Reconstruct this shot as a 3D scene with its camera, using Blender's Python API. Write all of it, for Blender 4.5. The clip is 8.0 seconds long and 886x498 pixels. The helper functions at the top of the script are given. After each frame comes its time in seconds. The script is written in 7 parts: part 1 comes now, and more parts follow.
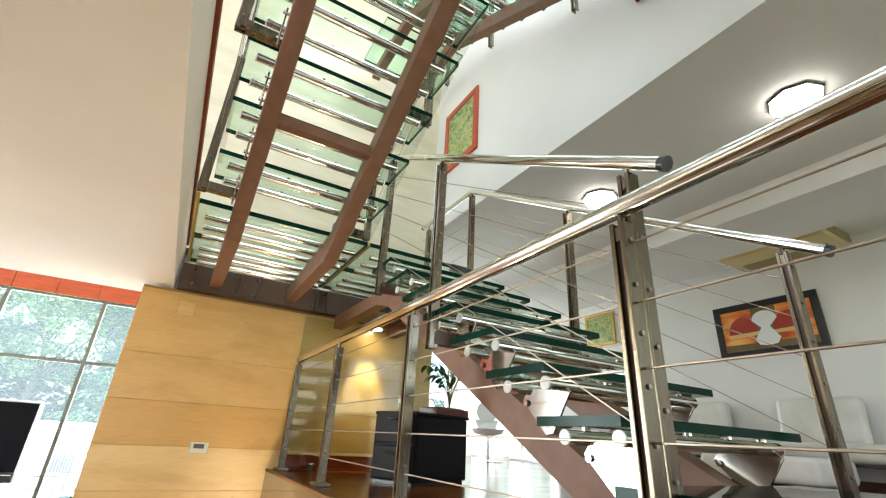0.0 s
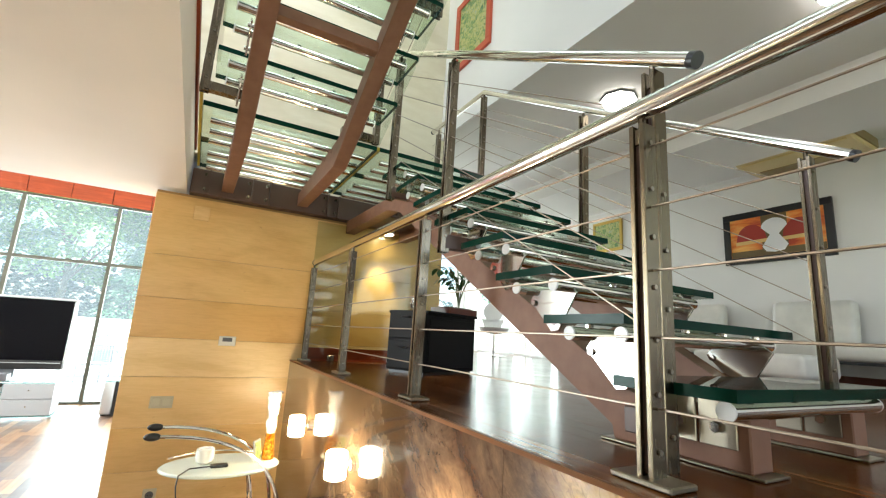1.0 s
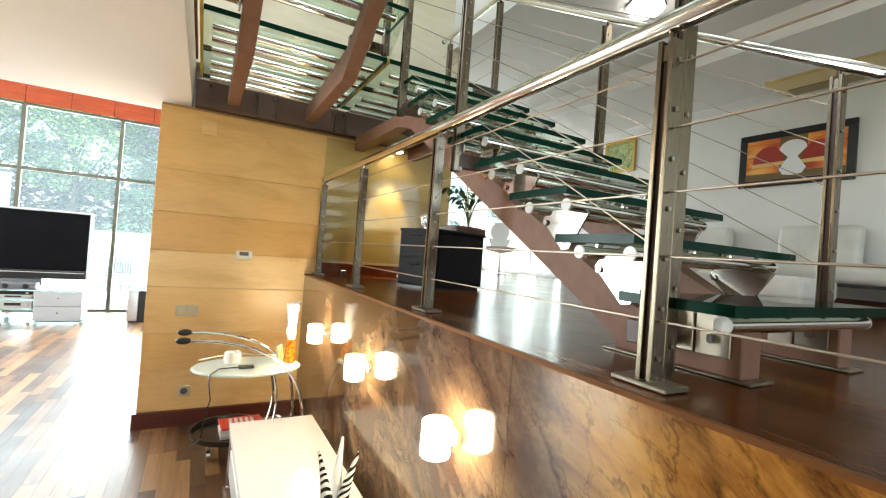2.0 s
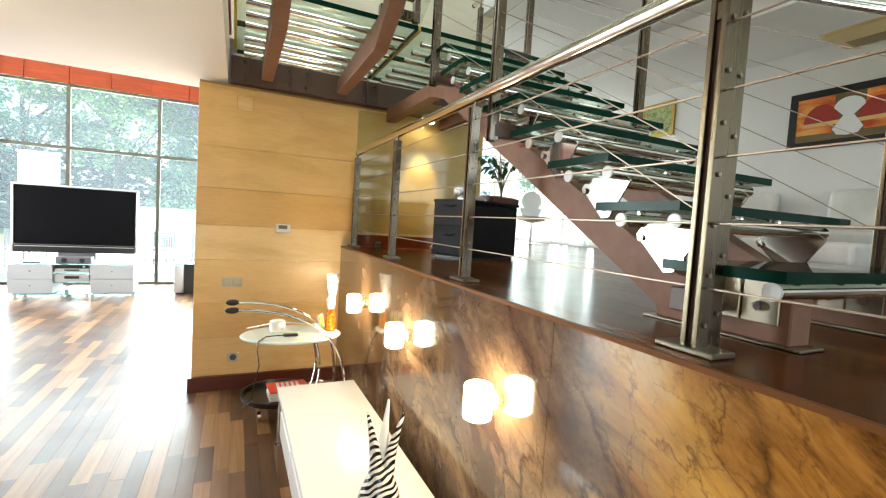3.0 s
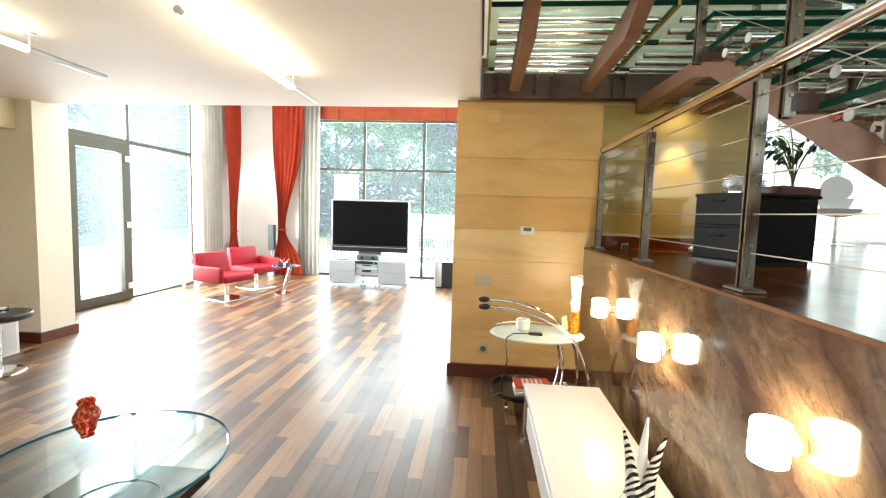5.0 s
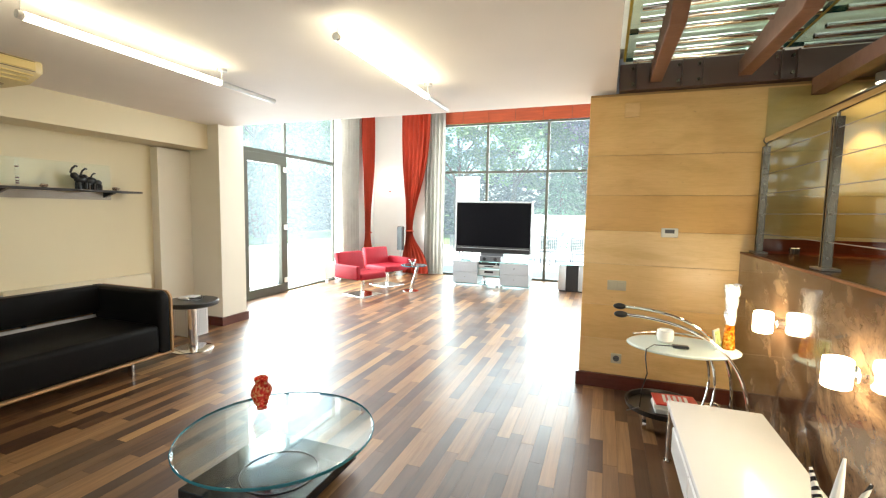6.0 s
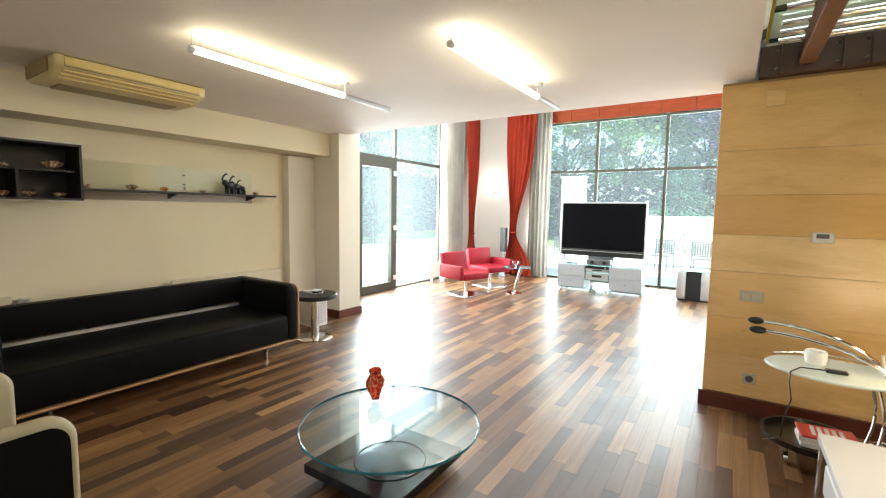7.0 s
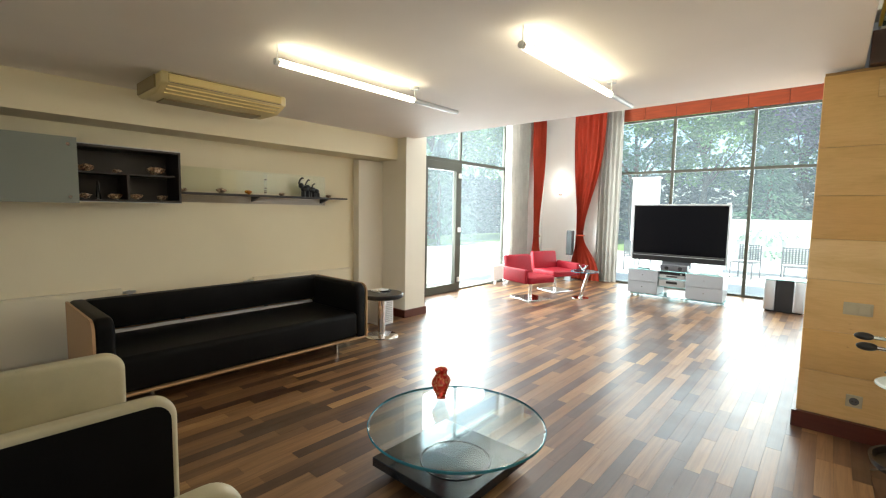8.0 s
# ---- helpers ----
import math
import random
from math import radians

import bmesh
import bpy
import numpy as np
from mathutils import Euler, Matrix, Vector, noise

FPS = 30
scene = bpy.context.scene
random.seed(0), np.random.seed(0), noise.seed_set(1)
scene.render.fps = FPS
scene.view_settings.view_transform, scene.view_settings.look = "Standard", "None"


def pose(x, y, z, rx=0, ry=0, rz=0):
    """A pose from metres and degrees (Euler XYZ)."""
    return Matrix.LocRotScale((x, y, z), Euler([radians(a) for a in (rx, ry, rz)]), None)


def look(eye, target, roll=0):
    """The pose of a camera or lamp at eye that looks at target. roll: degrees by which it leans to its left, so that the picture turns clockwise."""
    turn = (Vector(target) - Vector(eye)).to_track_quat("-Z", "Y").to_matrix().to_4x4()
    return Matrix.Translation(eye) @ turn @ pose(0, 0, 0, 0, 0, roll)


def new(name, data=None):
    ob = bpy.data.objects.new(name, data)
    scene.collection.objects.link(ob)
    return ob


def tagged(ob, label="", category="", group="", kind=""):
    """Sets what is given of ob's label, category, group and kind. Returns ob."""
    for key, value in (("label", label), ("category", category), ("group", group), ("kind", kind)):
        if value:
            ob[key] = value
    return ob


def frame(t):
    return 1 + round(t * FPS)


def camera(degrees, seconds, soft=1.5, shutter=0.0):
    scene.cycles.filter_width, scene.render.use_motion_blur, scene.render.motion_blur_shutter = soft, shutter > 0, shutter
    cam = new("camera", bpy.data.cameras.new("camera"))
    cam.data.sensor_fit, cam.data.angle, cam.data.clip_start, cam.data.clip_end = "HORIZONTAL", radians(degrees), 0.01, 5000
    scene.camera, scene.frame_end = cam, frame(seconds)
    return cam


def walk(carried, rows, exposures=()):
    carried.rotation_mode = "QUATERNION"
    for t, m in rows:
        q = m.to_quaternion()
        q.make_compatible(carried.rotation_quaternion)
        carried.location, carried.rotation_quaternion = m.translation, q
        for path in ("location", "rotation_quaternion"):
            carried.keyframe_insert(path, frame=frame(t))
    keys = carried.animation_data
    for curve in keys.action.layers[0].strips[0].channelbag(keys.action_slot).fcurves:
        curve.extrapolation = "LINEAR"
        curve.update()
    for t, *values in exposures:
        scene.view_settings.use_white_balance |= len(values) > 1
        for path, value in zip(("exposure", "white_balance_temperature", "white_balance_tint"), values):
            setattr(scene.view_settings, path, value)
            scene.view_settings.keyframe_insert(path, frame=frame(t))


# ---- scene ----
cam = camera(90.2, 8.0, soft=1.2)
PATH = [
    (0, (1.004, 0.971, 1.523), (1.898, 2.575, 2.314), 3.2),
    (0.5, (0.995, 0.972, 1.52), (1.917, 2.644, 2.112), 3.4),
    (1, (0.987, 0.97, 1.513), (1.93, 2.69, 1.901), 3.5),
    (1.5, (0.968, 0.962, 1.509), (1.929, 2.707, 1.688), 3.5),
    (2.8, (0.904, 0.949, 1.501), (1.815, 2.726, 1.393), 3.8),
    (3, (0.896, 0.949, 1.501), (1.747, 2.756, 1.385), 3.5),
    (3.5, (0.874, 0.955, 1.508), (1.522, 2.842, 1.374), 3.0),
    (4, (0.863, 0.966, 1.508), (1.251, 2.923, 1.363), 2.7),
    (4.5, (0.862, 0.975, 1.508), (0.972, 2.966, 1.351), 2.2),
    (6, (0.76, 0.949, 1.518), (0.077, 2.821, 1.347), 1.0),
    (6.5, (0.742, 0.939, 1.526), (-0.169, 2.712, 1.351), 0.9),
    (7, (0.725, 0.925, 1.526), (-0.365, 2.593, 1.351), 0.9),
    (7.5, (0.711, 0.913, 1.523), (-0.514, 2.484, 1.352), 0.9),
    (8, (0.704, 0.898, 1.522), (-0.61, 2.397, 1.353), 1.0),
]
EXPOSURES = [(0.0, 2.46), (1.5, 2.41), (3.0, 2.38), (3.5, 2.37), (4.5, 2.34), (6.0, 2.17), (7.0, 1.97), (8.0, 1.7)]
SKY, SUN = 0.11, 3.2
W_GARDEN, W_TERRACE, W_FAR, W_SKY, W_FILL_BACK = 108, 162, 26, 12, 5.0
W_FILL_FRONT, W_END, W_FILL_UPPER = 4, 31, 20
TUBE, SHADE, OCT = 5.2, 14.0, 3.0
walk(cam, [(t, look(eye, target, roll)) for t, eye, target, roll in PATH], EXPOSURES)

# ---- world and lights ----
world = bpy.data.worlds.new("world")
scene.world = world
world.use_nodes = True
wn = world.node_tree
sky = wn.nodes.new("ShaderNodeTexSky")
sky.sky_type, sky.sun_disc = "NISHITA", False
sky.sun_elevation, sky.sun_rotation = radians(65), radians(156)
wn.links.new(sky.outputs[0], wn.nodes["Background"].inputs[0])
wn.nodes["Background"].inputs[1].default_value = SKY


def lamp(name, kind, m, energy, colour, **settings):
    data = bpy.data.lights.new(name, kind)
    data.energy, data.color = energy, colour
    if kind == "AREA":
        data.shape, data.size, data.size_y = "RECTANGLE", settings["size"], settings["size_y"]
    if kind == "POINT":
        data.shadow_soft_size = settings["radius"]
    if kind == "SPOT":
        data.spot_size, data.spot_blend, data.shadow_soft_size = settings["spot"], 0.6, 0.03
    if kind == "SUN":
        data.angle = settings["angle"]
    ob = new(name, data)
    ob.matrix_world = m
    return ob


lamp("sun", "SUN", look((8, -4, 42), (0, 14, 0)), SUN, (1.0, 0.95, 0.86), angle=radians(0.6))
# daylight standing in the openings; upper, front and back openings are added, unseen
lamp("window_light_garden", "AREA", look((-1.2, 11.4, 1.85), (-1.2, 5, 1.7)), W_GARDEN, (0.89, 0.955, 1.0), size=3.6, size_y=3.6)
lamp("window_light_terrace", "AREA", look((-5.25, 7.85, 1.9), (0, 7.85, 1.6)), W_TERRACE, (0.91, 0.965, 1.0), size=2.6, size_y=3.2)
lamp("window_light_far_room", "AREA", look((6.95, 8.3, 2.35), (4.0, 8.3, 2.2)), W_FAR, (0.95, 0.98, 1.0), size=3.0, size_y=2.1)
lamp("skylight_light", "AREA", look((2.0, 3.0, 6.95), (2.0, 3.0, 0)), W_SKY, (0.93, 0.97, 1.0), size=1.9, size_y=3.0)
# added fill that brightens the tall white wall of the stairwell
lamp("window_light_upper", "AREA", look((-1.6, 1.9, 4.8), (3, 1.9, 4.6)), W_FILL_UPPER, (0.88, 0.95, 1.0), size=3.1, size_y=1.7)
# added fill from behind the camera for the platform room
lamp("window_light_front", "AREA", look((4.9, -2.7, 2.45), (4.9, 3, 2.4)), W_FILL_FRONT, (0.88, 0.95, 1.0), size=2.9, size_y=2.0)
lamp("window_light_end", "AREA", look((4.97, 10.35, 2.35), (4.97, 5, 2.3)), W_END, (0.88, 0.95, 1.0), size=2.8, size_y=2.0)
# added fill from behind the camera for the stone wall and living room
lamp("window_light_back", "AREA", look((-0.5, -2.7, 1.4), (-0.5, 3, 1.3)), W_FILL_BACK, (1.0, 0.95, 0.88), size=1.7, size_y=1.9)

# ---- materials ----


def mat(name, colour, rough=0.5, metal=0.0, **extra):
    m = bpy.data.materials.new(name)
    m.use_nodes = True
    b = m.node_tree.nodes["Principled BSDF"]
    b.inputs["Base Color"].default_value = (*colour, 1)
    b.inputs["Roughness"].default_value = rough
    b.inputs["Metallic"].default_value = metal
    for key, value in extra.items():
        b.inputs[key.replace("_", " ").title().replace("Ior", "IOR")].default_value = value
    return m


def nodes_of(m):
    return m.node_tree.nodes, m.node_tree.links, m.node_tree.nodes["Principled BSDF"]


def node(m, kind, **sets):
    n = m.node_tree.nodes.new(kind)
    for key, value in sets.items():
        if key in n.inputs:
            n.inputs[key].default_value = value
    return n


def ramp(m, stops, source):
    r = m.node_tree.nodes.new("ShaderNodeValToRGB")
    while len(r.color_ramp.elements) < len(stops):
        r.color_ramp.elements.new(0.5)
    for e, (p, c) in zip(r.color_ramp.elements, stops):
        e.position, e.color = p, (*c, 1)
    m.node_tree.links.new(source, r.inputs[0])
    return r


def bump(m, source, strength, distance=0.01):
    b = m.node_tree.nodes.new("ShaderNodeBump")
    b.inputs["Strength"].default_value, b.inputs["Distance"].default_value = strength, distance
    m.node_tree.links.new(source, b.inputs["Height"])
    m.node_tree.links.new(b.outputs[0], m.node_tree.nodes["Principled BSDF"].inputs["Normal"])


def coords(m, scale=(1, 1, 1), turn=(0, 0, 0)):
    """Object coordinates, stretched by scale."""
    c = m.node_tree.nodes.new("ShaderNodeTexCoord")
    p = m.node_tree.nodes.new("ShaderNodeMapping")
    p.inputs["Scale"].default_value, p.inputs["Rotation"].default_value = scale, turn
    m.node_tree.links.new(c.outputs["Object"], p.inputs[0])
    return p.outputs[0]


def world_coords(m, scale=(1, 1, 1), turn=(0, 0, 0)):
    c = m.node_tree.nodes.new("ShaderNodeNewGeometry")
    p = m.node_tree.nodes.new("ShaderNodeMapping")
    p.inputs["Scale"].default_value, p.inputs["Rotation"].default_value = scale, turn
    m.node_tree.links.new(c.outputs["Position"], p.inputs[0])
    return p.outputs[0]


def noise_tex(m, vec, scale, detail=4, rough=0.55, distort=0.0):
    n = node(m, "ShaderNodeTexNoise", Scale=scale, Detail=detail, Roughness=rough, Distortion=distort)
    m.node_tree.links.new(vec, n.inputs["Vector"])
    return n.outputs["Fac"]


def mixed(m, fac, a, b, mode="MIX"):
    """Colour mix of two sockets or colours."""
    x = m.node_tree.nodes.new("ShaderNodeMix")
    x.data_type, x.blend_type = "RGBA", mode
    for socket, value in ((x.inputs[0], fac), (x.inputs[6], a), (x.inputs[7], b)):
        if isinstance(value, (int, float)):
            socket.default_value = value
        elif isinstance(value, tuple):
            socket.default_value = (*value, 1)
        else:
            m.node_tree.links.new(value, socket)
    return x.outputs[2]


def plaster(name, colour):
    m = mat(name, colour, 0.75)
    n, l, b = nodes_of(m)
    v = world_coords(m)
    big, fine = noise_tex(m, v, 0.9, 3), noise_tex(m, v, 90, 3)
    dark = tuple(c * 0.93 for c in colour)
    l.new(ramp(m, ((0.3, dark), (0.7, colour)), big).outputs[0], b.inputs["Base Color"])
    bump(m, fine, 0.08, 0.003)
    return m


def wood_plank(name, stops, per_island, rough=0.2, grain=1.0, coat=0.3, gloss=0.2):
    """Boards along y; each takes its own tone from its random number."""
    m = mat(name, stops[0][1], rough, coat_weight=coat, coat_roughness=gloss)
    n, l, b = nodes_of(m)
    if per_island:
        rnd = n.new("ShaderNodeNewGeometry").outputs["Random Per Island"]
    else:
        rnd = n.new("ShaderNodeObjectInfo").outputs["Random"]
    tone = ramp(m, stops, rnd)
    v = world_coords(m, (38 * grain, 1.6 * grain, 38 * grain))
    shift = n.new("ShaderNodeVectorMath")
    shift.operation = "ADD"
    comb = n.new("ShaderNodeCombineXYZ")
    mul = n.new("ShaderNodeMath")
    mul.operation, mul.inputs[1].default_value = "MULTIPLY", 57.0
    l.new(rnd, mul.inputs[0])
    l.new(mul.outputs[0], comb.inputs[1])
    l.new(v, shift.inputs[0])
    l.new(comb.outputs[0], shift.inputs[1])
    g = noise_tex(m, shift.outputs[0], 1.0, 6, 0.65, 0.6)
    shade = ramp(m, ((0.28, (0.52, 0.48, 0.45)), (0.62, (1.0, 1.0, 1.0))), g)
    l.new(mixed(m, 0.85, tone.outputs[0], shade.outputs[0], "MULTIPLY"), b.inputs["Base Color"])
    worn = noise_tex(m, world_coords(m), 3.5, 5)
    rr = n.new("ShaderNodeMapRange")
    rr.inputs["To Min"].default_value, rr.inputs["To Max"].default_value = rough * 0.7, rough * 1.5
    l.new(worn, rr.inputs[0])
    l.new(rr.outputs[0], b.inputs["Roughness"])
    bump(m, g, 0.05, 0.002)
    return m


WALNUT = ((0.0, (0.055, 0.022, 0.009)), (0.30, (0.110, 0.048, 0.019)), (0.60, (0.20, 0.098, 0.039)), (0.86, (0.32, 0.168, 0.066)), (1.0, (0.44, 0.25, 0.096)))
DARK = ((0.0, (0.075, 0.022, 0.005)), (0.5, (0.125, 0.040, 0.009)), (1.0, (0.19, 0.066, 0.016)))
M_PLANK = wood_plank("walnut_board", WALNUT, False, 0.42, coat=0.48, gloss=0.27)
M_PLANKS = wood_plank("walnut_boards", WALNUT, True, 0.42, coat=0.48, gloss=0.27)
M_DPLANK = wood_plank("dark_board", DARK, False, 0.18, coat=0.0)
M_DPLANKS = wood_plank("dark_boards", DARK, True, 0.18, coat=0.0)
for m in (M_DPLANK, M_DPLANKS):
    m.node_tree.nodes["Principled BSDF"].inputs["Specular IOR Level"].default_value = 0.06
M_GAP = mat("floor_joint", (0.03, 0.015, 0.01), 0.7)
M_SKIRT = mat("skirting_wood", (0.12, 0.026, 0.014), 0.28)
M_NOSING = mat("dark_nosing_wood", (0.17, 0.066, 0.020), 0.5, specular_ior_level=0.12)
M_REDWOOD = mat("red_wood", (0.27, 0.044, 0.012), 0.5, specular_ior_level=0.2)
for m in (M_SKIRT, M_REDWOOD):
    base = tuple(m.node_tree.nodes["Principled BSDF"].inputs["Base Color"].default_value)[:3]
    g = noise_tex(m, world_coords(m, (3, 3, 40)), 1.0, 5, 0.6, 0.4)
    r = ramp(m, ((0.3, tuple(c * 0.65 for c in base)), (0.7, base)), g)
    m.node_tree.links.new(r.outputs[0], m.node_tree.nodes["Principled BSDF"].inputs["Base Color"])

M_WALL = plaster("white_plaster", (0.80, 0.79, 0.76))
M_CREAM = plaster("cream_plaster", (0.80, 0.70, 0.49))
M_PIER = plaster("pale_cream_plaster", (0.82, 0.76, 0.64))
M_CEIL = plaster("ceiling_plaster", (0.88, 0.825, 0.76))


def sandstone():
    """Honed sandstone: each slab its own tone, cloudy bedding, faint ripples and rare rusty specks."""
    m = mat("sandstone", (0.66, 0.47, 0.24), 0.30)
    n, l, b = nodes_of(m)
    rnd = n.new("ShaderNodeObjectInfo").outputs["Random"]
    tone = ramp(m, ((0.0, (0.74, 0.44, 0.15)), (0.35, (0.81, 0.525, 0.215)), (0.7, (0.84, 0.57, 0.265)), (1.0, (0.88, 0.635, 0.33))), rnd)
    cloud = noise_tex(m, world_coords(m, (1.6, 1.6, 5.0), (0, 0.03, 0)), 1.0, 5, 0.55, 0.8)
    ripple = noise_tex(m, world_coords(m, (5, 5, 46), (0, 0.10, 0)), 1.0, 4, 0.6, 1.6)
    grit = noise_tex(m, world_coords(m), 240, 2, 0.6)
    speck = noise_tex(m, world_coords(m, (1, 1, 1.6)), 17, 2, 0.5)
    c = mixed(m, 0.75, tone.outputs[0], ramp(m, ((0.28, (0.80, 0.71, 0.56)), (0.50, (0.97, 0.95, 0.90)), (0.72, (1, 1, 1))), cloud).outputs[0], "MULTIPLY")
    c = mixed(m, 0.55, c, ramp(m, ((0.30, (0.86, 0.81, 0.70)), (0.60, (1, 1, 1))), ripple).outputs[0], "MULTIPLY")
    c = mixed(m, 0.35, c, ramp(m, ((0.3, (0.84, 0.82, 0.76)), (0.7, (1, 1, 1))), grit).outputs[0], "MULTIPLY")
    c = mixed(m, ramp(m, ((0.70, (0, 0, 0)), (0.78, (0.5, 0.5, 0.5))), speck).outputs[0], c, (0.42, 0.20, 0.07))
    l.new(c, b.inputs["Base Color"])
    bump(m, grit, 0.05, 0.002)
    return m


M_STONE = sandstone()
M_TILE = mat("cream_stone_tile", (0.72, 0.66, 0.50), 0.35)
g = noise_tex(M_TILE, world_coords(M_TILE, (2, 2, 7)), 1.0, 5, 0.6, 0.4)
M_TILE.node_tree.links.new(ramp(M_TILE, ((0.3, (0.62, 0.56, 0.40)), (0.7, (0.74, 0.69, 0.54))), g).outputs[0], M_TILE.node_tree.nodes["Principled BSDF"].inputs["Base Color"])


def marble():
    """Polished stone: taupe clouds turning golden towards one end, with dark red-brown veins that run slantwise and branch."""
    m = mat("brown_marble", (0.3, 0.2, 0.12), 0.11, coat_weight=0.3, coat_roughness=0.04)
    n, l, b = nodes_of(m)
    v = world_coords(m)
    turned = world_coords(m, (1, 1, 1), (radians(-42), 0, 0))
    along = n.new("ShaderNodeMapping")
    along.inputs["Scale"].default_value = (1.0, 0.6, 1.2)
    l.new(turned, along.inputs[0])
    clouds = noise_tex(m, along.outputs[0], 2.4, 10, 0.70, 0.9)
    taupe = ramp(m, ((0.30, (0.046, 0.026, 0.015)), (0.43, (0.108, 0.067, 0.040)), (0.52, (0.18, 0.114, 0.066)), (0.60, (0.26, 0.166, 0.088)), (0.72, (0.38, 0.26, 0.14))), clouds)
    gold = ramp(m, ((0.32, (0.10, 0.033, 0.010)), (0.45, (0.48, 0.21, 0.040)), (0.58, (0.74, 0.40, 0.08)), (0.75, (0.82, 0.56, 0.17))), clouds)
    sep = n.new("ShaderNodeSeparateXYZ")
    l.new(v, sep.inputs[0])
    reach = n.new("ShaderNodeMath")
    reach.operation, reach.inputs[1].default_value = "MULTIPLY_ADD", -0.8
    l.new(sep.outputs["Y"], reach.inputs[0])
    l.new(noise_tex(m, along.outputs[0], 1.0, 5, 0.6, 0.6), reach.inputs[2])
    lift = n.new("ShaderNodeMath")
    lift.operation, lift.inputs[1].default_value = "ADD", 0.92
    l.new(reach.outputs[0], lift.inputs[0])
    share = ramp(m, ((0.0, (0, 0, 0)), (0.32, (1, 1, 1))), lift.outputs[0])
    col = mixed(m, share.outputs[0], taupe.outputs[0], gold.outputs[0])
    warp = node(m, "ShaderNodeTexNoise", Scale=2.6, Detail=6, Roughness=0.6)
    l.new(along.outputs[0], warp.inputs["Vector"])
    add = n.new("ShaderNodeVectorMath")
    add.operation = "MULTIPLY_ADD"
    add.inputs[1].default_value = (0.5, 0.5, 0.5)
    l.new(warp.outputs["Color"], add.inputs[0])
    l.new(along.outputs[0], add.inputs[2])
    for scale, width, strength in ((0.9, 0.042, 0.95), (2.1, 0.018, 0.9), (6.0, 0.016, 0.6), (13.0, 0.022, 0.4)):
        vor = n.new("ShaderNodeTexVoronoi")
        vor.feature = "DISTANCE_TO_EDGE"
        vor.inputs["Scale"].default_value = scale
        l.new(add.outputs[0], vor.inputs["Vector"])
        line = ramp(m, ((0.0, (1, 1, 1)), (width, (0.55, 0.55, 0.55)), (width * 2.6, (0, 0, 0))), vor.outputs["Distance"])
        gap = 0.30 if scale < 1 else 0.42
        broken = ramp(m, ((gap, (0, 0, 0)), (gap + 0.12, (1, 1, 1))), noise_tex(m, along.outputs[0], 1.7 * scale, 3))
        fac = n.new("ShaderNodeMath")
        fac.operation = "MULTIPLY"
        fac.inputs[1].default_value = strength
        both = n.new("ShaderNodeMath")
        both.operation = "MULTIPLY"
        l.new(line.outputs[0], both.inputs[0])
        l.new(broken.outputs[0], both.inputs[1])
        l.new(both.outputs[0], fac.inputs[0])
        col = mixed(m, fac.outputs[0], col, (0.042, 0.016, 0.008))
    l.new(col, b.inputs["Base Color"])
    return m


M_MARBLE = marble()


def steel(name, colour, rough, streak=60.0):
    m = mat(name, colour, rough, 1.0)
    n, l, b = nodes_of(m)
    f = noise_tex(m, coords(m, (streak, streak, 4)), 1.0, 4)
    rr = n.new("ShaderNodeMapRange")
    rr.inputs["To Min"].default_value, rr.inputs["To Max"].default_value = rough * 0.7, rough * 1.4
    l.new(f, rr.inputs[0])
    l.new(rr.outputs[0], b.inputs["Roughness"])
    return m


M_STEEL = steel("brushed_steel", (0.20, 0.165, 0.12), 0.25)
M_CHROME = steel("polished_steel", (0.78, 0.76, 0.73), 0.10)
M_PLATE = mat("satin_steel", (0.30, 0.26, 0.205), 0.32, 1.0)
M_BRACKET = steel("bracket_steel", (0.58, 0.57, 0.54), 0.09)
M_WIRE = mat("steel_cable", (0.36, 0.29, 0.23), 0.4, 1.0)
M_BROWN = mat("brown_paint", (0.235, 0.105, 0.07), 0.5, specular_ior_level=0.3)
g = noise_tex(M_BROWN, world_coords(M_BROWN), 14, 4)
M_BROWN.node_tree.links.new(ramp(M_BROWN, ((0.3, (0.225, 0.112, 0.072)), (0.7, (0.275, 0.142, 0.092))), g).outputs[0], M_BROWN.node_tree.nodes["Principled BSDF"].inputs["Base Color"])
M_DBROWN = mat("dark_brown_paint", (0.10, 0.055, 0.042), 0.4)


def glass(name, colour, rough=0.0, ior=1.45):
    m = mat(name, colour, rough, 0.0, transmission_weight=1.0, ior=ior)
    return m


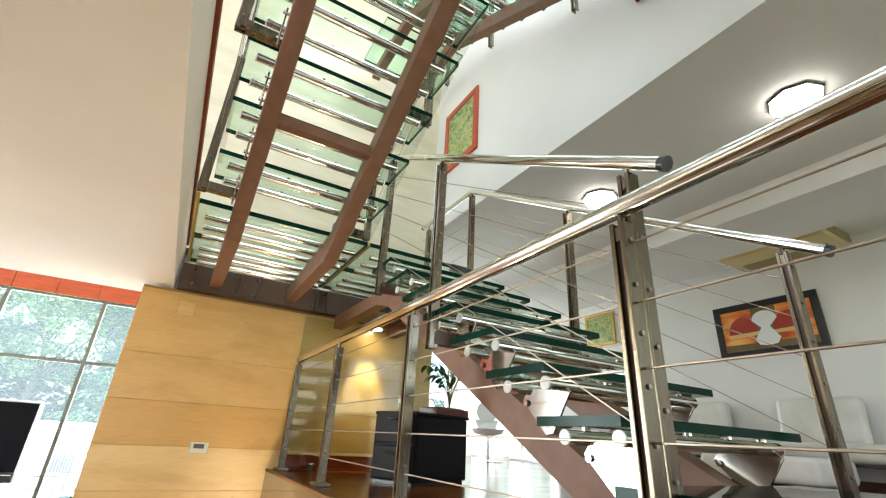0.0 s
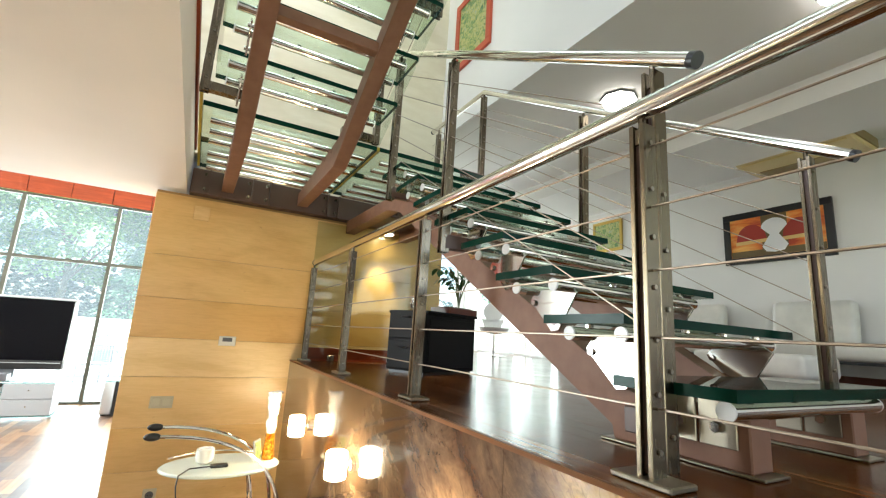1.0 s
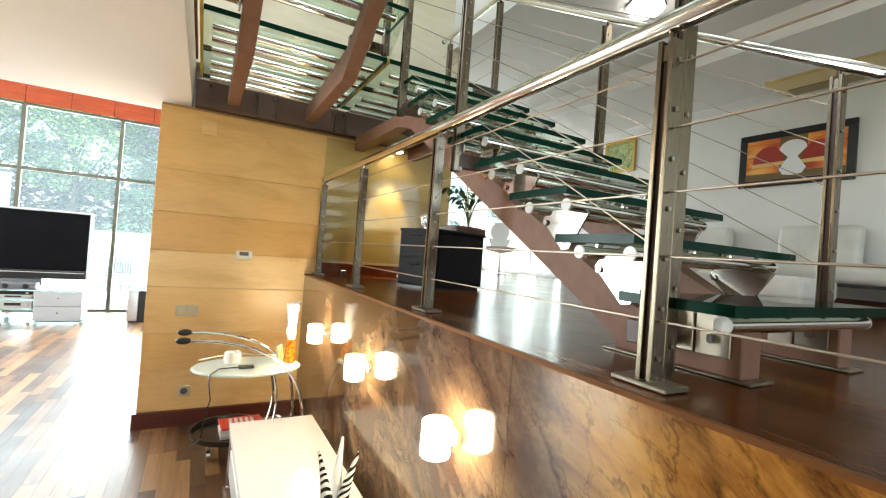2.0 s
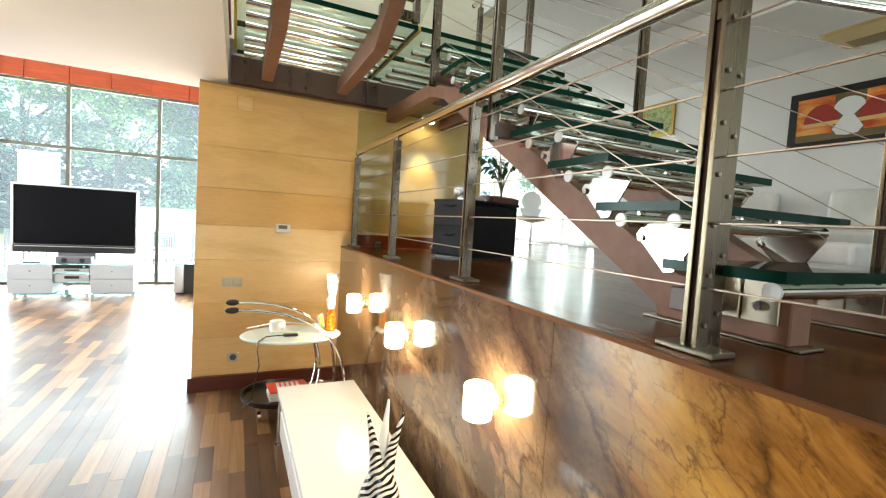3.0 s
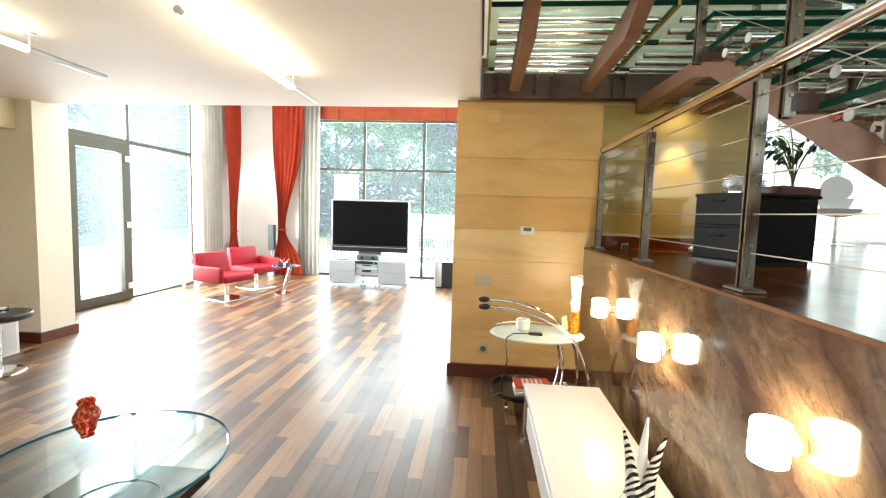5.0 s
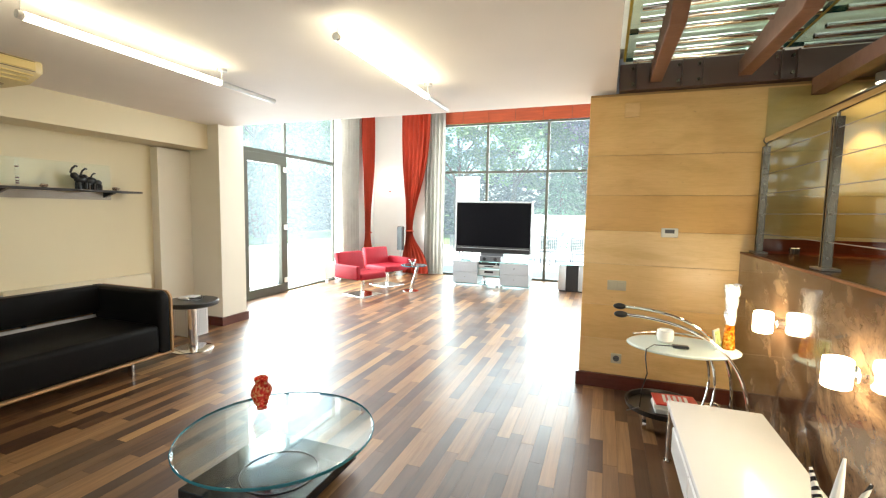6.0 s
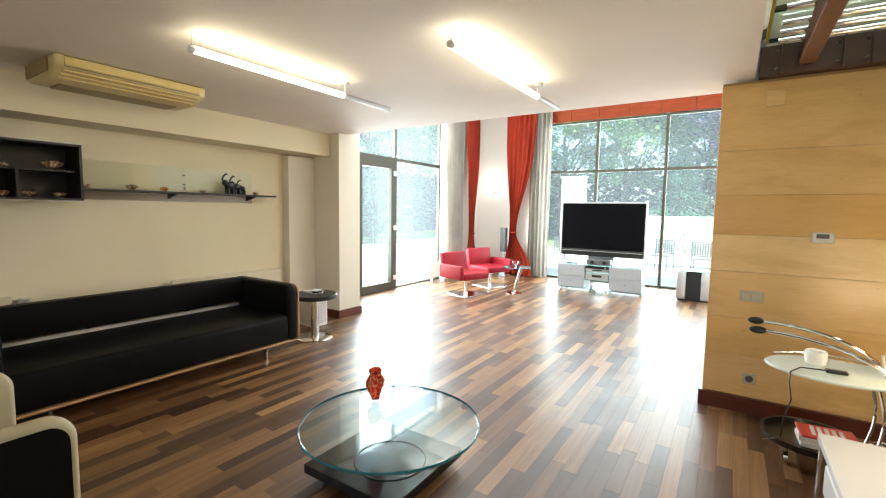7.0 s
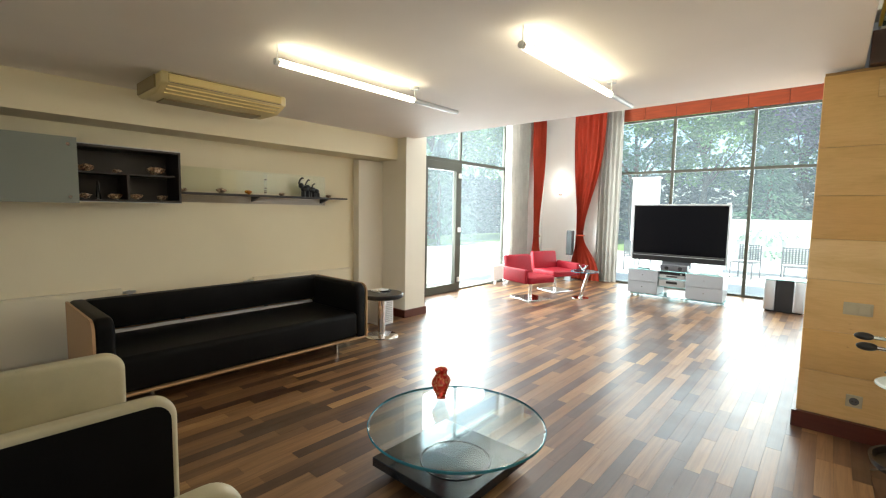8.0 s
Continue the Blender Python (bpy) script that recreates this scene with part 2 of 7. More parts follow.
def pane(name, tint, gloss=0.05, haze=0.0, power=3.2):
    """Thin clear sheet: lets light through and mirrors more at a flat angle; haze adds a painted glare veil."""
    m = bpy.data.materials.new(name)
    m.use_nodes = True
    n, l = m.node_tree.nodes, m.node_tree.links
    n.clear()
    out, mix, tr, gl, lw, pw, mr = (n.new(k) for k in ("ShaderNodeOutputMaterial", "ShaderNodeMixShader", "ShaderNodeBsdfTransparent", "ShaderNodeBsdfGlossy", "ShaderNodeLayerWeight", "ShaderNodeMath", "ShaderNodeMapRange"))
    lw.inputs["Blend"].default_value = 0.5
    pw.operation, pw.inputs[1].default_value = "POWER", power
    mr.inputs["To Min"].default_value, mr.inputs["To Max"].default_value = gloss, 0.9
    tr.inputs["Color"].default_value = (*tint, 1)
    gl.inputs["Roughness"].default_value = 0.01
    l.new(lw.outputs["Facing"], pw.inputs[0])
    l.new(pw.outputs[0], mr.inputs["Value"])
    l.new(mr.outputs[0], mix.inputs[0])
    l.new(tr.outputs[0], mix.inputs[1])
    l.new(gl.outputs[0], mix.inputs[2])
    # bluish veil in the glass paints the washed-out glare of the outdoors
    if haze:
        veil, tl = n.new("ShaderNodeMixShader"), n.new("ShaderNodeBsdfTranslucent")
        tl.inputs["Color"].default_value = (0.82, 0.95, 1.0, 1)
        veil.inputs[0].default_value = haze
        l.new(mix.outputs[0], veil.inputs[1])
        l.new(tl.outputs[0], veil.inputs[2])
        l.new(veil.outputs[0], out.inputs[0])
    else:
        l.new(mix.outputs[0], out.inputs[0])
    return m


M_PANE = pane("window_glass", (0.93, 0.98, 0.96), 0.004, 0.022, 5.5)
M_CLEARPANE = pane("clean_glass", (0.96, 0.98, 0.96), 0.03, 0.0, 4.5)
M_SMOKE = pane("smoky_glass", (0.86, 0.85, 0.86), 0.03, 0.0, 4.5)
M_TREAD = pane("tread_glass", (0.86, 0.945, 0.895), 0.05, 0.0, 4.5)
M_GEDGE = mat("green_glass_edge", (0.004, 0.034, 0.022), 0.16, specular_ior_level=0.08)
M_GEDGE2 = mat("table_glass_edge", (0.03, 0.21, 0.28), 0.08)
M_TABLEGLASS = pane("table_glass", (0.90, 0.97, 0.975), 0.04, 0.0, 5.0)
M_COLUMNGLASS = pane("column_glass", (0.97, 0.99, 0.99), 0.004, 0.0, 9.0)
M_TREADCLEAR = pane("clear_screen_glass", (0.91, 0.94, 0.90), 0.02, 0.0, 6.0)
M_OPAL = mat("opal_glass", (0.85, 0.88, 0.9), 0.5, transmission_weight=0.5)
M_YELLOW = mat("yellow_seal", (0.50, 0.38, 0.03), 0.4)


def glow(name, colour, strength):
    m = mat(name, (0.8, 0.8, 0.8), 0.4)
    b = m.node_tree.nodes["Principled BSDF"]
    b.inputs["Emission Color"].default_value = (*colour, 1)
    b.inputs["Emission Strength"].default_value = strength
    return m


M_TUBE = glow("lit_tube", (1.0, 0.90, 0.64), TUBE)
M_SHADE = glow("lit_opal_glass", (1.0, 0.80, 0.50), SHADE)
M_OCT = glow("lit_ceiling_glass", (1.0, 0.96, 0.88), OCT)
M_SPOT = glow("lit_downlight", (1.0, 0.85, 0.6), 12.0)
M_WHITE = mat("white_lacquer", (0.80, 0.80, 0.80), 0.22)
M_RADIATOR = mat("cream_enamel", (0.78, 0.70, 0.52), 0.4)
M_OFFWHITE = mat("cream_plastic", (0.68, 0.55, 0.28), 0.4)
M_FLAP = mat("yellowed_plastic", (0.70, 0.54, 0.22), 0.4)
M_GREYLAC = mat("pale_grey_lacquer", (0.32, 0.33, 0.34), 0.3)
M_SWITCH = mat("white_plastic", (0.78, 0.76, 0.70), 0.35)
M_FACEPLATE = mat("champagne_plastic", (0.55, 0.50, 0.38), 0.35)
M_BLACK = mat("black_plastic", (0.012, 0.012, 0.013), 0.3)
M_SCREEN = mat("dark_screen", (0.004, 0.004, 0.005), 0.2, specular_ior_level=0.12)
M_JOINT = mat("stone_joint", (0.40, 0.24, 0.10), 0.8)
M_GREY = mat("grey_plastic", (0.10, 0.10, 0.11), 0.4)
M_SILVER = mat("silver_plastic", (0.55, 0.56, 0.57), 0.3, 0.6)
M_GREYFRAME = mat("window_frame_paint", (0.075, 0.072, 0.052), 0.5, specular_ior_level=0.25)


def leather(name, colour, rough=0.42):
    m = mat(name, colour, rough)
    n, l, b = nodes_of(m)
    v = coords(m)
    vor = n.new("ShaderNodeTexVoronoi")
    vor.inputs["Scale"].default_value = 160
    l.new(v, vor.inputs["Vector"])
    soft = noise_tex(m, v, 4, 4)
    l.new(ramp(m, ((0.3, tuple(c * 0.8 for c in colour)), (0.7, colour)), soft).outputs[0], b.inputs["Base Color"])
    bump(m, vor.outputs["Distance"], 0.12, 0.002)
    return m


M_BLEATHER = leather("black_leather", (0.010, 0.0095, 0.0095), 0.42)
M_BLEATHER.node_tree.nodes["Principled BSDF"].inputs["Specular IOR Level"].default_value = 0.07
M_WLEATHER = leather("white_leather", (0.74, 0.72, 0.66), 0.42)
M_CLEATHER = leather("cream_leather", (0.56, 0.50, 0.32), 0.5)
M_RED = leather("red_leather", (0.34, 0.010, 0.022), 0.55)
M_RED.node_tree.nodes["Principled BSDF"].inputs["Specular IOR Level"].default_value = 0.25
M_PLY = mat("plywood_edge", (0.42, 0.25, 0.12), 0.5)


def cloth(name, colour, weave=300):
    m = mat(name, colour, 0.85)
    n, l, b = nodes_of(m)
    f = noise_tex(m, coords(m, (weave, weave, weave * 0.2)), 1.0, 3)
    big = noise_tex(m, coords(m), 3.0, 3)
    l.new(ramp(m, ((0.25, tuple(c * 0.78 for c in colour)), (0.75, colour)), big).outputs[0], b.inputs["Base Color"])
    bump(m, f, 0.2, 0.002)
    return m


M_REDCLOTH = cloth("red_curtain_cloth", (0.55, 0.055, 0.02))
M_GREYCLOTH = cloth("grey_curtain_cloth", (0.56, 0.53, 0.48))

M_WENGE = mat("dark_wenge", (0.017, 0.011, 0.009), 0.45)
M_FROST = mat("frosted_glass", (0.24, 0.26, 0.23), 0.36, 0.2)
M_CLEAR = glass("clear_glass", (0.95, 0.97, 0.97), 0.02)
M_SHELL = mat("seashell", (0.42, 0.30, 0.18), 0.35)
g = noise_tex(M_SHELL, world_coords(M_SHELL), 60, 3)
M_SHELL.node_tree.links.new(ramp(M_SHELL, ((0.38, (0.06, 0.03, 0.02)), (0.52, (0.34, 0.20, 0.10)), (0.68, (0.66, 0.54, 0.38))), g).outputs[0], M_SHELL.node_tree.nodes["Principled BSDF"].inputs["Base Color"])
M_AMBER = mat("amber_glass", (0.75, 0.24, 0.01), 0.1, transmission_weight=0.35)
g = noise_tex(M_AMBER, world_coords(M_AMBER), 55, 4)
M_AMBER.node_tree.links.new(ramp(M_AMBER, ((0.35, (0.30, 0.05, 0.004)), (0.5, (0.75, 0.24, 0.01)), (0.65, (0.95, 0.55, 0.08))), g).outputs[0], M_AMBER.node_tree.nodes["Principled BSDF"].inputs["Base Color"])
# darkened copy of the cream plastic: shade in the colour of end caps and grille
M_CREAMSHADE = mat("cream_plastic_shaded", (0.30, 0.22, 0.10), 0.45)
M_BLACKLAC = mat("black_lacquer", (0.02, 0.024, 0.03), 0.10)
M_REDGLASS = mat("red_glass", (0.60, 0.02, 0.02), 0.06, transmission_weight=0.35)
g = noise_tex(M_REDGLASS, world_coords(M_REDGLASS), 70, 3)
M_REDGLASS.node_tree.links.new(ramp(M_REDGLASS, ((0.38, (0.55, 0.01, 0.012)), (0.5, (0.85, 0.06, 0.03)), (0.64, (0.95, 0.55, 0.22))), g).outputs[0], M_REDGLASS.node_tree.nodes["Principled BSDF"].inputs["Base Color"])
M_SHELFGLASS = mat("green_shelf_glass", (0.35, 0.62, 0.60), 0.06, transmission_weight=0.6)
M_MILKGLASS = mat("milk_glass", (0.70, 0.80, 0.78), 0.12)
M_MAGRED = mat("magazine_cover", (0.62, 0.05, 0.04), 0.3)
M_GREENART = mat("green_print", (0.18, 0.28, 0.16), 0.4)
g = noise_tex(M_GREENART, world_coords(M_GREENART), 18, 5, 0.7, 1.2)
M_GREENART.node_tree.links.new(ramp(M_GREENART, ((0.32, (0.03, 0.12, 0.06)), (0.45, (0.16, 0.30, 0.10)), (0.55, (0.55, 0.50, 0.18)), (0.68, (0.15, 0.35, 0.35))), g).outputs[0], M_GREENART.node_tree.nodes["Principled BSDF"].inputs["Base Color"])
M_FOIL = mat("silver_foil", (0.92, 0.92, 0.93), 0.24, 1.0)
bump(M_FOIL, noise_tex(M_FOIL, world_coords(M_FOIL), 70, 3), 0.9, 0.02)
M_ZEBRA = mat("zebra_glass", (0.8, 0.8, 0.78), 0.08)
wv = M_ZEBRA.node_tree.nodes.new("ShaderNodeTexWave")
wv.bands_direction = "Z"
for key, value in (("Scale", 15.0), ("Distortion", 8.0), ("Detail", 1.0), ("Detail Scale", 0.8)):
    wv.inputs[key].default_value = value
M_ZEBRA.node_tree.links.new(world_coords(M_ZEBRA, (1.0, 1.0, 1.0), (0.5, 0.4, 0)), wv.inputs["Vector"])
M_ZEBRA.node_tree.links.new(ramp(M_ZEBRA, ((0.44, (0.01, 0.01, 0.01)), (0.54, (0.78, 0.77, 0.73))), wv.outputs["Fac"]).outputs[0], M_ZEBRA.node_tree.nodes["Principled BSDF"].inputs["Base Color"])

M_CHEST = leather("black_chest_leather", (0.007, 0.0068, 0.008), 0.6)
M_CHEST.node_tree.nodes["Principled BSDF"].inputs["Specular IOR Level"].default_value = 0.2
M_STEM = mat("plant_stem", (0.10, 0.12, 0.04), 0.6)
M_LEAF = mat("plant_leaf", (0.035, 0.11, 0.025), 0.4)
M_GOLD = mat("gilt_frame", (0.55, 0.38, 0.10), 0.3, 0.8)
M_PINK = mat("pale_print", (0.70, 0.50, 0.44), 0.6)
M_REDFRAME = mat("red_frame_paint", (0.48, 0.07, 0.03), 0.4)
M_OLIVE = mat("olive_paint", (0.16, 0.11, 0.04), 0.6)
M_DEEPRED = mat("deep_red_paint", (0.36, 0.03, 0.015), 0.5)
M_YELLOWPAINT = mat("yellow_paint", (0.75, 0.50, 0.18), 0.5)
M_ORANGE = mat("orange_paint", (0.80, 0.22, 0.03), 0.5)
g = noise_tex(M_ORANGE, world_coords(M_ORANGE, (1, 2.5, 9)), 1.0, 5, 0.6, 0.5)
M_ORANGE.node_tree.links.new(ramp(M_ORANGE, ((0.32, (0.50, 0.06, 0.015)), (0.5, (0.80, 0.22, 0.03)), (0.66, (0.90, 0.50, 0.12))), g).outputs[0], M_ORANGE.node_tree.nodes["Principled BSDF"].inputs["Base Color"])
M_SHEER = mat("sheer_white_cloth", (0.80, 0.80, 0.78), 0.8, transmission_weight=0.35)
M_BARK = mat("bark", (0.13, 0.10, 0.075), 0.9)


def foliage(name, a, b):
    m = mat(name, a, 0.5, transmission_weight=0.25)
    n, l, p = nodes_of(m)
    rnd = n.new("ShaderNodeNewGeometry").outputs["Random Per Island"]
    l.new(ramp(m, ((0.0, a), (1.0, b)), rnd).outputs[0], p.inputs["Base Color"])
    return m


M_FOLIAGE = foliage("green_leaves", (0.045, 0.13, 0.03), (0.22, 0.38, 0.10))
# hedge leaves far darker than the trees': the shade back there is in their colour
M_HEDGE_SHADE = foliage("shaded_hedge_leaves", (0.016, 0.038, 0.028), (0.040, 0.078, 0.055))
M_PURPLE = foliage("purple_leaves", (0.028, 0.014, 0.040), (0.27, 0.20, 0.34))
M_CONIFER = foliage("conifer_needles", (0.03, 0.10, 0.05), (0.10, 0.24, 0.11))
M_GRASS = mat("lawn", (0.12, 0.2, 0.05), 0.85)
g = noise_tex(M_GRASS, world_coords(M_GRASS), 6, 7, 0.7)
M_GRASS.node_tree.links.new(ramp(M_GRASS, ((0.3, (0.09, 0.16, 0.035)), (0.7, (0.20, 0.29, 0.09))), g).outputs[0], M_GRASS.node_tree.nodes["Principled BSDF"].inputs["Base Color"])
M_PAVING = mat("pale_paving", (0.55, 0.53, 0.48), 0.8)
g = noise_tex(M_PAVING, world_coords(M_PAVING), 5, 6, 0.65)
M_PAVING.node_tree.links.new(ramp(M_PAVING, ((0.3, (0.62, 0.60, 0.56)), (0.7, (0.74, 0.72, 0.67))), g).outputs[0], M_PAVING.node_tree.nodes["Principled BSDF"].inputs["Base Color"])

# ---- mesh helpers ----


def box(bm, x0, x1, y0, y1, z0, z1, bevel=0.0, seg=1):
    """A box between two corners, with its edges rounded."""
    r = bmesh.ops.create_cube(bm, size=1)
    vs = r["verts"]
    for v in vs:
        v.co = Vector(((x0 + x1) / 2 + v.co.x * (x1 - x0), (y0 + y1) / 2 + v.co.y * (y1 - y0), (z0 + z1) / 2 + v.co.z * (z1 - z0)))
    if bevel:
        es = {e for v in vs for e in v.link_edges}
        bmesh.ops.bevel(bm, geom=list(es), offset=bevel, segments=seg, affect="EDGES", profile=0.5)
    return vs


def tube(bm, a, b, r, seg=14, r2=None, caps=True):
    """A round bar from a to b."""
    a, b = Vector(a), Vector(b)
    d = b - a
    m = Matrix.Translation((a + b) / 2) @ d.to_track_quat("Z", "Y").to_matrix().to_4x4()
    return bmesh.ops.create_cone(bm, cap_ends=caps, segments=seg, radius1=r, radius2=r if r2 is None else r2, depth=d.length, matrix=m)["verts"]


def sweep(bm, points, r, seg=10):
    """A round bar along a line of points; r is a number or one for each point."""
    rings = []
    pts = [Vector(p) for p in points]
    for i, p in enumerate(pts):
        d = (pts[min(i + 1, len(pts) - 1)] - pts[max(i - 1, 0)]).normalized()
        q = d.to_track_quat("Z", "Y")
        rr = r[i] if isinstance(r, (list, tuple)) else r
        rings.append([bm.verts.new(p + q @ Vector((rr * math.cos(2 * math.pi * k / seg), rr * math.sin(2 * math.pi * k / seg), 0))) for k in range(seg)])
    for a, b in zip(rings, rings[1:]):
        for k in range(seg):
            bm.faces.new((a[k], a[(k + 1) % seg], b[(k + 1) % seg], b[k]))
    bm.faces.new(rings[0][::-1])
    bm.faces.new(rings[-1])


def lathe(bm, profile, centre, seg=28, squash=None):
    """A turned body: profile of (radius, height)."""
    rings = []
    for r, z in profile:
        rings.append([bm.verts.new((centre[0] + r * math.cos(2 * math.pi * k / seg), centre[1] + r * math.sin(2 * math.pi * k / seg), centre[2] + z)) for k in range(seg)])
    for a, b in zip(rings, rings[1:]):
        for k in range(seg):
            bm.faces.new((a[k], a[(k + 1) % seg], b[(k + 1) % seg], b[k]))
    bm.faces.new(rings[0][::-1])
    bm.faces.new(rings[-1])


def prism(bm, outline, axis, lo, hi, bevel=0.0):
    """An outline in the plane across axis, drawn out from lo to hi. Outline pairs: (y, z) for x, (x, z) for y, (x, y) for z."""
    def at(p, h):
        return {"x": (h, p[0], p[1]), "y": (p[0], h, p[1]), "z": (p[0], p[1], h)}[axis]
    a = [bm.verts.new(at(p, lo)) for p in outline]
    b = [bm.verts.new(at(p, hi)) for p in outline]
    fs = [bm.faces.new(a), bm.faces.new(b[::-1])]
    for i in range(len(a)):
        j = (i + 1) % len(a)
        fs.append(bm.faces.new((a[j], a[i], b[i], b[j])))
    if bevel:
        bmesh.ops.bevel(bm, geom=list({e for f in fs for e in f.edges}), offset=bevel, segments=1, affect="EDGES")
    return a + b


def rounded_slab(bm, y0, y1, z0, z1, corner, x0, x1, edge):
    """An upright padded slab across x: its top front corner has a wide radius, its rims a soft edge."""
    outline = [(y0, z0), (y1, z0)]
    outline += [(y1 - corner + corner * math.cos(k * math.pi / 16), z1 - corner + corner * math.sin(k * math.pi / 16)) for k in range(9)]
    outline.append((y0, z1))
    cy, cz, hy, hz = (y0 + y1) / 2, (z0 + z1) / 2, (y1 - y0) / 2, (z1 - z0) / 2
    rings = []
    for k in range(10):
        a = math.pi * (k if k < 5 else k - 1) / 8
        inset = edge * (1 - math.sin(a))
        x = x0 + edge * (1 - math.cos(a)) if k < 5 else x1 - edge * (1 + math.cos(a))
        rings.append([bm.verts.new((x, cy + (y - cy) * (1 - inset / hy), cz + (z - cz) * (1 - inset / hz))) for y, z in outline])
    for a, b in zip(rings, rings[1:]):
        for k in range(len(a)):
            j = (k + 1) % len(a)
            bm.faces.new((a[k], a[j], b[j], b[k]))
    bm.faces.new(rings[0][::-1])
    bm.faces.new(rings[-1])


def mesh_of(bm, name, material, smooth=True, angle=35):
    bmesh.ops.recalc_face_normals(bm, faces=bm.faces[:])
    if smooth:
        for f in bm.faces:
            f.smooth = True
        for e in bm.edges:
            if len(e.link_faces) == 2 and e.calc_face_angle(0) > radians(angle):
                e.smooth = False
    me = bpy.data.meshes.new(name)
    bm.to_mesh(me)
    bm.free()
    for one in material if isinstance(material, (list, tuple)) else (material,):
        me.materials.append(one)
    return me


def part(name, bm, material, parent, label=""):
    ob = new(name, mesh_of(bm, name, material))
    ob.parent = parent
    return tagged(ob, label)


def faceted(ob):
    """Plain flat faces, so that a sheet of glass mirrors as a plane."""
    for face in ob.data.polygons:
        face.use_smooth = False


def thing(name, label, category, group="", at=(0, 0, 0)):
    ob = new(name)
    ob.location = at
    return tagged(ob, label, category, group)


def solid(name, bm, material, label, category, kind="", group=""):
    return tagged(new(name, mesh_of(bm, name, material)), label, category, group, kind)


def B(*spans, bevel=0.0, seg=1):
    """A new bmesh that holds one box."""
    bm = bmesh.new()
    box(bm, *spans, bevel=bevel, seg=seg)
    return bm


def T(a, b, r, seg=14):
    bm = bmesh.new()
    tube(bm, a, b, r, seg)
    return bm



# ---- structure ----
ZC, ZP, ZL, ZR = 2.54, 1.24, 2.78, 3.66   # near ceiling, platform, stair landing, platform-room ceiling
XM, XV, YS, YW, XL = 1.77, 3.12, 5.0, 10.95, -4.4   # marble face, void wall, stone wall, garden window, sofa wall


def structure(name, spans, material, label, bevel=0.0):
    bm = bmesh.new()
    for s in spans:
        box(bm, *s, bevel=bevel)
    return solid(name, bm, material, label, "building part", "structure")


floor = structure("floor", [(-4.9, XM + 0.1, -2.6, 11.2, -0.2, -0.012)], M_GAP, "mixed-tone walnut strip parquet floor with a glossy finish")
platform = structure("floor_platform", [(XM + 0.02, 6.9, -2.6, 10.3, 1.0, ZP - 0.012)], M_GAP, "dark polished wooden floor of the raised platform")
structure("platform_base", [(XM + 0.05, 6.9, -2.6, 10.3, -0.2, 1.0)], M_WALL, "plain block under the raised platform floor")
structure("wall_sofa", [(XL - 0.25, XL, -2.6, 5.22, 0, ZC + 0.4)], M_CREAM, "cream plastered wall behind the black sofa")
structure("wall_pier", [(XL - 0.25, -3.79, 5.22, 5.62, 0, ZC + 0.4)], M_PIER, "cream plastered pier beside the terrace door")
structure("trim_pilaster", [(XL, XL + 0.12, 4.78, 5.219, 0, 2.22)], M_PIER, "shallow plastered pilaster next to the pier")
structure("ceiling_beam", [(XL, -3.97, -2.6, 5.219, 2.24, ZC + 0.01)], M_CREAM, "plastered downstand beam along the ceiling")
# both openings in this unseen wall are added to let the fill lamps through
structure("wall_back", [(-4.65, 7.1, -2.85, -2.6, -0.2, 0.3), (-4.65, 3.4, -2.85, -2.6, 2.5, 7.0), (6.4, 7.1, -2.85, -2.6, 2.5, 7.0), (3.4, 6.4, -2.85, -2.6, 3.5, 7.0), (-4.65, -1.4, -2.85, -2.6, 0.3, 2.5), (0.4, 3.4, -2.85, -2.6, 0.3, 2.5), (3.4, 6.4, -2.85, -2.6, 0.3, 1.4), (6.4, 7.1, -2.85, -2.6, 0.3, 2.5)], M_WALL, "plain plastered wall closing the room")
structure("ceiling", [(XL - 0.25, 0.8, -2.85, 5.36, ZC, ZC + 0.36)], M_CEIL, "smooth white plastered ceiling of the living room")
structure("trim_slab_edge", [(0.78, 0.815, -2.6, 5.0, ZC + 0.362, ZC + 0.41)], M_REDWOOD, "thin brown wooden edge strip along the slab")
structure("ceiling_tall", [(-4.97, 0.86, 5.36, 11.25, 4.1, 4.3)], M_CEIL, "high white ceiling of the garden end")
structure("wall_over_ceiling", [(-4.97, 0.62, 5.36, 5.46, ZC + 0.02, 4.1)], M_WALL, "white wall above the lower ceiling edge")
structure("wall_garden_side", [(0.62, 0.86, 5.35, 11.2, 0, 4.1)], M_WALL, "white wall between stone wall and garden window")
structure("wall_corner", [(-4.97, -3.02, YW - 0.12, YW + 0.13, 0, 4.1)], M_WALL, "white corner wall with a lit wall lamp")
structure("wall_terrace", [(-4.97, -4.72, 5.62, 6.42, 0, 4.1), (-4.97, -4.72, 9.35, 10.83, 0, 4.1), (-4.97, -4.72, 6.42, 9.35, 3.75, 4.1), (-4.97, -4.72, 8.6, 9.35, 0, 0.02)], M_WALL, "white wall around the terrace door")
structure("wall_lintel", [(-3.02, 0.62, YW - 0.05, YW + 0.13, 3.74, 4.1)], M_WALL, "white lintel above the garden window")
structure("wall_stone_core", [(0.62, 3.18, YS + 0.03, YS + 0.33, 0, 2.52)], M_WALL, "core of the stone-clad wall")
structure("wall_upper_back", [(-1.5, XV + 0.15, YS + 0.06, YS + 0.32, 2.9, 7.0), (0.86, XV + 0.15, YS + 0.06, YS + 0.32, 2.52, 2.9)], M_TILE, "cream stone-tiled wall behind the upper stairs")
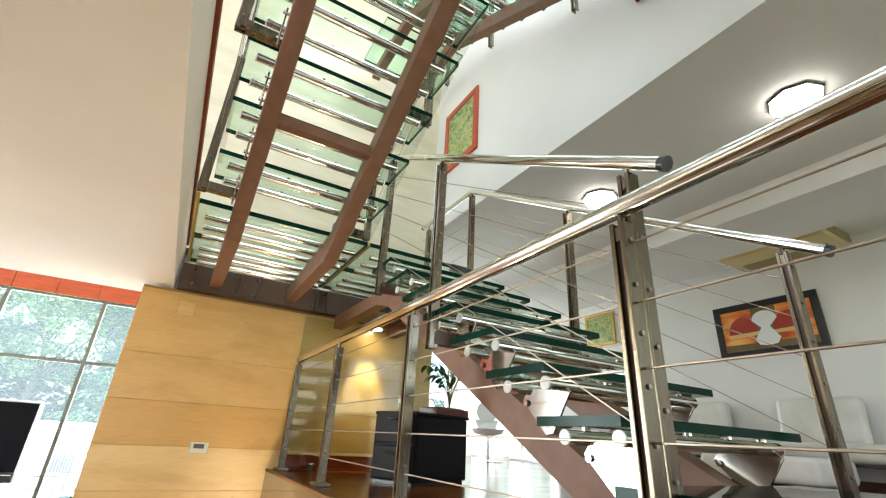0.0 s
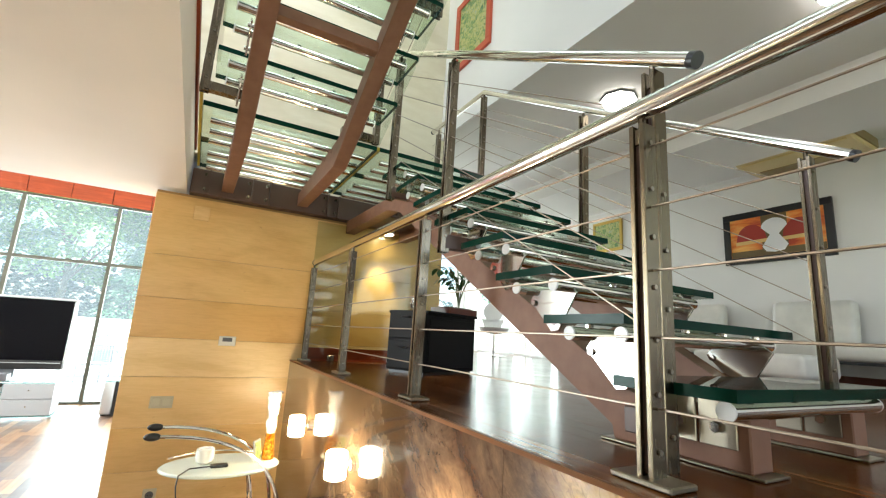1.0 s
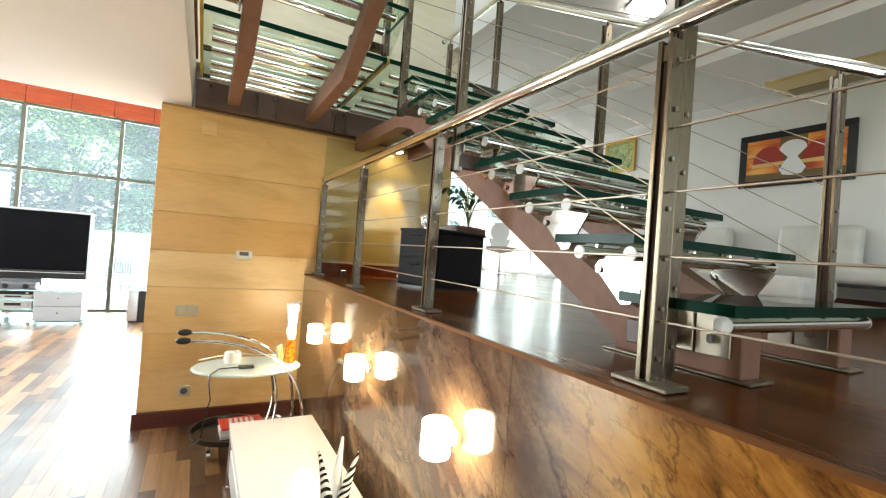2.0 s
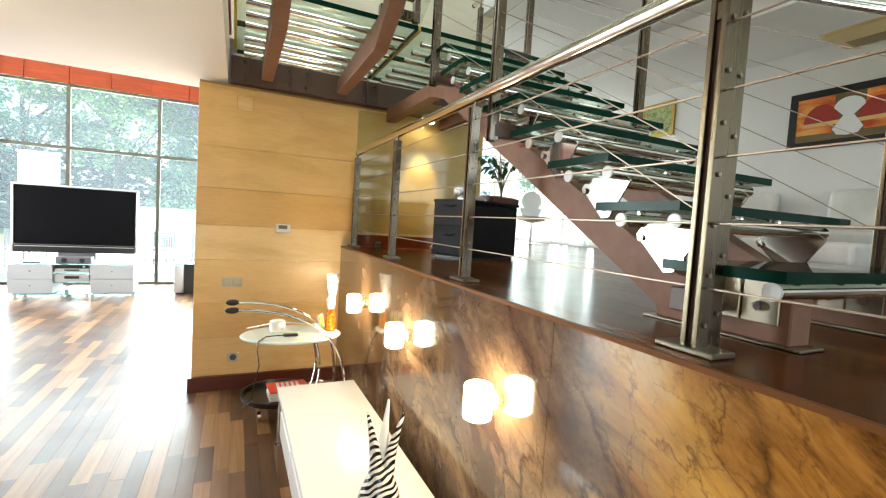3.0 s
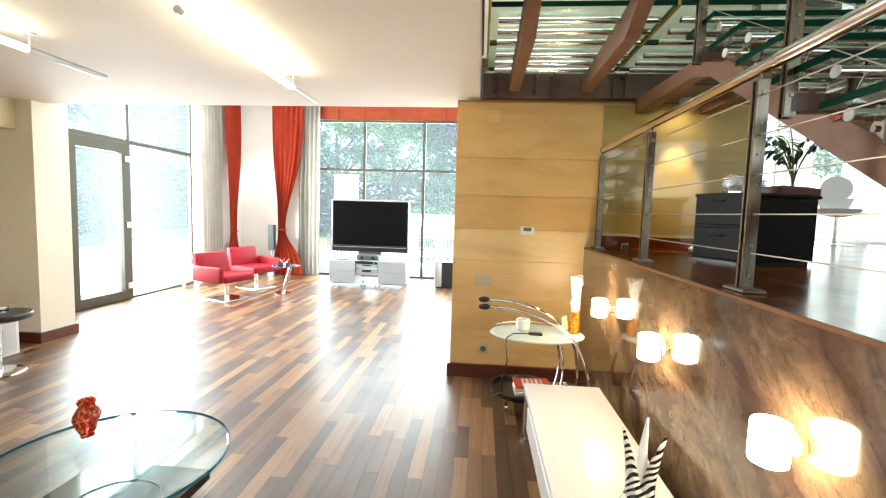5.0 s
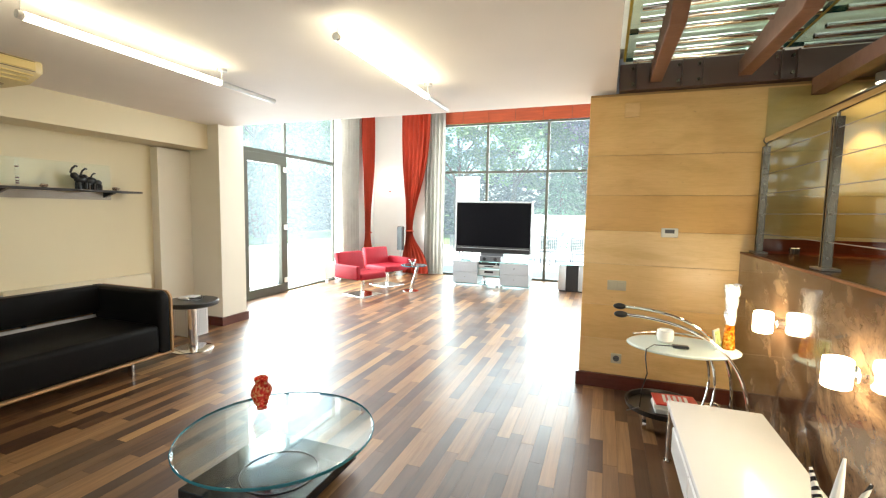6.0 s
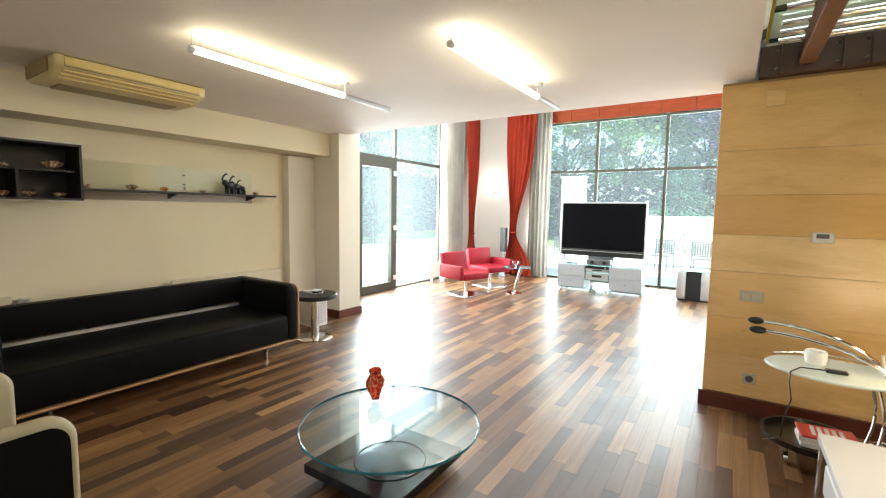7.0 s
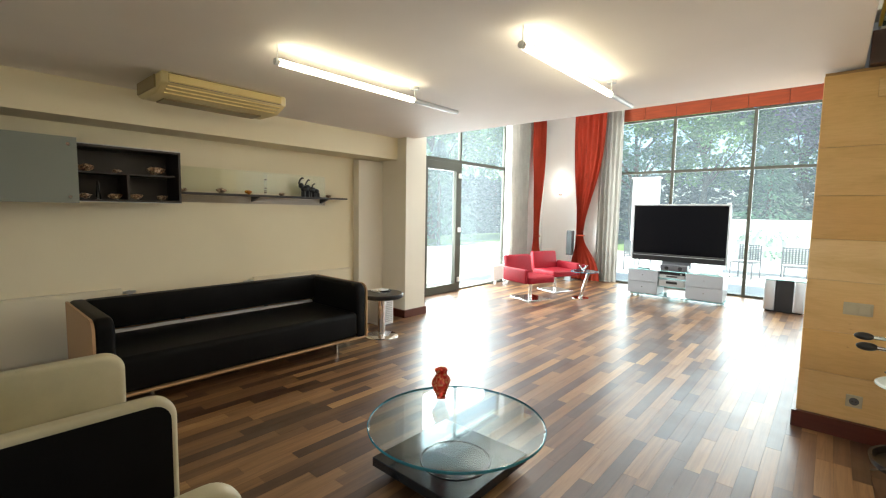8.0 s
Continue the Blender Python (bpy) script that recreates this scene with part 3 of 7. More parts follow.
structure("wall_void", [(XV, XV + 0.25, -2.6, YS + 0.06, ZR - 0.003, 7.0)], M_WALL, "tall white wall above the platform ceiling edge")
structure("ceiling_platform", [(XV + 0.25, 7.1, -2.6, 10.3, ZR, ZR + 0.25)], M_WALL, "white plastered ceiling over the platform room")
structure("ceiling_platform_beam", [(4.9, 5.7, -2.6, 9.0, ZR - 0.22, ZR + 0.01)], M_WALL, "white plastered ceiling beam over the platform room")
structure("wall_platform_side", [(6.6, 6.85, -2.6, 6.85, ZP - 0.2, ZR), (6.6, 6.85, 9.75, 10.3, ZP - 0.2, ZR), (6.6, 6.85, 6.85, 9.75, 3.42, ZR), (6.6, 6.85, 6.85, 9.75, ZP - 0.2, ZP + 0.04)], M_WALL, "white wall with paintings along the platform room")
structure("wall_far_ceiling", [(XV + 0.02, XV + 0.25, YS + 0.06, 10.3, ZR, ZR + 0.25)], M_WALL, "white plastered strip over the far room")
structure("wall_far_return", [(2.9, 3.18, YS + 0.33, 10.0, ZP - 0.2, ZR + 0.2)], M_WALL, "white wall running back from the stone wall")
structure("wall_far", [(3.18, 3.5, 10.0, 10.25, ZP, ZR), (6.45, 6.85, 10.0, 10.25, ZP, ZR), (3.5, 6.45, 10.0, 10.25, 3.5, ZR)], M_WALL, "white wall around the bright far window")
# the opening in this unseen wall is added for the upper fill lamp
structure("wall_upper_left", [(-1.75, -1.5, -2.6, YS + 0.3, ZC + 0.36, 3.9), (-1.75, -1.5, -2.6, YS + 0.3, 5.7, 7.0), (-1.75, -1.5, -2.6, 0.3, 3.9, 5.7), (-1.75, -1.5, 3.5, YS + 0.3, 3.9, 5.7)], M_WALL, "white wall of the upper floor")
structure("roof", [(-1.75, 0.95, -2.85, 5.4, 7.0, 7.2), (3.05, 3.4, -2.85, 5.4, 7.0, 7.2), (0.95, 3.05, -2.85, 1.4, 7.0, 7.2), (0.95, 3.05, 4.6, 5.4, 7.0, 7.2)], M_WALL, "white roof around the skylight over the stairwell")
# out of view; the opal plate is added to keep the sun off the stone
structure("window_skylight", [(0.95, 3.05, 1.4, 4.6, 7.06, 7.10)], M_OPAL, "skylight above the stairwell with an added sun-blocking opal plate")
structure("baseboard_pier", [(-3.789, -3.765, 5.19, 5.64, 0, 0.11), (XL + 0.12, -3.79, 5.19, 5.219, 0, 0.11)], M_SKIRT, "dark red wooden skirting board round the pier")
structure("baseboard_stone", [(0.575, XM, YS - 0.035, YS - 0.003, 0, 0.12), (0.575, 0.598, YS - 0.003, YS + 0.35, 0, 0.12)], M_SKIRT, "dark red wooden skirting board below the stone wall")
# brighter red than the other skirting: the downlight's glow is in the colour
structure("baseboard_platform", [(1.86, 3.18, YS - 0.033, YS - 0.003, ZP, ZP + 0.11)], M_REDWOOD, "platform skirting board with the downlight's glow in its red colour")
structure("baseboard_side", [(6.57, 6.597, -2.5, 4.6, ZP, ZP + 0.13)], M_SKIRT, "dark red skirting board below the paintings")
structure("trim_platform_edge", [(XM - 0.003, XM + 0.012, -2.6, YS - 0.002, ZP - 0.012, ZP + 0.001)], M_NOSING, "dark wooden nosing along the platform edge")

# garden window
wg = structure("window_garden", [(-3.02, 0.62, YW - 0.03, YW + 0.03, 3.49, 3.53), (-3.02, 0.62, YW - 0.04, YW + 0.04, 0.0, 0.04)], M_GREYFRAME, "tall grey-framed garden window wall")
for i, x in enumerate((-3.0, -1.83, -0.47, 0.60)):
    part("mullion", B(x - 0.028, x + 0.028, YW - 0.035, YW + 0.035, 0.04, 3.49), M_GREYFRAME, wg)
for x0, x1 in ((-2.97, -1.86), (-1.80, -0.50), (-0.44, 0.57)):
    part("transom", B(x0, x1, YW - 0.03, YW + 0.03, 2.40, 2.455), M_GREYFRAME, wg)
    for z0, z1 in ((0.04, 2.40), (2.455, 3.49)):
        p = part("pane", B(x0, x1, YW - 0.004, YW + 0.004, z0, z1), M_PANE, wg)
        p.visible_shadow = False
band = structure("trim_red_fascia", [(-3.02, 0.62, YW - 0.06, YW - 0.052, 3.535, 3.835)], M_GAP, "red wooden panelled fascia above the garden window")
for i in range(6):
    part("panel", B(-3.02 + 0.605 * i + 0.004, -3.02 + 0.605 * (i + 1) - 0.004, YW - 0.085, YW - 0.06, 3.532, 3.84, bevel=0.003), M_REDWOOD, band)

# terrace window with its door
wt = structure("window_terrace", [(-4.77, -4.72, 6.42, 9.1, 2.44, 2.50), (-4.77, -4.72, 6.42, 9.1, 3.70, 3.75)], M_GREYFRAME, "tall grey-framed terrace window beside the glass door")
for y in (6.44, 7.56, 9.08):
    part("mullion", B(-4.775, -4.715, y - 0.022, y + 0.022, 0, 3.7), M_GREYFRAME, wt)
for y0, y1, z0, z1 in ((6.46, 7.54, 2.5, 3.7), (7.58, 9.06, 2.5, 3.7), (7.58, 9.06, 0.03, 2.44)):
    p = part("pane", B(-4.75, -4.742, y0, y1, z0, z1), M_PANE, wt)
    p.visible_shadow = False
part("sill", B(-4.80, -4.70, 7.58, 9.06, 0.0, 0.03), M_GREYFRAME, wt)
door = structure("door_terrace", [(-4.76, -4.67, 6.47, 6.60, 0.01, 2.43), (-4.76, -4.67, 7.38, 7.535, 0.01, 2.43), (-4.76, -4.67, 6.60, 7.38, 2.28, 2.43), (-4.76, -4.67, 6.60, 7.38, 0.01, 0.15)], M_GREYFRAME, "closed glazed terrace door in a grey metal frame")
p = part("pane", B(-4.735, -4.727, 6.60, 7.38, 0.15, 2.28), M_PANE, door)
p.visible_shadow = False
for z in (0.22, 1.18, 2.2):
    part("hinge", B(-4.67, -4.64, 7.43, 7.51, z - 0.045, z + 0.045, bevel=0.008), M_SWITCH, door, "white door hinge")

# far window of the platform room, with slim mullions
wf = structure("window_far", [(3.5, 6.45, 10.06, 10.12, 3.44, 3.5), (3.5, 6.45, 10.06, 10.12, ZP, ZP + 0.05)], M_WALL, "bright white-framed window at the end of the platform room")
for x in (3.53, 4.5, 5.47, 6.42):
    part("mullion", B(x - 0.03, x + 0.03, 10.06, 10.12, ZP + 0.05, 3.44), M_WALL, wf)
for x in (3.56, 4.53, 5.5):
    p = part("pane", B(x, x + 0.89, 10.085, 10.092, ZP + 0.05, 3.44), M_PANE, wf)
    p.visible_shadow = False

# tall side window of the platform room
wp = structure("window_side", [(6.70, 6.76, 6.85, 9.75, 3.37, 3.42), (6.70, 6.76, 6.85, 9.75, ZP + 0.04, ZP + 0.09)], M_WALL, "bright white-framed side window of the platform room")
for y in (6.88, 7.83, 8.78, 9.72):
    part("mullion", B(6.70, 6.76, y - 0.03, y + 0.03, ZP + 0.09, 3.37), M_WALL, wp)
for y in (6.91, 7.86, 8.81):
    p = part("pane", B(6.727, 6.733, y, y + 0.88, ZP + 0.09, 3.37), M_PANE, wp)
    p.visible_shadow = False

# stone cladding in courses
clad = structure("wall_stone", [(0.602, 3.19, YS + 0.012, YS + 0.03, 0, 2.52)], M_JOINT, "honey-coloured sandstone slab wall in broad courses")
levels = (0.0, 0.12, 0.43, 0.73, 1.09, 1.376, 1.678, 2.01, 2.5)
for z0, z1 in zip(levels, levels[1:]):
    part("slab", B(0.60, 3.19, YS, YS + 0.022, z0 + 0.001, z1 - 0.001, bevel=0.0018), M_STONE, clad)
    part("slab", B(0.598, 0.6195, YS + 0.0245, YS + 0.34, z0 + 0.001, z1 - 0.001, bevel=0.0018), M_STONE, clad)

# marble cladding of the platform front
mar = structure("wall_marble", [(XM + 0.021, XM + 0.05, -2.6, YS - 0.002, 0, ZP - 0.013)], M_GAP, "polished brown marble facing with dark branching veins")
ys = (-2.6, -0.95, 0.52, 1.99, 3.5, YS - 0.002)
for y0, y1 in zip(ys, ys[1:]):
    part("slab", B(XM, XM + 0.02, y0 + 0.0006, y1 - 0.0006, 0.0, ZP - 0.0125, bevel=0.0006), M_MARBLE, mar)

# ---- staircase ----
RISE, GO = 0.164, 0.277
SLOPE = RISE / GO


def flat_post(at, height, parent, foot=True, bolts=7):
    """A railing post of two upright flat bars with bolts through them, under a thing or a part."""
    x, y, z = at
    bm = bmesh.new()
    for s in (-1, 1):
        box(bm, x - 0.023, x + 0.023, y + s * 0.0138 - 0.0058, y + s * 0.0138 + 0.0058, z, z + height, bevel=0.0014)
    box(bm, x - 0.018, x + 0.018, y - 0.0078, y + 0.0078, z + height - 0.05, z + height - 0.012)
    tube(bm, (x, y, z + height - 0.03), (x, y, z + height + 0.05), 0.008, 8)
    p = part("post", bm, M_STEEL, parent)
    # dark filler added so that the gap between the two bars stays dark
    part("gap_filler", B(x - 0.012, x + 0.012, y - 0.0078, y + 0.0078, z + 0.02, z + height - 0.051), M_DBROWN, p)
    for k in range(bolts):
        zz = z + height * (0.08 + 0.86 * k / (bolts - 1))
        bm = bmesh.new()
        tube(bm, (x, y - 0.0245, zz), (x, y + 0.0245, zz), 0.006, 8)
        part("bolt", bm, M_PLATE, p)
    if foot:
        b = B(x - 0.043, x + 0.043, y - 0.072, y + 0.072, z + 0.0012, z + 0.014, bevel=0.003)
        part("base_plate", b, M_PLATE, p)
    return p


def round_rail(points, parent, r=0.0215, cap=True):
    bm = bmesh.new()
    for a, b in zip(points, points[1:]):
        tube(bm, a, b, r, 20)
    for p in points[1:-1]:
        bmesh.ops.create_uvsphere(bm, u_segments=14, v_segments=8, radius=r, matrix=Matrix.Translation(p))
    rail = part("handrail", bm, M_CHROME, parent, "polished steel tube handrail")
    if cap:
        for a, b in ((points[0], points[1]), (points[-1], points[-2])):
            d = (Vector(a) - Vector(b)).normalized()
            c = bmesh.new()
            tube(c, Vector(a) - d * 0.001, Vector(a) + d * 0.018, r * 1.04, 18)
            part("end_cap", c, M_BLACK, rail, "dark end cap")
    return rail


def cables(starts, ends, parent, r=0.0020):
    for a, b in zip(starts, ends):
        part("cable", T(a, b, r, 6), M_WIRE, parent)


# railing along the platform edge
XR, ZT = 1.87, 2.085
rail = thing("platform_railing", "brushed steel railing with cables along the platform edge", "railing")
for y in (4.93, 3.84, 2.765, 1.615, 0.45, -0.7, -1.85):
    flat_post((XR, y, ZP), 0.80, rail)
round_rail([(XR, 4.90, ZT), (XR, -2.5, ZT)], rail, 0.026)
zs = [ZP + 0.15 + 0.148 * k for k in range(5)]
cables([(XR, 4.93, z) for z in zs], [(XR, -2.5, z) for z in zs], rail, 0.0028)

# green glass screen under the landing, in front of the stone wall
scr = thing("glass_screen", "clear greenish glass screen in front of the stone wall", "glass screen")
p = part("pane", B(1.86, 3.14, YS - 0.062, YS - 0.052, ZP + 0.02, 2.47), M_TREADCLEAR, scr)
for x in (2.1, 2.9):
    part("clamp", B(x - 0.03, x + 0.03, YS - 0.075, YS - 0.04, ZP + 0.001, ZP + 0.05, bevel=0.004), M_STEEL, scr)

stairs = thing("glass_staircase", "glass-tread staircase on brown steel stringers with steel railings", "staircase")


def tread_glass(x0, x1, y0, y1, z, parent, thick=0.028):
    """Laminated glass plate: see-through faces, dark green edges."""
    bm = bmesh.new()
    box(bm, x0, x1, y0, y1, z - thick, z)
    for f in bm.faces:
        f.material_index = 0 if abs(f.normal.z) > 0.5 else 1
    bmesh.ops.recalc_face_normals(bm, faces=bm.faces[:])
    me = bpy.data.meshes.new("tread")
    for f in bm.faces:
        f.normal_update()
        f.material_index = 0 if abs(f.normal.z) > 0.5 else 1
    bm.to_mesh(me)
    bm.free()
    me.materials.append(M_TREAD)
    me.materials.append(M_GEDGE)
    ob = new("tread", me)
    ob.parent = parent
    return ob


def bracket(yf, yb, zt, x, sign=1):
    """Polished plate that holds the two tubes of a tread on the stringer. sign -1: the flight climbs towards smaller y."""
    s = sign
    pts = [(yb - s * 0.02, zt - 0.055), (yb - s * 0.05, zt - 0.018), (yf - s * 0.03, zt - 0.015), (yf - s * 0.055, zt - 0.035), (yf + s * 0.03, zt - 0.165), (yf + s * 0.065, zt - 0.17)]
    bm = bmesh.new()
    prism(bm, pts, "x", x - 0.005, x + 0.005, 0.0015)
    for fy, fz in ((0.78, -0.065), (0.28, -0.135)):
        tube(bm, (x - 0.014, yf + (yb - yf) * fy, zt + fz), (x + 0.014, yf + (yb - yf) * fy, zt + fz), 0.011, 8)
    return bm


def flight_tread(n, x0, x1, yf, z, sign, xs, parent):
    yb = yf + sign * 0.315
    t = tread_glass(x0, x1, min(yf, yb), max(yf, yb), z, parent)
    ya, yc = yf + sign * 0.055, yf + sign * 0.255
    for y in (ya, yc):
        bm = bmesh.new()
        tube(bm, (x0 + 0.06, y, z - 0.055), (x1 - 0.06, y, z - 0.055), 0.022, 16)
        for k in range(4):
            xx = x0 + 0.15 + (x1 - x0 - 0.3) * k / 3
            tube(bm, (xx, y, z - 0.034), (xx, y, z - 0.027), 0.014, 10)
        part("support_tube", bm, M_CHROME, t, "polished steel tube under the glass")
        for xe, d in ((x0 + 0.06, -1), (x1 - 0.06, 1)):
            part("tube_cap", T((xe, y, z - 0.055), (xe + d * 0.006, y, z - 0.055), 0.0225, 16), M_WHITE, t, "pale end cap of the tube")
    for x in xs if n >= 0 else ():
        part("bracket", bracket(ya, yc, z - 0.045, x, sign), M_BRACKET, t, "polished steel bracket plate")
    return t


# lower flight climbs away from the front of the platform
X0, X1 = 2.0, 2.92
for n in range(8):
    flight_tread(n if n else -1, X0, X1, 1.505 + GO * n, 1.44 + RISE * n, 1, (2.115, 2.775), stairs)
for x in (2.175, 2.715):
    bm = bmesh.new()
    low = lambda y: 1.293 + SLOPE * (y - 1.937)
    pts = [(1.55, ZP + 0.008), (1.93, ZP + 0.008), (1.93, low(1.93)), (3.72, low(3.72)), (3.95, low(3.72) + 0.06), (4.98, low(3.72) + 0.06), (4.98, low(3.72) + 0.18), (3.70, low(3.70) + 0.16),
           (3.60, low(3.60) + 0.13), (1.86, low(1.86) + 0.135), (1.82, ZP + 0.15), (1.55, ZP + 0.15)]
    prism(bm, pts, "x", x - 0.045, x + 0.045, 0.004)
    st = part("stringer", bm, M_BROWN, stairs, "brown painted steel stringer")
    part("base_plate", B(x - 0.055, x + 0.055, 1.52, 1.97, ZP + 0.0012, ZP + 0.008, bevel=0.002), M_PLATE, st)
    for ya, yb in ((1.575, 1.665), (1.672, 1.742)):
        fp = part("front_plate", B(x - 0.053, x - 0.0455, ya, yb, ZP + 0.055, ZP + 0.165, bevel=0.002), M_PLATE, st, "satin steel bracket plate at the stringer foot")
        ym = (ya + yb) / 2
        part("bolt", T((x - 0.0535, ym, ZP + 0.10), (x - 0.066, ym, ZP + 0.10), 0.013, 6), M_CHROME, fp)
part("cross_bar", B(2.01, 2.12, 1.735, 1.795, ZP + 0.06, ZP + 0.125, bevel=0.003), M_DBROWN, stairs)


def sloped(y, y0, z0, s=SLOPE):
    return z0 + s * (y - y0)


# left and right railings of the lower flight
for x, ys_, y0, z0, top in ((1.99, (1.665, 2.80, 3.56), 1.556, 2.236, [(3.80)]), (2.955, (1.70, 2.82, 3.97), 1.565, 2.235, [(3.97)])):
    for y in ys_:
        zt = sloped(y, y0, z0) - 0.045
        flat_post((x, y, zt - (1.02 if y < 3.9 else 0.80)), 1.02 if y < 3.9 else 0.80, stairs, foot=False)
        if y > 2.0:
            xs_ = (x, 2.13) if x < 2.5 else (2.76, x)
            part("post_bracket", B(*xs_, y - 0.02, y + 0.02, zt - (1.0 if y < 3.9 else 0.79), zt - (0.93 if y < 3.9 else 0.73), bevel=0.002), M_DBROWN, stairs)
    end = top[0]
    pts = [(x, y0, z0), (x, end, sloped(end, y0, z0))]
    if x > 2.5:
        pts.append((x, 4.93, sloped(end, y0, z0)))
        flat_post((x, 4.80, ZL), 0.80, stairs, foot=False)
    round_rail(pts, stairs)
    offs = (-0.16, -0.31, -0.46, -0.61, -0.76)
    ya, yb = ys_[0], ys_[-1]
    cables([(x, ya, sloped(ya, y0, z0) + o) for o in offs], [(x, yb, sloped(yb, y0, z0) + o) for o in offs], stairs)
    if x > 2.5:
        cables([(x, 3.97, sloped(3.97, y0, z0) + o) for o in offs[:4]], [(x, 4.93, sloped(3.97, y0, z0) + o) for o in offs[:4]], stairs)

# landing of glass plates on tubes, on a dark beam along the stone wall
beam = bmesh.new()
box(beam, 0.82, 3.16, YS - 0.06, YS + 0.055, 2.525, 2.735, bevel=0.004)
bm_part = part("wall_beam", beam, M_DBROWN, stairs, "dark brown steel beam on the stone wall")
for x in (0.95, 1.28, 1.42, 1.92, 2.02, 2.5, 2.62):
    part("plate", B(x - 0.006, x + 0.006, YS - 0.10, YS - 0.062, 2.53, 2.73), M_DBROWN, bm_part)
    for z in (2.57, 2.69):
        part("bolt", T((x - 0.03, YS - 0.062, z), (x - 0.03, YS - 0.085, z), 0.012, 6), M_STEEL, bm_part)
for x0, x1 in ((0.86, 1.935), (1.955, 2.95)):
    for y0, y1 in ((3.74, 4.33), (4.35, 4.93)):
        t = tread_glass(x0, x1, y0, y1, ZL, stairs, 0.032)
        for y in (y0 + 0.12, (y0 + y1) / 2, y1 - 0.12):
            part("support_tube", T((x0 + 0.05, y, ZL - 0.062), (x1 - 0.05, y, ZL - 0.062), 0.020, 14), M_CHROME, t, "polished steel tube under the glass")
part("seal", B(1.936, 1.954, 3.74, 4.93, ZL - 0.03, ZL - 0.002), M_YELLOW, stairs, "yellowed joint between glass plates")
part("seal", B(0.842, 0.858, 3.6, 4.93, ZL - 0.03, ZL - 0.002), M_YELLOW, stairs, "yellowed joint between glass plates")
part("under_plate", B(2.28, 2.85, 4.45, 4.93, 2.50, 2.524, bevel=0.003), M_DBROWN, stairs)

# upper flight climbs back over the living room edge
for n in range(9):
    flight_tread(n, 0.90, 1.92, 3.70 - GO * n, ZL + RISE * (n + 1), -1, (1.03, 1.76), stairs)
for x in (1.09, 1.70):
    bm = bmesh.new()
    up = lambda y: 2.59 + SLOPE * (3.74 - y)
    pts = [(4.94, 2.575), (3.78, 2.575), (1.2, up(1.2)), (1.2, up(1.2) + 0.15), (3.70, up(3.70) + 0.14), (4.94, 2.69)]
    prism(bm, pts, "x", x - 0.045, x + 0.045, 0.004)
    part("stringer", bm, M_BROWN, stairs, "brown painted steel stringer")
part("cross_bar", B(1.135, 1.655, 3.05, 3.11, up(3.08) + 0.02, up(3.08) + 0.08, bevel=0.003), M_BROWN, stairs)
for x, ys_ in ((0.86, (3.58, 2.78, 1.98)), (1.955, (3.85, 2.97, 2.06))):
    for y in ys_:
        base = ZL + SLOPE * max(0.0, 3.74 - y) + (-0.12 if x < 1.5 else 0.06)
        flat_post((x, y, base), 1.0 if x < 1.5 else 0.84, stairs, foot=False)
        part("post_bracket", B(min(x, 1.09 if x < 1.5 else 1.70), max(x, 1.09 if x < 1.5 else 1.70), y - 0.025, y + 0.025, base + 0.01, base + 0.06), M_STEEL, stairs)
    zr = lambda y: ZL + 0.92 + SLOPE * max(0.0, 3.74 - y)
    round_rail([(x, 4.9, zr(4.9)), (x, 3.74, zr(3.74)), (x, 1.0, zr(1.0))] if x < 1.5 else [(x, 3.9, zr(3.74)), (x, 3.74, zr(3.74)), (x, 1.0, zr(1.0))], stairs, cap=False)
    cables([(x, 3.9, zr(3.74) - o) for o in (0.2, 0.4, 0.6)], [(x, 3.74, zr(3.74) - o) for o in (0.2, 0.4, 0.6)], stairs)
    cables([(x, 3.74, zr(3.74) - o) for o in (0.2, 0.4, 0.6)], [(x, 1.0, zr(1.0) - o) for o in (0.2, 0.4, 0.6)], stairs)
# glass side panels on the upper flight's outer edge
for n in range(4):
    y1, y0 = 3.72 - 0.55 * n, 3.72 - 0.55 * (n + 1) + 0.02
    bm = bmesh.new()
    z = lambda y: ZL + SLOPE * (3.74 - y)
    prism(bm, [(y1, z(y1) - 0.02), (y0, z(y0) - 0.02), (y0, z(y0) + 0.20), (y1, z(y1) + 0.20)], "x", 1.932, 1.940)
    p = part("side_pane", bm, M_TREADCLEAR, stairs)

# third flight, high above the first
for n in range(9):
    flight_tread(n, 2.0, 2.92, 1.75 + GO * n, 4.42 + RISE * n, 1, (2.115, 2.775), stairs)
for x in (2.175, 2.715):
    bm = bmesh.new()
    lo3 = lambda y: 4.54 + SLOPE * (y - 2.59)
    prism(bm, [(1.4, lo3(1.4)), (4.05, lo3(4.05)), (4.95, lo3(4.05)), (4.95, lo3(4.05) + 0.13), (4.0, lo3(4.0) + 0.15), (1.4, lo3(1.4) + 0.14)], "x", x - 0.045, x + 0.045, 0.004)
    part("stringer", bm, M_BROWN, stairs, "brown painted steel stringer")
for y in (2.6, 3.7, 4.6):
    flat_post((2.955, y, lo3(min(y, 4.05)) + 0.05), 1.0, stairs, foot=False)
t = tread_glass(2.0, 2.95, 4.25, 4.93, lo3(4.05) + 0.22, stairs, 0.03)

# ---- living room ----


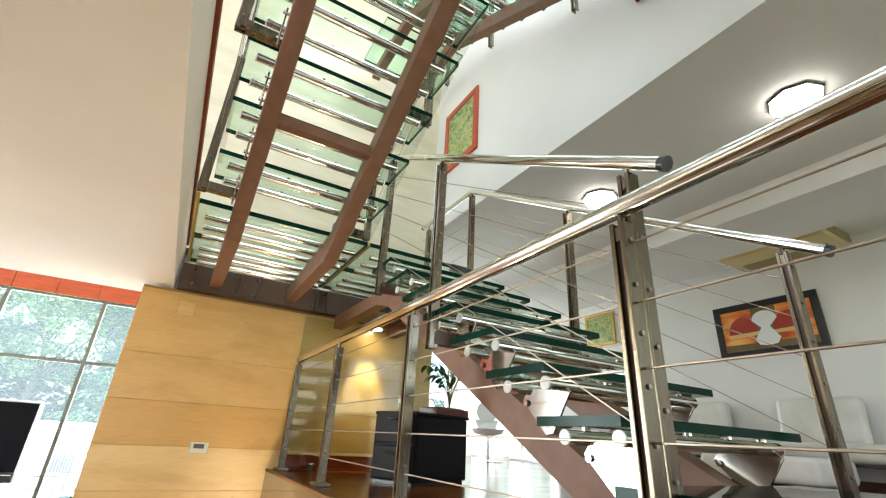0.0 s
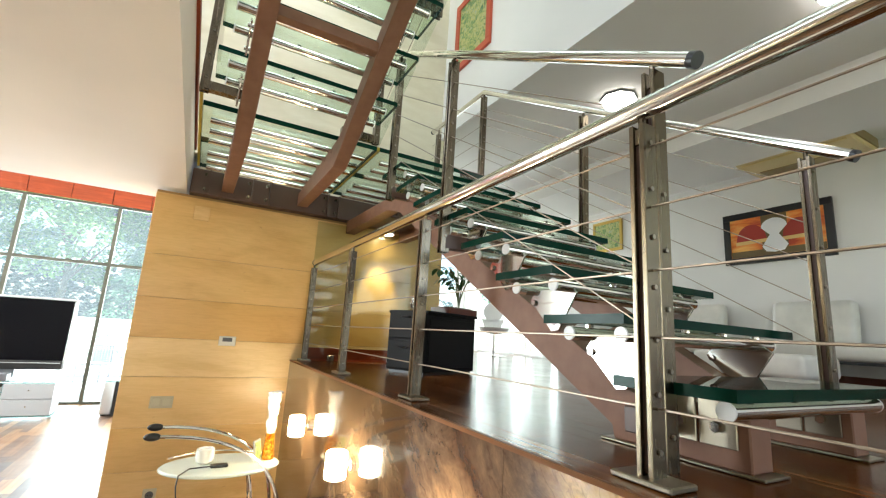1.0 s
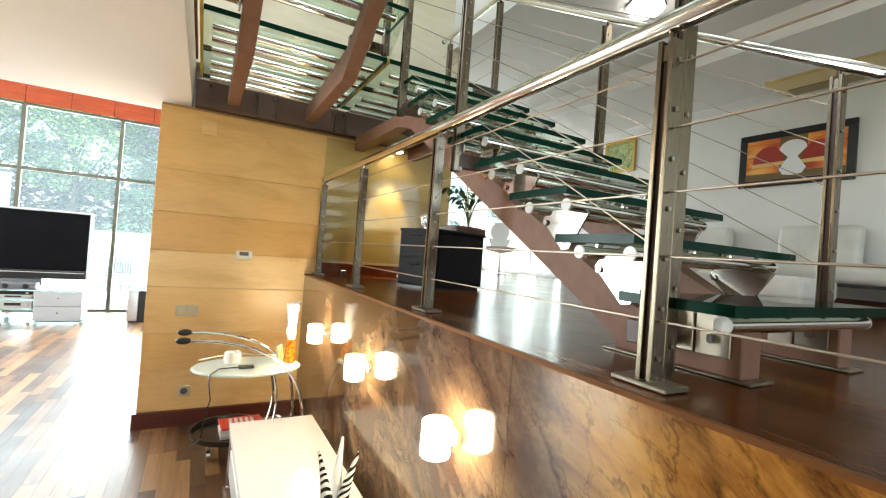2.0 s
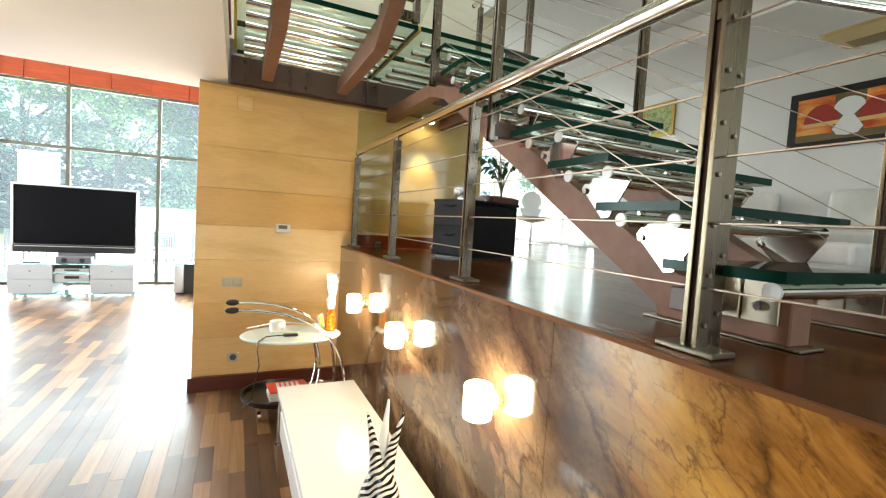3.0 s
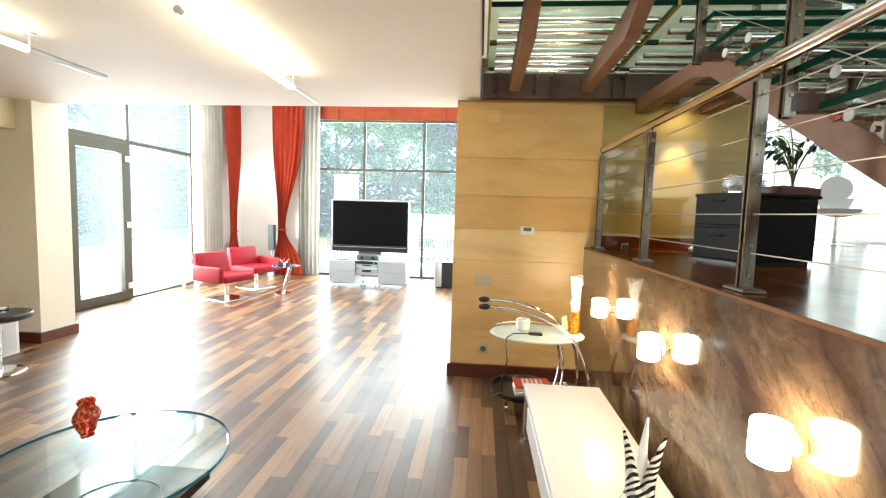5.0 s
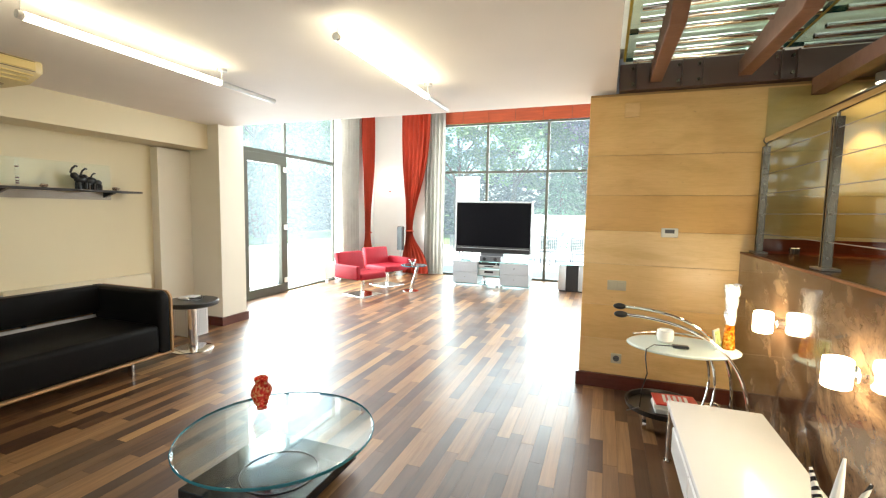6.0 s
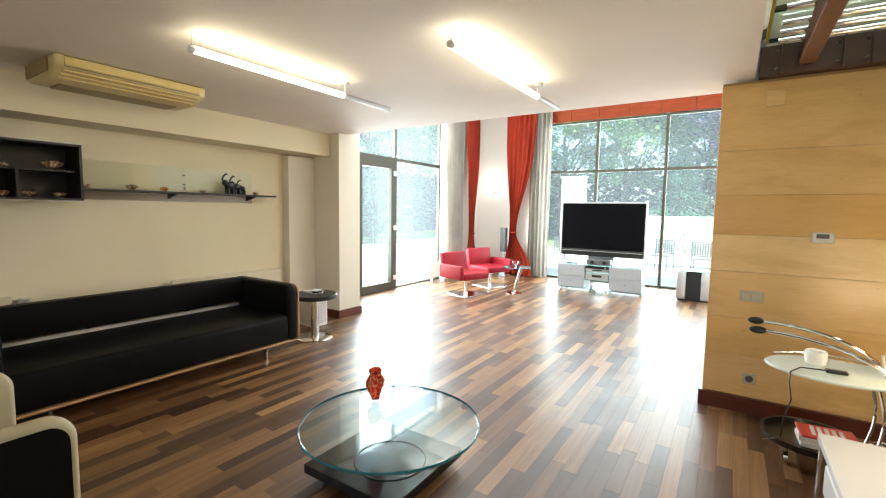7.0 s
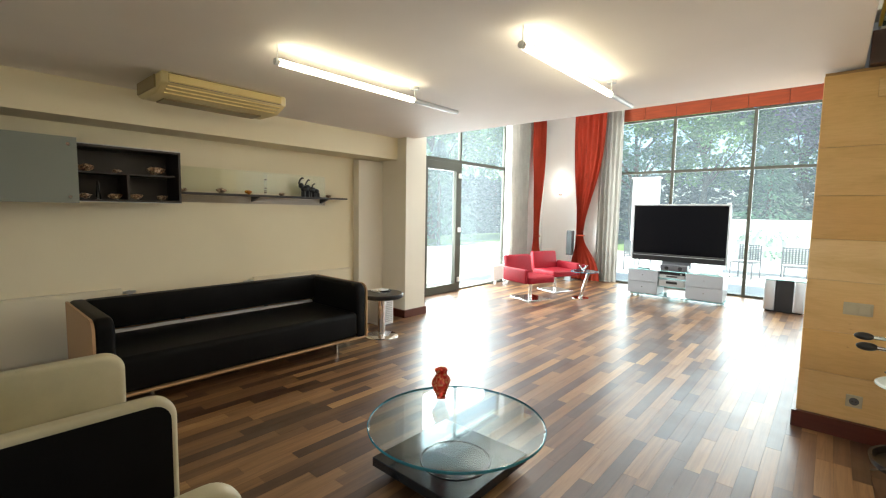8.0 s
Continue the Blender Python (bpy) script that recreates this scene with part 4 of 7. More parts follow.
def sofa():
    """Long black sofa: plywood shell, padded seat, back and arms, steel feet."""
    s = thing("sofa", "long black leather sofa with a thin plywood shell", "sofa")
    x0, x1, y0, y1 = -4.05, -3.07, 1.55, 3.96
    bm = bmesh.new()
    box(bm, x0, x0 + 0.02, y0 + 0.05, y1 - 0.05, 0.13, 0.72, 0.006)
    box(bm, x0, x1, y0 + 0.02, y1 - 0.02, 0.125, 0.145, 0.006)
    for y in (y0, y1 - 0.018):
        end = [(x0 + 0.02, 0.13), (x1, 0.13)] + [(x1 - 0.09 + 0.09 * math.cos(k * math.pi / 12), 0.632 + 0.09 * math.sin(k * math.pi / 12)) for k in range(7)] + [(x0 + 0.02, 0.722)]
        prism(bm, end, "y", y, y + 0.018)
    part("shell", bm, M_PLY, s, "pale plywood shell edge")
    part("seat", B(x0 + 0.10, x1 - 0.005, y0 + 0.12, y1 - 0.12, 0.148, 0.42, bevel=0.05, seg=4), M_BLEATHER, s)
    back = B(x0 + 0.022, x0 + 0.16, y0 + 0.12, y1 - 0.12, 0.462, 0.73, bevel=0.03, seg=4)
    part("backrest", back, M_BLEATHER, s)
    for y in (y0 + 0.019, y1 - 0.139):
        bm = bmesh.new()
        rounded_slab(bm, x0 + 0.03, x1 - 0.002, 0.148, 0.728, 0.09, y, y + 0.12, 0.035)
        for v in bm.verts:
            v.co.x, v.co.y = v.co.y, v.co.x
        part("arm", bm, M_BLEATHER, s)
    # added strip, tilted to mirror the ceiling so the gap reads as a bright slit
    bar = bmesh.new()
    prism(bar, [(x0 + 0.145, 0.4205), (x0 + 0.15, 0.4205), (x0 + 0.128, 0.447), (x0 + 0.123, 0.447)], "y", y0 + 0.16, y1 - 0.16)
    part("gap_strip", bar, M_SILVER, s, "tilted silver strip brightening the gap between seat and backrest")
    for y in (y0 + 0.86, y0 + 1.7):
        part("back_strut", B(x0 + 0.06, x0 + 0.10, y - 0.012, y + 0.012, 0.41, 0.50), M_BLACK, s)
    for x in (x1 - 0.08, x0 + 0.14):
        for y in (y0 + 0.36, y1 - 0.36):
            bm = bmesh.new()
            box(bm, x - 0.03, x + 0.03, y - 0.012, y + 0.012, 0.0, 0.125, 0.004)
            box(bm, x - 0.04, x + 0.04, y - 0.03, y + 0.03, 0.116, 0.126, 0.002)
            part("foot", bm, M_CHROME, s)


def side_table():
    s = thing("side_table", "round black side table on a chrome column beside the sofa", "side table")
    c = (-3.31, 4.37)
    bm = bmesh.new()
    lathe(bm, [(0.20, 0), (0.20, 0.012), (0.19, 0.018), (0.03, 0.022)], (*c, 0), 40)
    part("base", bm, M_CHROME, s)
    part("column", T((*c, 0.02), (*c, 0.49), 0.045, 24), M_CHROME, s)
    bm = bmesh.new()
    lathe(bm, [(0.25, 0), (0.26, 0.008), (0.26, 0.042), (0.25, 0.05)], (*c, 0.485), 44)
    part("tabletop", bm, M_BLACK, s)
    a = thing("ashtray", "clear cut-glass ashtray on the round side table", "ashtray")
    bm = bmesh.new()
    lathe(bm, [(0.06, 0), (0.085, 0.035), (0.08, 0.035), (0.05, 0.012)], (c[0] + 0.02, c[1] + 0.03, 0.536), 8)
    part("bowl", bm, M_CLEAR, a)
    b = thing("paper_box", "thin white box lying on the side table", "box")
    part("body", B(c[0] - 0.16, c[0] - 0.02, c[1] - 0.03, c[1] + 0.14, 0.536, 0.556, bevel=0.003), M_WHITE, b)
    h = thing("perforated_bin", "white perforated metal bin standing by the pier", "bin")
    bm = bmesh.new()
    box(bm, -4.06, -3.68, 4.66, 4.90, 0.0, 0.36, 0.006)
    part("body", bm, M_WHITE, h)
    holes = bmesh.new()
    for i in range(9):
        for k in range(12):
            box(holes, -3.6795, -3.678, 4.68 + 0.022 * i, 4.69 + 0.022 * i, 0.04 + 0.025 * k, 0.05 + 0.025 * k)
            box(holes, -4.04 + 0.039 * i, -4.025 + 0.039 * i, 4.6585, 4.6595, 0.04 + 0.025 * k, 0.05 + 0.025 * k)
    tagged(part("perforation", holes, M_GREY, h), kind="stuff")


def radiator(name, y0, y1, z0, z1):
    r = thing(name, "white panel radiator on the cream wall behind the sofa", "radiator", "radiators on the sofa wall")
    bm = bmesh.new()
    box(bm, XL + 0.04, XL + 0.055, y0, y1, z0, z1, 0.004)
    box(bm, XL + 0.0551, XL + 0.058, y0 + 0.02, y1 - 0.02, z0 + 0.02, z1 - 0.02, 0.001)
    part("front_panel", bm, M_RADIATOR, r)
    part("top_grille", B(XL + 0.005, XL + 0.058, y0 + 0.003, y1 - 0.003, z1 + 0.001, z1 + 0.012, bevel=0.002), M_RADIATOR, r)
    bm = bmesh.new()
    ye = y0 - 0.05 if y0 > 2.5 else y1 + 0.05
    tube(bm, (XL + 0.03, ye - 0.06, z1 - 0.03), (XL + 0.03, ye + 0.06, z1 - 0.03), 0.012, 10)
    tube(bm, (XL + 0.03, ye, z1 - 0.03), (XL + 0.09, ye, z1 - 0.03), 0.022, 14)
    part("valve", bm, M_SILVER, r, "metal thermostat valve")


def shell_thing(name, label, cat, at, size, material):
    """A small seashell or animal figure: a lumpy body with a spire."""
    s = thing(name, label, cat, "ornaments on the wall shelf")
    bm = bmesh.new()
    bmesh.ops.create_icosphere(bm, subdivisions=2, radius=1.0)
    for v in bm.verts:
        n = noise.noise(v.co * 1.7 + Vector(at) * 3)
        v.co = Vector((v.co.x * 0.6, v.co.y * (1.0 + 0.3 * v.co.z), v.co.z * 0.55)) * (1 + 0.45 * n)
    zmin = min(v.co.z for v in bm.verts)
    for v in bm.verts:
        v.co = Vector(at) + Vector((v.co.x, v.co.y, v.co.z - zmin)) * size
    part("body", bm, material, s)
    return s


def wall_shelf():
    c = thing("wall_cabinet", "dark wooden open wall cabinet holding shells", "cabinet")
    x0, x1, y0, y1, z0, z1 = XL, -4.05, 1.66, 2.46, 1.56, 2.04
    part("back_panel", B(x0 + 0.001, x0 + 0.015, y0, y1, z0, z1), M_WENGE, c)
    part("bottom_panel", B(x0 + 0.015, x1, y0, y1, z0, z0 + 0.02, bevel=0.001), M_WENGE, c)
    part("top_panel", B(x0 + 0.015, x1, y0, y1, z1 - 0.02, z1, bevel=0.001), M_WENGE, c)
    for y in (y0, y1 - 0.02):
        part("side_panel", B(x0 + 0.015, x1, y, y + 0.02, z0 + 0.02, z1 - 0.02, bevel=0.001), M_WENGE, c)
    part("shelf", B(x0 + 0.015, x1 - 0.02, y0 + 0.02, y1 - 0.05, 1.80, 1.815), M_WENGE, c)
    part("divider", B(x0 + 0.015, x1 - 0.03, 2.03, 2.05, z0 + 0.02, 1.80), M_WENGE, c)
    for z in (z0 - 0.006, z1 + 0.001):
        part("edge_strip", B(x1 - 0.012, x1 + 0.003, y0, y1, z, z + 0.005), M_SILVER, c)
    d = thing("wall_cabinet", "wall cabinet with a frosted glass sliding door", "cabinet")
    part("body", B(x0 + 0.001, x1 - 0.02, 0.10, 1.655, z0, z1, bevel=0.003), M_WENGE, d)
    dr = part("door", B(x1 + 0.005, x1 + 0.013, 0.12, 1.68, z0 - 0.02, z1 + 0.04, bevel=0.001), M_FROST, d, "frosted glass door")
    for z in (z0 + 0.03, z1 - 0.02):
        part("knob", T((x1 + 0.013, 1.62, z), (x1 + 0.026, 1.62, z), 0.013, 16), M_CHROME, dr)
    s = thing("wall_shelf", "long thin dark wall shelf with a glass back panel", "shelf")
    part("board", B(XL + 0.001, -4.16, 2.465, 4.50, 1.655, 1.675, bevel=0.002), M_WENGE, s)
    part("glass_panel", B(XL + 0.012, XL + 0.018, 2.50, 4.30, 1.70, 1.95), M_CLEARPANE, s)
    part("glass_panel", B(XL + 0.012, XL + 0.018, 2.50, 4.30, 1.575, 1.65), M_SMOKE, s)
    for y in (3.32, 4.24):
        bm = bmesh.new()
        prism(bm, [(XL + 0.002, 1.60), (XL + 0.002, 1.654), (-4.2, 1.654)], "y", y - 0.012, y + 0.012)
        part("shelf_bracket", bm, M_BLACK, s)
    for y, size, m in ((2.55, 0.035, M_SHELL), (2.92, 0.05, M_SHELL), (3.22, 0.04, M_AMBER), (3.62, 0.035, M_SHELL), (4.28, 0.035, M_SHELL)):
        shell_thing("seashell", "small tan seashell lying on the wall shelf", "seashell", (-4.27, y, 1.676), size, m)
    for y, z, size in ((1.75, 1.816, 0.06), (1.98, 1.816, 0.035), (2.28, 1.816, 0.07), (1.74, 1.581, 0.045), (1.96, 1.581, 0.05), (2.12, 1.581, 0.05), (2.33, 1.581, 0.045)):
        shell_thing("seashell", "brown and white seashell inside the dark cabinet", "seashell", (-4.18, y, z), size, M_SHELL)
    g = thing("obelisk", "slim pale glass obelisk inside the dark cabinet", "ornament")
    bm = bmesh.new()
    tube(bm, (-4.2, 1.84, 1.581), (-4.2, 1.84, 1.74), 0.02, 4, 0.008)
    part("body", bm, M_CLEAR, g)
    t = thing("galileo_thermometer", "slender glass tube thermometer standing on the shelf", "thermometer")
    part("tube", T((-4.27, 3.42, 1.676), (-4.27, 3.42, 1.93), 0.014, 14), M_CLEAR, t)
    for z in (1.70, 1.72, 1.75, 1.85):
        part("float", T((-4.27, 3.42, z), (-4.27, 3.42, z + 0.012), 0.010, 10), M_SKIRT, t)
    e = thing("elephant_figures", "black carved group of elephants with raised trunks on the shelf", "sculpture")
    bm = bmesh.new()
    for dy, k in ((0.0, 1.16), (0.085, 1.06), (0.16, 0.85)):
        b = Vector((-4.26, 3.93 + dy, 1.676))
        for lx, ly in ((-0.02, -0.02), (0.02, -0.02), (-0.02, 0.03), (0.02, 0.03)):
            tube(bm, b + Vector((lx, ly, 0)) * k, b + Vector((lx, ly, 0.06)) * k, 0.013 * k, 8)
        bmesh.ops.create_icosphere(bm, subdivisions=2, radius=0.045 * k, matrix=Matrix.Translation(b + Vector((0, 0, 0.085)) * k) @ Matrix.Diagonal((0.8, 1.1, 0.9, 1)))
        bmesh.ops.create_icosphere(bm, subdivisions=2, radius=0.03 * k, matrix=Matrix.Translation(b + Vector((0, -0.045, 0.115)) * k))
        sweep(bm, [b + Vector(p) * k for p in ((0, -0.06, 0.115), (0, -0.075, 0.14), (0, -0.06, 0.175), (0, -0.035, 0.20), (0, -0.02, 0.195))], 0.009 * k, 8)
    part("body", bm, M_BLACK, e)


def air_conditioner(name, label, x_back, x_front, y0, y1, zt):
    """Ceiling-hung unit with a sloping front and a long louvre."""
    a = thing(name, label, "air conditioner", "ceiling air conditioners")
    s = 1 if x_front > x_back else -1
    bm = bmesh.new()
    prism(bm, [(x_back, zt), (x_back, zt - 0.12), (x_back + s * 0.09, zt - 0.145), (x_front - s * 0.15, zt - 0.145), (x_front, zt - 0.085), (x_front, zt)], "y", y0, y1, 0.012)
    part("body", bm, M_OFFWHITE, a)
    xs = sorted((x_front - s * 0.001, x_front + s * 0.010))
    part("flap", B(*xs, y0 + 0.05, y1 - 0.05, zt - 0.074, zt - 0.014, bevel=0.004), M_FLAP, a, "yellowed plastic front flap")
    for fz in (-0.010, -0.079):
        part("air_slit", B(*sorted((x_front - s * 0.001, x_front + s * 0.003)), y0 + 0.05, y1 - 0.05, zt + fz - 0.002, zt + fz + 0.002), M_DBROWN, a)
    for k in (0.25, 0.55, 0.85):
        cx, cz = x_front - s * 0.15 * k, zt - 0.085 - 0.06 * k
        part("louvre", B(*sorted((cx - s * 0.012, cx + s * 0.012)), y0 + 0.05, y1 - 0.05, cz - 0.006, cz + 0.006, bevel=0.002), M_FLAP, a)
    part("intake_grille", B(*sorted((x_back + s * 0.11, x_back + s * 0.30)), y0 + 0.1, y1 - 0.1, zt - 0.155, zt - 0.143, bevel=0.002), M_CREAMSHADE, a)
    part("end_cap", B(min(x_back + s * 0.02, x_front - s * 0.12), max(x_back + s * 0.02, x_front - s * 0.12), y0 - 0.012, y0 + 0.002, zt - 0.105, zt - 0.01, bevel=0.004), M_CREAMSHADE, a)
    part("end_cap", B(min(x_back + s * 0.02, x_front - s * 0.12), max(x_back + s * 0.02, x_front - s * 0.12), y1 - 0.002, y1 + 0.012, zt - 0.105, zt - 0.01, bevel=0.004), M_CREAMSHADE, a)
    part("display", B(min(x_front - s * 0.001, x_front + s * 0.004), max(x_front - s * 0.001, x_front + s * 0.004), y1 - 0.11, y1 - 0.05, zt - 0.058, zt - 0.045), M_BLACK, a)


def tube_lamp(x, y0, y1, y2):
    l = thing("tube_lamp", "lit slim fluorescent tube lamp hanging close below the ceiling", "ceiling lamp", "tube lamps on the ceiling")
    z = ZC - 0.105
    part("tube", T((x, y0 + 0.02, z), (x, y1, z), 0.021, 16), M_TUBE, l, "glowing tube")
    part("end_cap", T((x, y0 - 0.008, z), (x, y0 + 0.019, z), 0.0205, 16), M_WHITE, l)
    for y in (y0 + 0.01, y1 + 0.02):
        bm = bmesh.new()
        if y < y1:
            tube(bm, (x, y, z + 0.018), (x, y, ZC + 0.001), 0.003, 8)
            part("hanger", bm, M_WHITE, l)
            continue
        tube(bm, (x, y, z), (x, y, ZC + 0.001), 0.007, 10)
        tube(bm, (x, y, ZC - 0.02), (x, y, ZC + 0.001), 0.035, 18)
        part("hanger", bm, M_SILVER, l)
    part("ballast_arm", T((x, y1, z), (x, y2, z), 0.019, 14), M_SILVER, l, "brushed metal ballast housing")


def coffee_table():
    t = thing("coffee_table", "round glass coffee table on a square black base", "coffee table")
    c = (-0.83, 2.79)
    bm = bmesh.new()
    lathe(bm, [(0.49, 0), (0.50, 0.003), (0.50, 0.012), (0.49, 0.015)], (*c, 0.318), 72)
    for f in bm.faces:
        f.normal_update()
    top = part("glass_top", bm, M_TABLEGLASS, t, "clear round glass top")
    faceted(top)
    bm = bmesh.new()
    n = 72
    ring = [[bm.verts.new((c[0] + r * math.cos(2 * math.pi * k / n), c[1] + r * math.sin(2 * math.pi * k / n), z)) for k in range(n)] for r, z in ((0.5015, 0.3175), (0.5045, 0.3215), (0.5045, 0.3295), (0.5015, 0.3335))]
    for a, b in zip(ring, ring[1:]):
        for k in range(n):
            bm.faces.new((a[k], a[(k + 1) % n], b[(k + 1) % n], b[k]))
    part("glass_rim", bm, M_GEDGE2, top, "blue-green polished glass rim")
    part("base", B(-1.20, -0.56, 2.48, 3.13, 0.045, 0.10, bevel=0.004), M_BLACKLAC, t)
    part("plinth", B(-1.12, -0.64, 2.56, 3.05, 0.0, 0.045), M_BLACK, t)
    bm = bmesh.new()
    tube(bm, (*c, 0.101), (*c, 0.317), 0.20, 48, caps=False)
    part("column", bm, M_COLUMNGLASS, t, "clear glass cylinder")
    bm = bmesh.new()
    sweep(bm, [(c[0] + 0.201 * math.cos(2 * math.pi * k / 48), c[1] + 0.201 * math.sin(2 * math.pi * k / 48), 0.1035) for k in range(49)], 0.003, 6)
    part("column_ring", bm, M_BLACK, t)
    v = thing("red_vase", "small red and amber blown-glass vase on the glass table", "vase")
    bm = bmesh.new()
    prof = [(0.026, 0.0), (0.030, 0.006), (0.026, 0.014), (0.038, 0.04), (0.056, 0.085), (0.057, 0.112), (0.046, 0.142), (0.032, 0.164), (0.042, 0.19), (0.037, 0.188), (0.026, 0.16)]
    lathe(bm, prof, (-1.10, 2.96, 0.3335), 26)
    for w in bm.verts:
        a = math.atan2(w.co.y - 2.96, w.co.x + 1.10)
        k = 1 + 0.14 * math.sin(3 * a + 40 * (w.co.z - 0.33))
        w.co.x, w.co.y = -1.10 + (w.co.x + 1.10) * k, 2.96 + (w.co.y - 2.96) * k
    part("body", bm, M_REDGLASS, v)


def armchair(m, label):
    """Tub armchair: cream shell sides and back with dark outer panels, cream seat. Built facing +y, front at y = 0."""
    a = thing("armchair", label, "armchair", "cream and black armchairs")
    w, d, h, t = 0.92, 0.80, 0.70, 0.085
    for x in (0.0, w - t):
        bm = bmesh.new()
        rounded_slab(bm, -d, 0.0, 0.03, h, 0.10, x, x + t, 0.03)
        side = part("arm", bm, M_CLEATHER, a)
        xo = x - 0.004 if x == 0 else x + t - 0.004
        bm = bmesh.new()
        r = 0.075
        pts = [(-d + 0.03, 0.06), (-0.03, 0.06)]
        pts += [(-0.03 - r + r * math.cos(k * math.pi / 12), h - 0.03 - r + r * math.sin(k * math.pi / 12)) for k in range(7)]
        pts.append((-d + 0.03, h - 0.03))
        prism(bm, pts, "x", xo, xo + 0.008)
        part("outer_panel", bm, M_BLEATHER, side, "black leather outer panel")
    part("backrest", B(t - 0.02, w - t + 0.02, -d, -d + 0.14, 0.05, 0.72, bevel=0.05, seg=4), M_CLEATHER, a)
    part("seat", B(t, w - t, -d + 0.12, -0.02, 0.12, 0.42, bevel=0.05, seg=4), M_CLEATHER, a)
    part("plinth", B(0.06, w - 0.06, -d + 0.06, -0.06, 0.0, 0.13), M_BLACK, a)
    a.matrix_world = m
    return a


def red_chair(at, turn, side=-1):
    """Red lounge chair: padded seat, low back, one slab arm, chrome pedestal on a square plate."""
    a = thing("lounge_chair", "red leather lounge chair on a chrome pedestal base", "lounge chair", "red lounge chairs")
    part("seat", B(-0.36, 0.36, -0.33, 0.33, 0.34, 0.47, bevel=0.035, seg=3), M_RED, a)
    bm = bmesh.new()
    vs = box(bm, -0.40, -0.28, -0.33, 0.33, 0.40, 0.83, 0.03, 3)
    for v in bm.verts:
        v.co.x -= max(0.0, v.co.z - 0.47) * 0.22
    part("backrest", bm, M_RED, a)
    part("arm", B(-0.34, 0.34, *sorted((side * 0.42, side * 0.325)), 0.35, 0.62, bevel=0.03, seg=3), M_RED, a)
    part("pedestal", T((0.02, 0, 0.018), (0.02, 0, 0.345), 0.032, 18), M_CHROME, a)
    part("base_plate", B(-0.27, 0.31, -0.27, 0.27, 0.0, 0.016, bevel=0.004), M_CHROME, a)
    a.matrix_world = pose(*at, 0, 0, turn) @ Matrix.Scale(0.9, 4)


def glass_side_table():
    t = thing("glass_side_table", "small round glass side table on a slanted steel leg", "side table")
    bm = bmesh.new()
    lathe(bm, [(0.15, 0), (0.15, 0.01), (0.03, 0.016)], (-2.63, 8.5, 0), 32)
    part("base", bm, M_CHROME, t)
    part("leg", T((-2.63, 8.5, 0.012), (-2.50, 8.52, 0.49), 0.028, 16), M_CHROME, t)
    bm = bmesh.new()
    lathe(bm, [(0.235, 0), (0.24, 0.004), (0.24, 0.01), (0.235, 0.013)], (-2.57, 8.5, 0.488), 40)
    faceted(part("glass_top", bm, M_TABLEGLASS, t))
    bm = bmesh.new()
    for r0, r1 in ((0.2405, 0.2435),):
        lathe(bm, [(r0, 0.0), (r1, 0.003), (r1, 0.010), (r0, 0.013)], (-2.57, 8.5, 0.488), 40)
    bmesh.ops.delete(bm, geom=[f for f in bm.faces if len(f.verts) > 4], context="FACES_ONLY")
    part("glass_rim", bm, M_GEDGE2, t)
    b = thing("bowl", "small clear glass bowl with red fruit on the side table", "bowl")
    bm = bmesh.new()
    lathe(bm, [(0.03, 0), (0.012, 0.012), (0.012, 0.03), (0.05, 0.05), (0.085, 0.10), (0.08, 0.10), (0.045, 0.055)], (-2.60, 8.5, 0.502), 24)
    part("dish", bm, M_CLEAR, b)
    bm = bmesh.new()
    bmesh.ops.create_icosphere(bm, subdivisions=2, radius=0.032, matrix=Matrix.Translation((-2.60, 8.5, 0.59)))
    part("fruit", bm, M_RED, b)


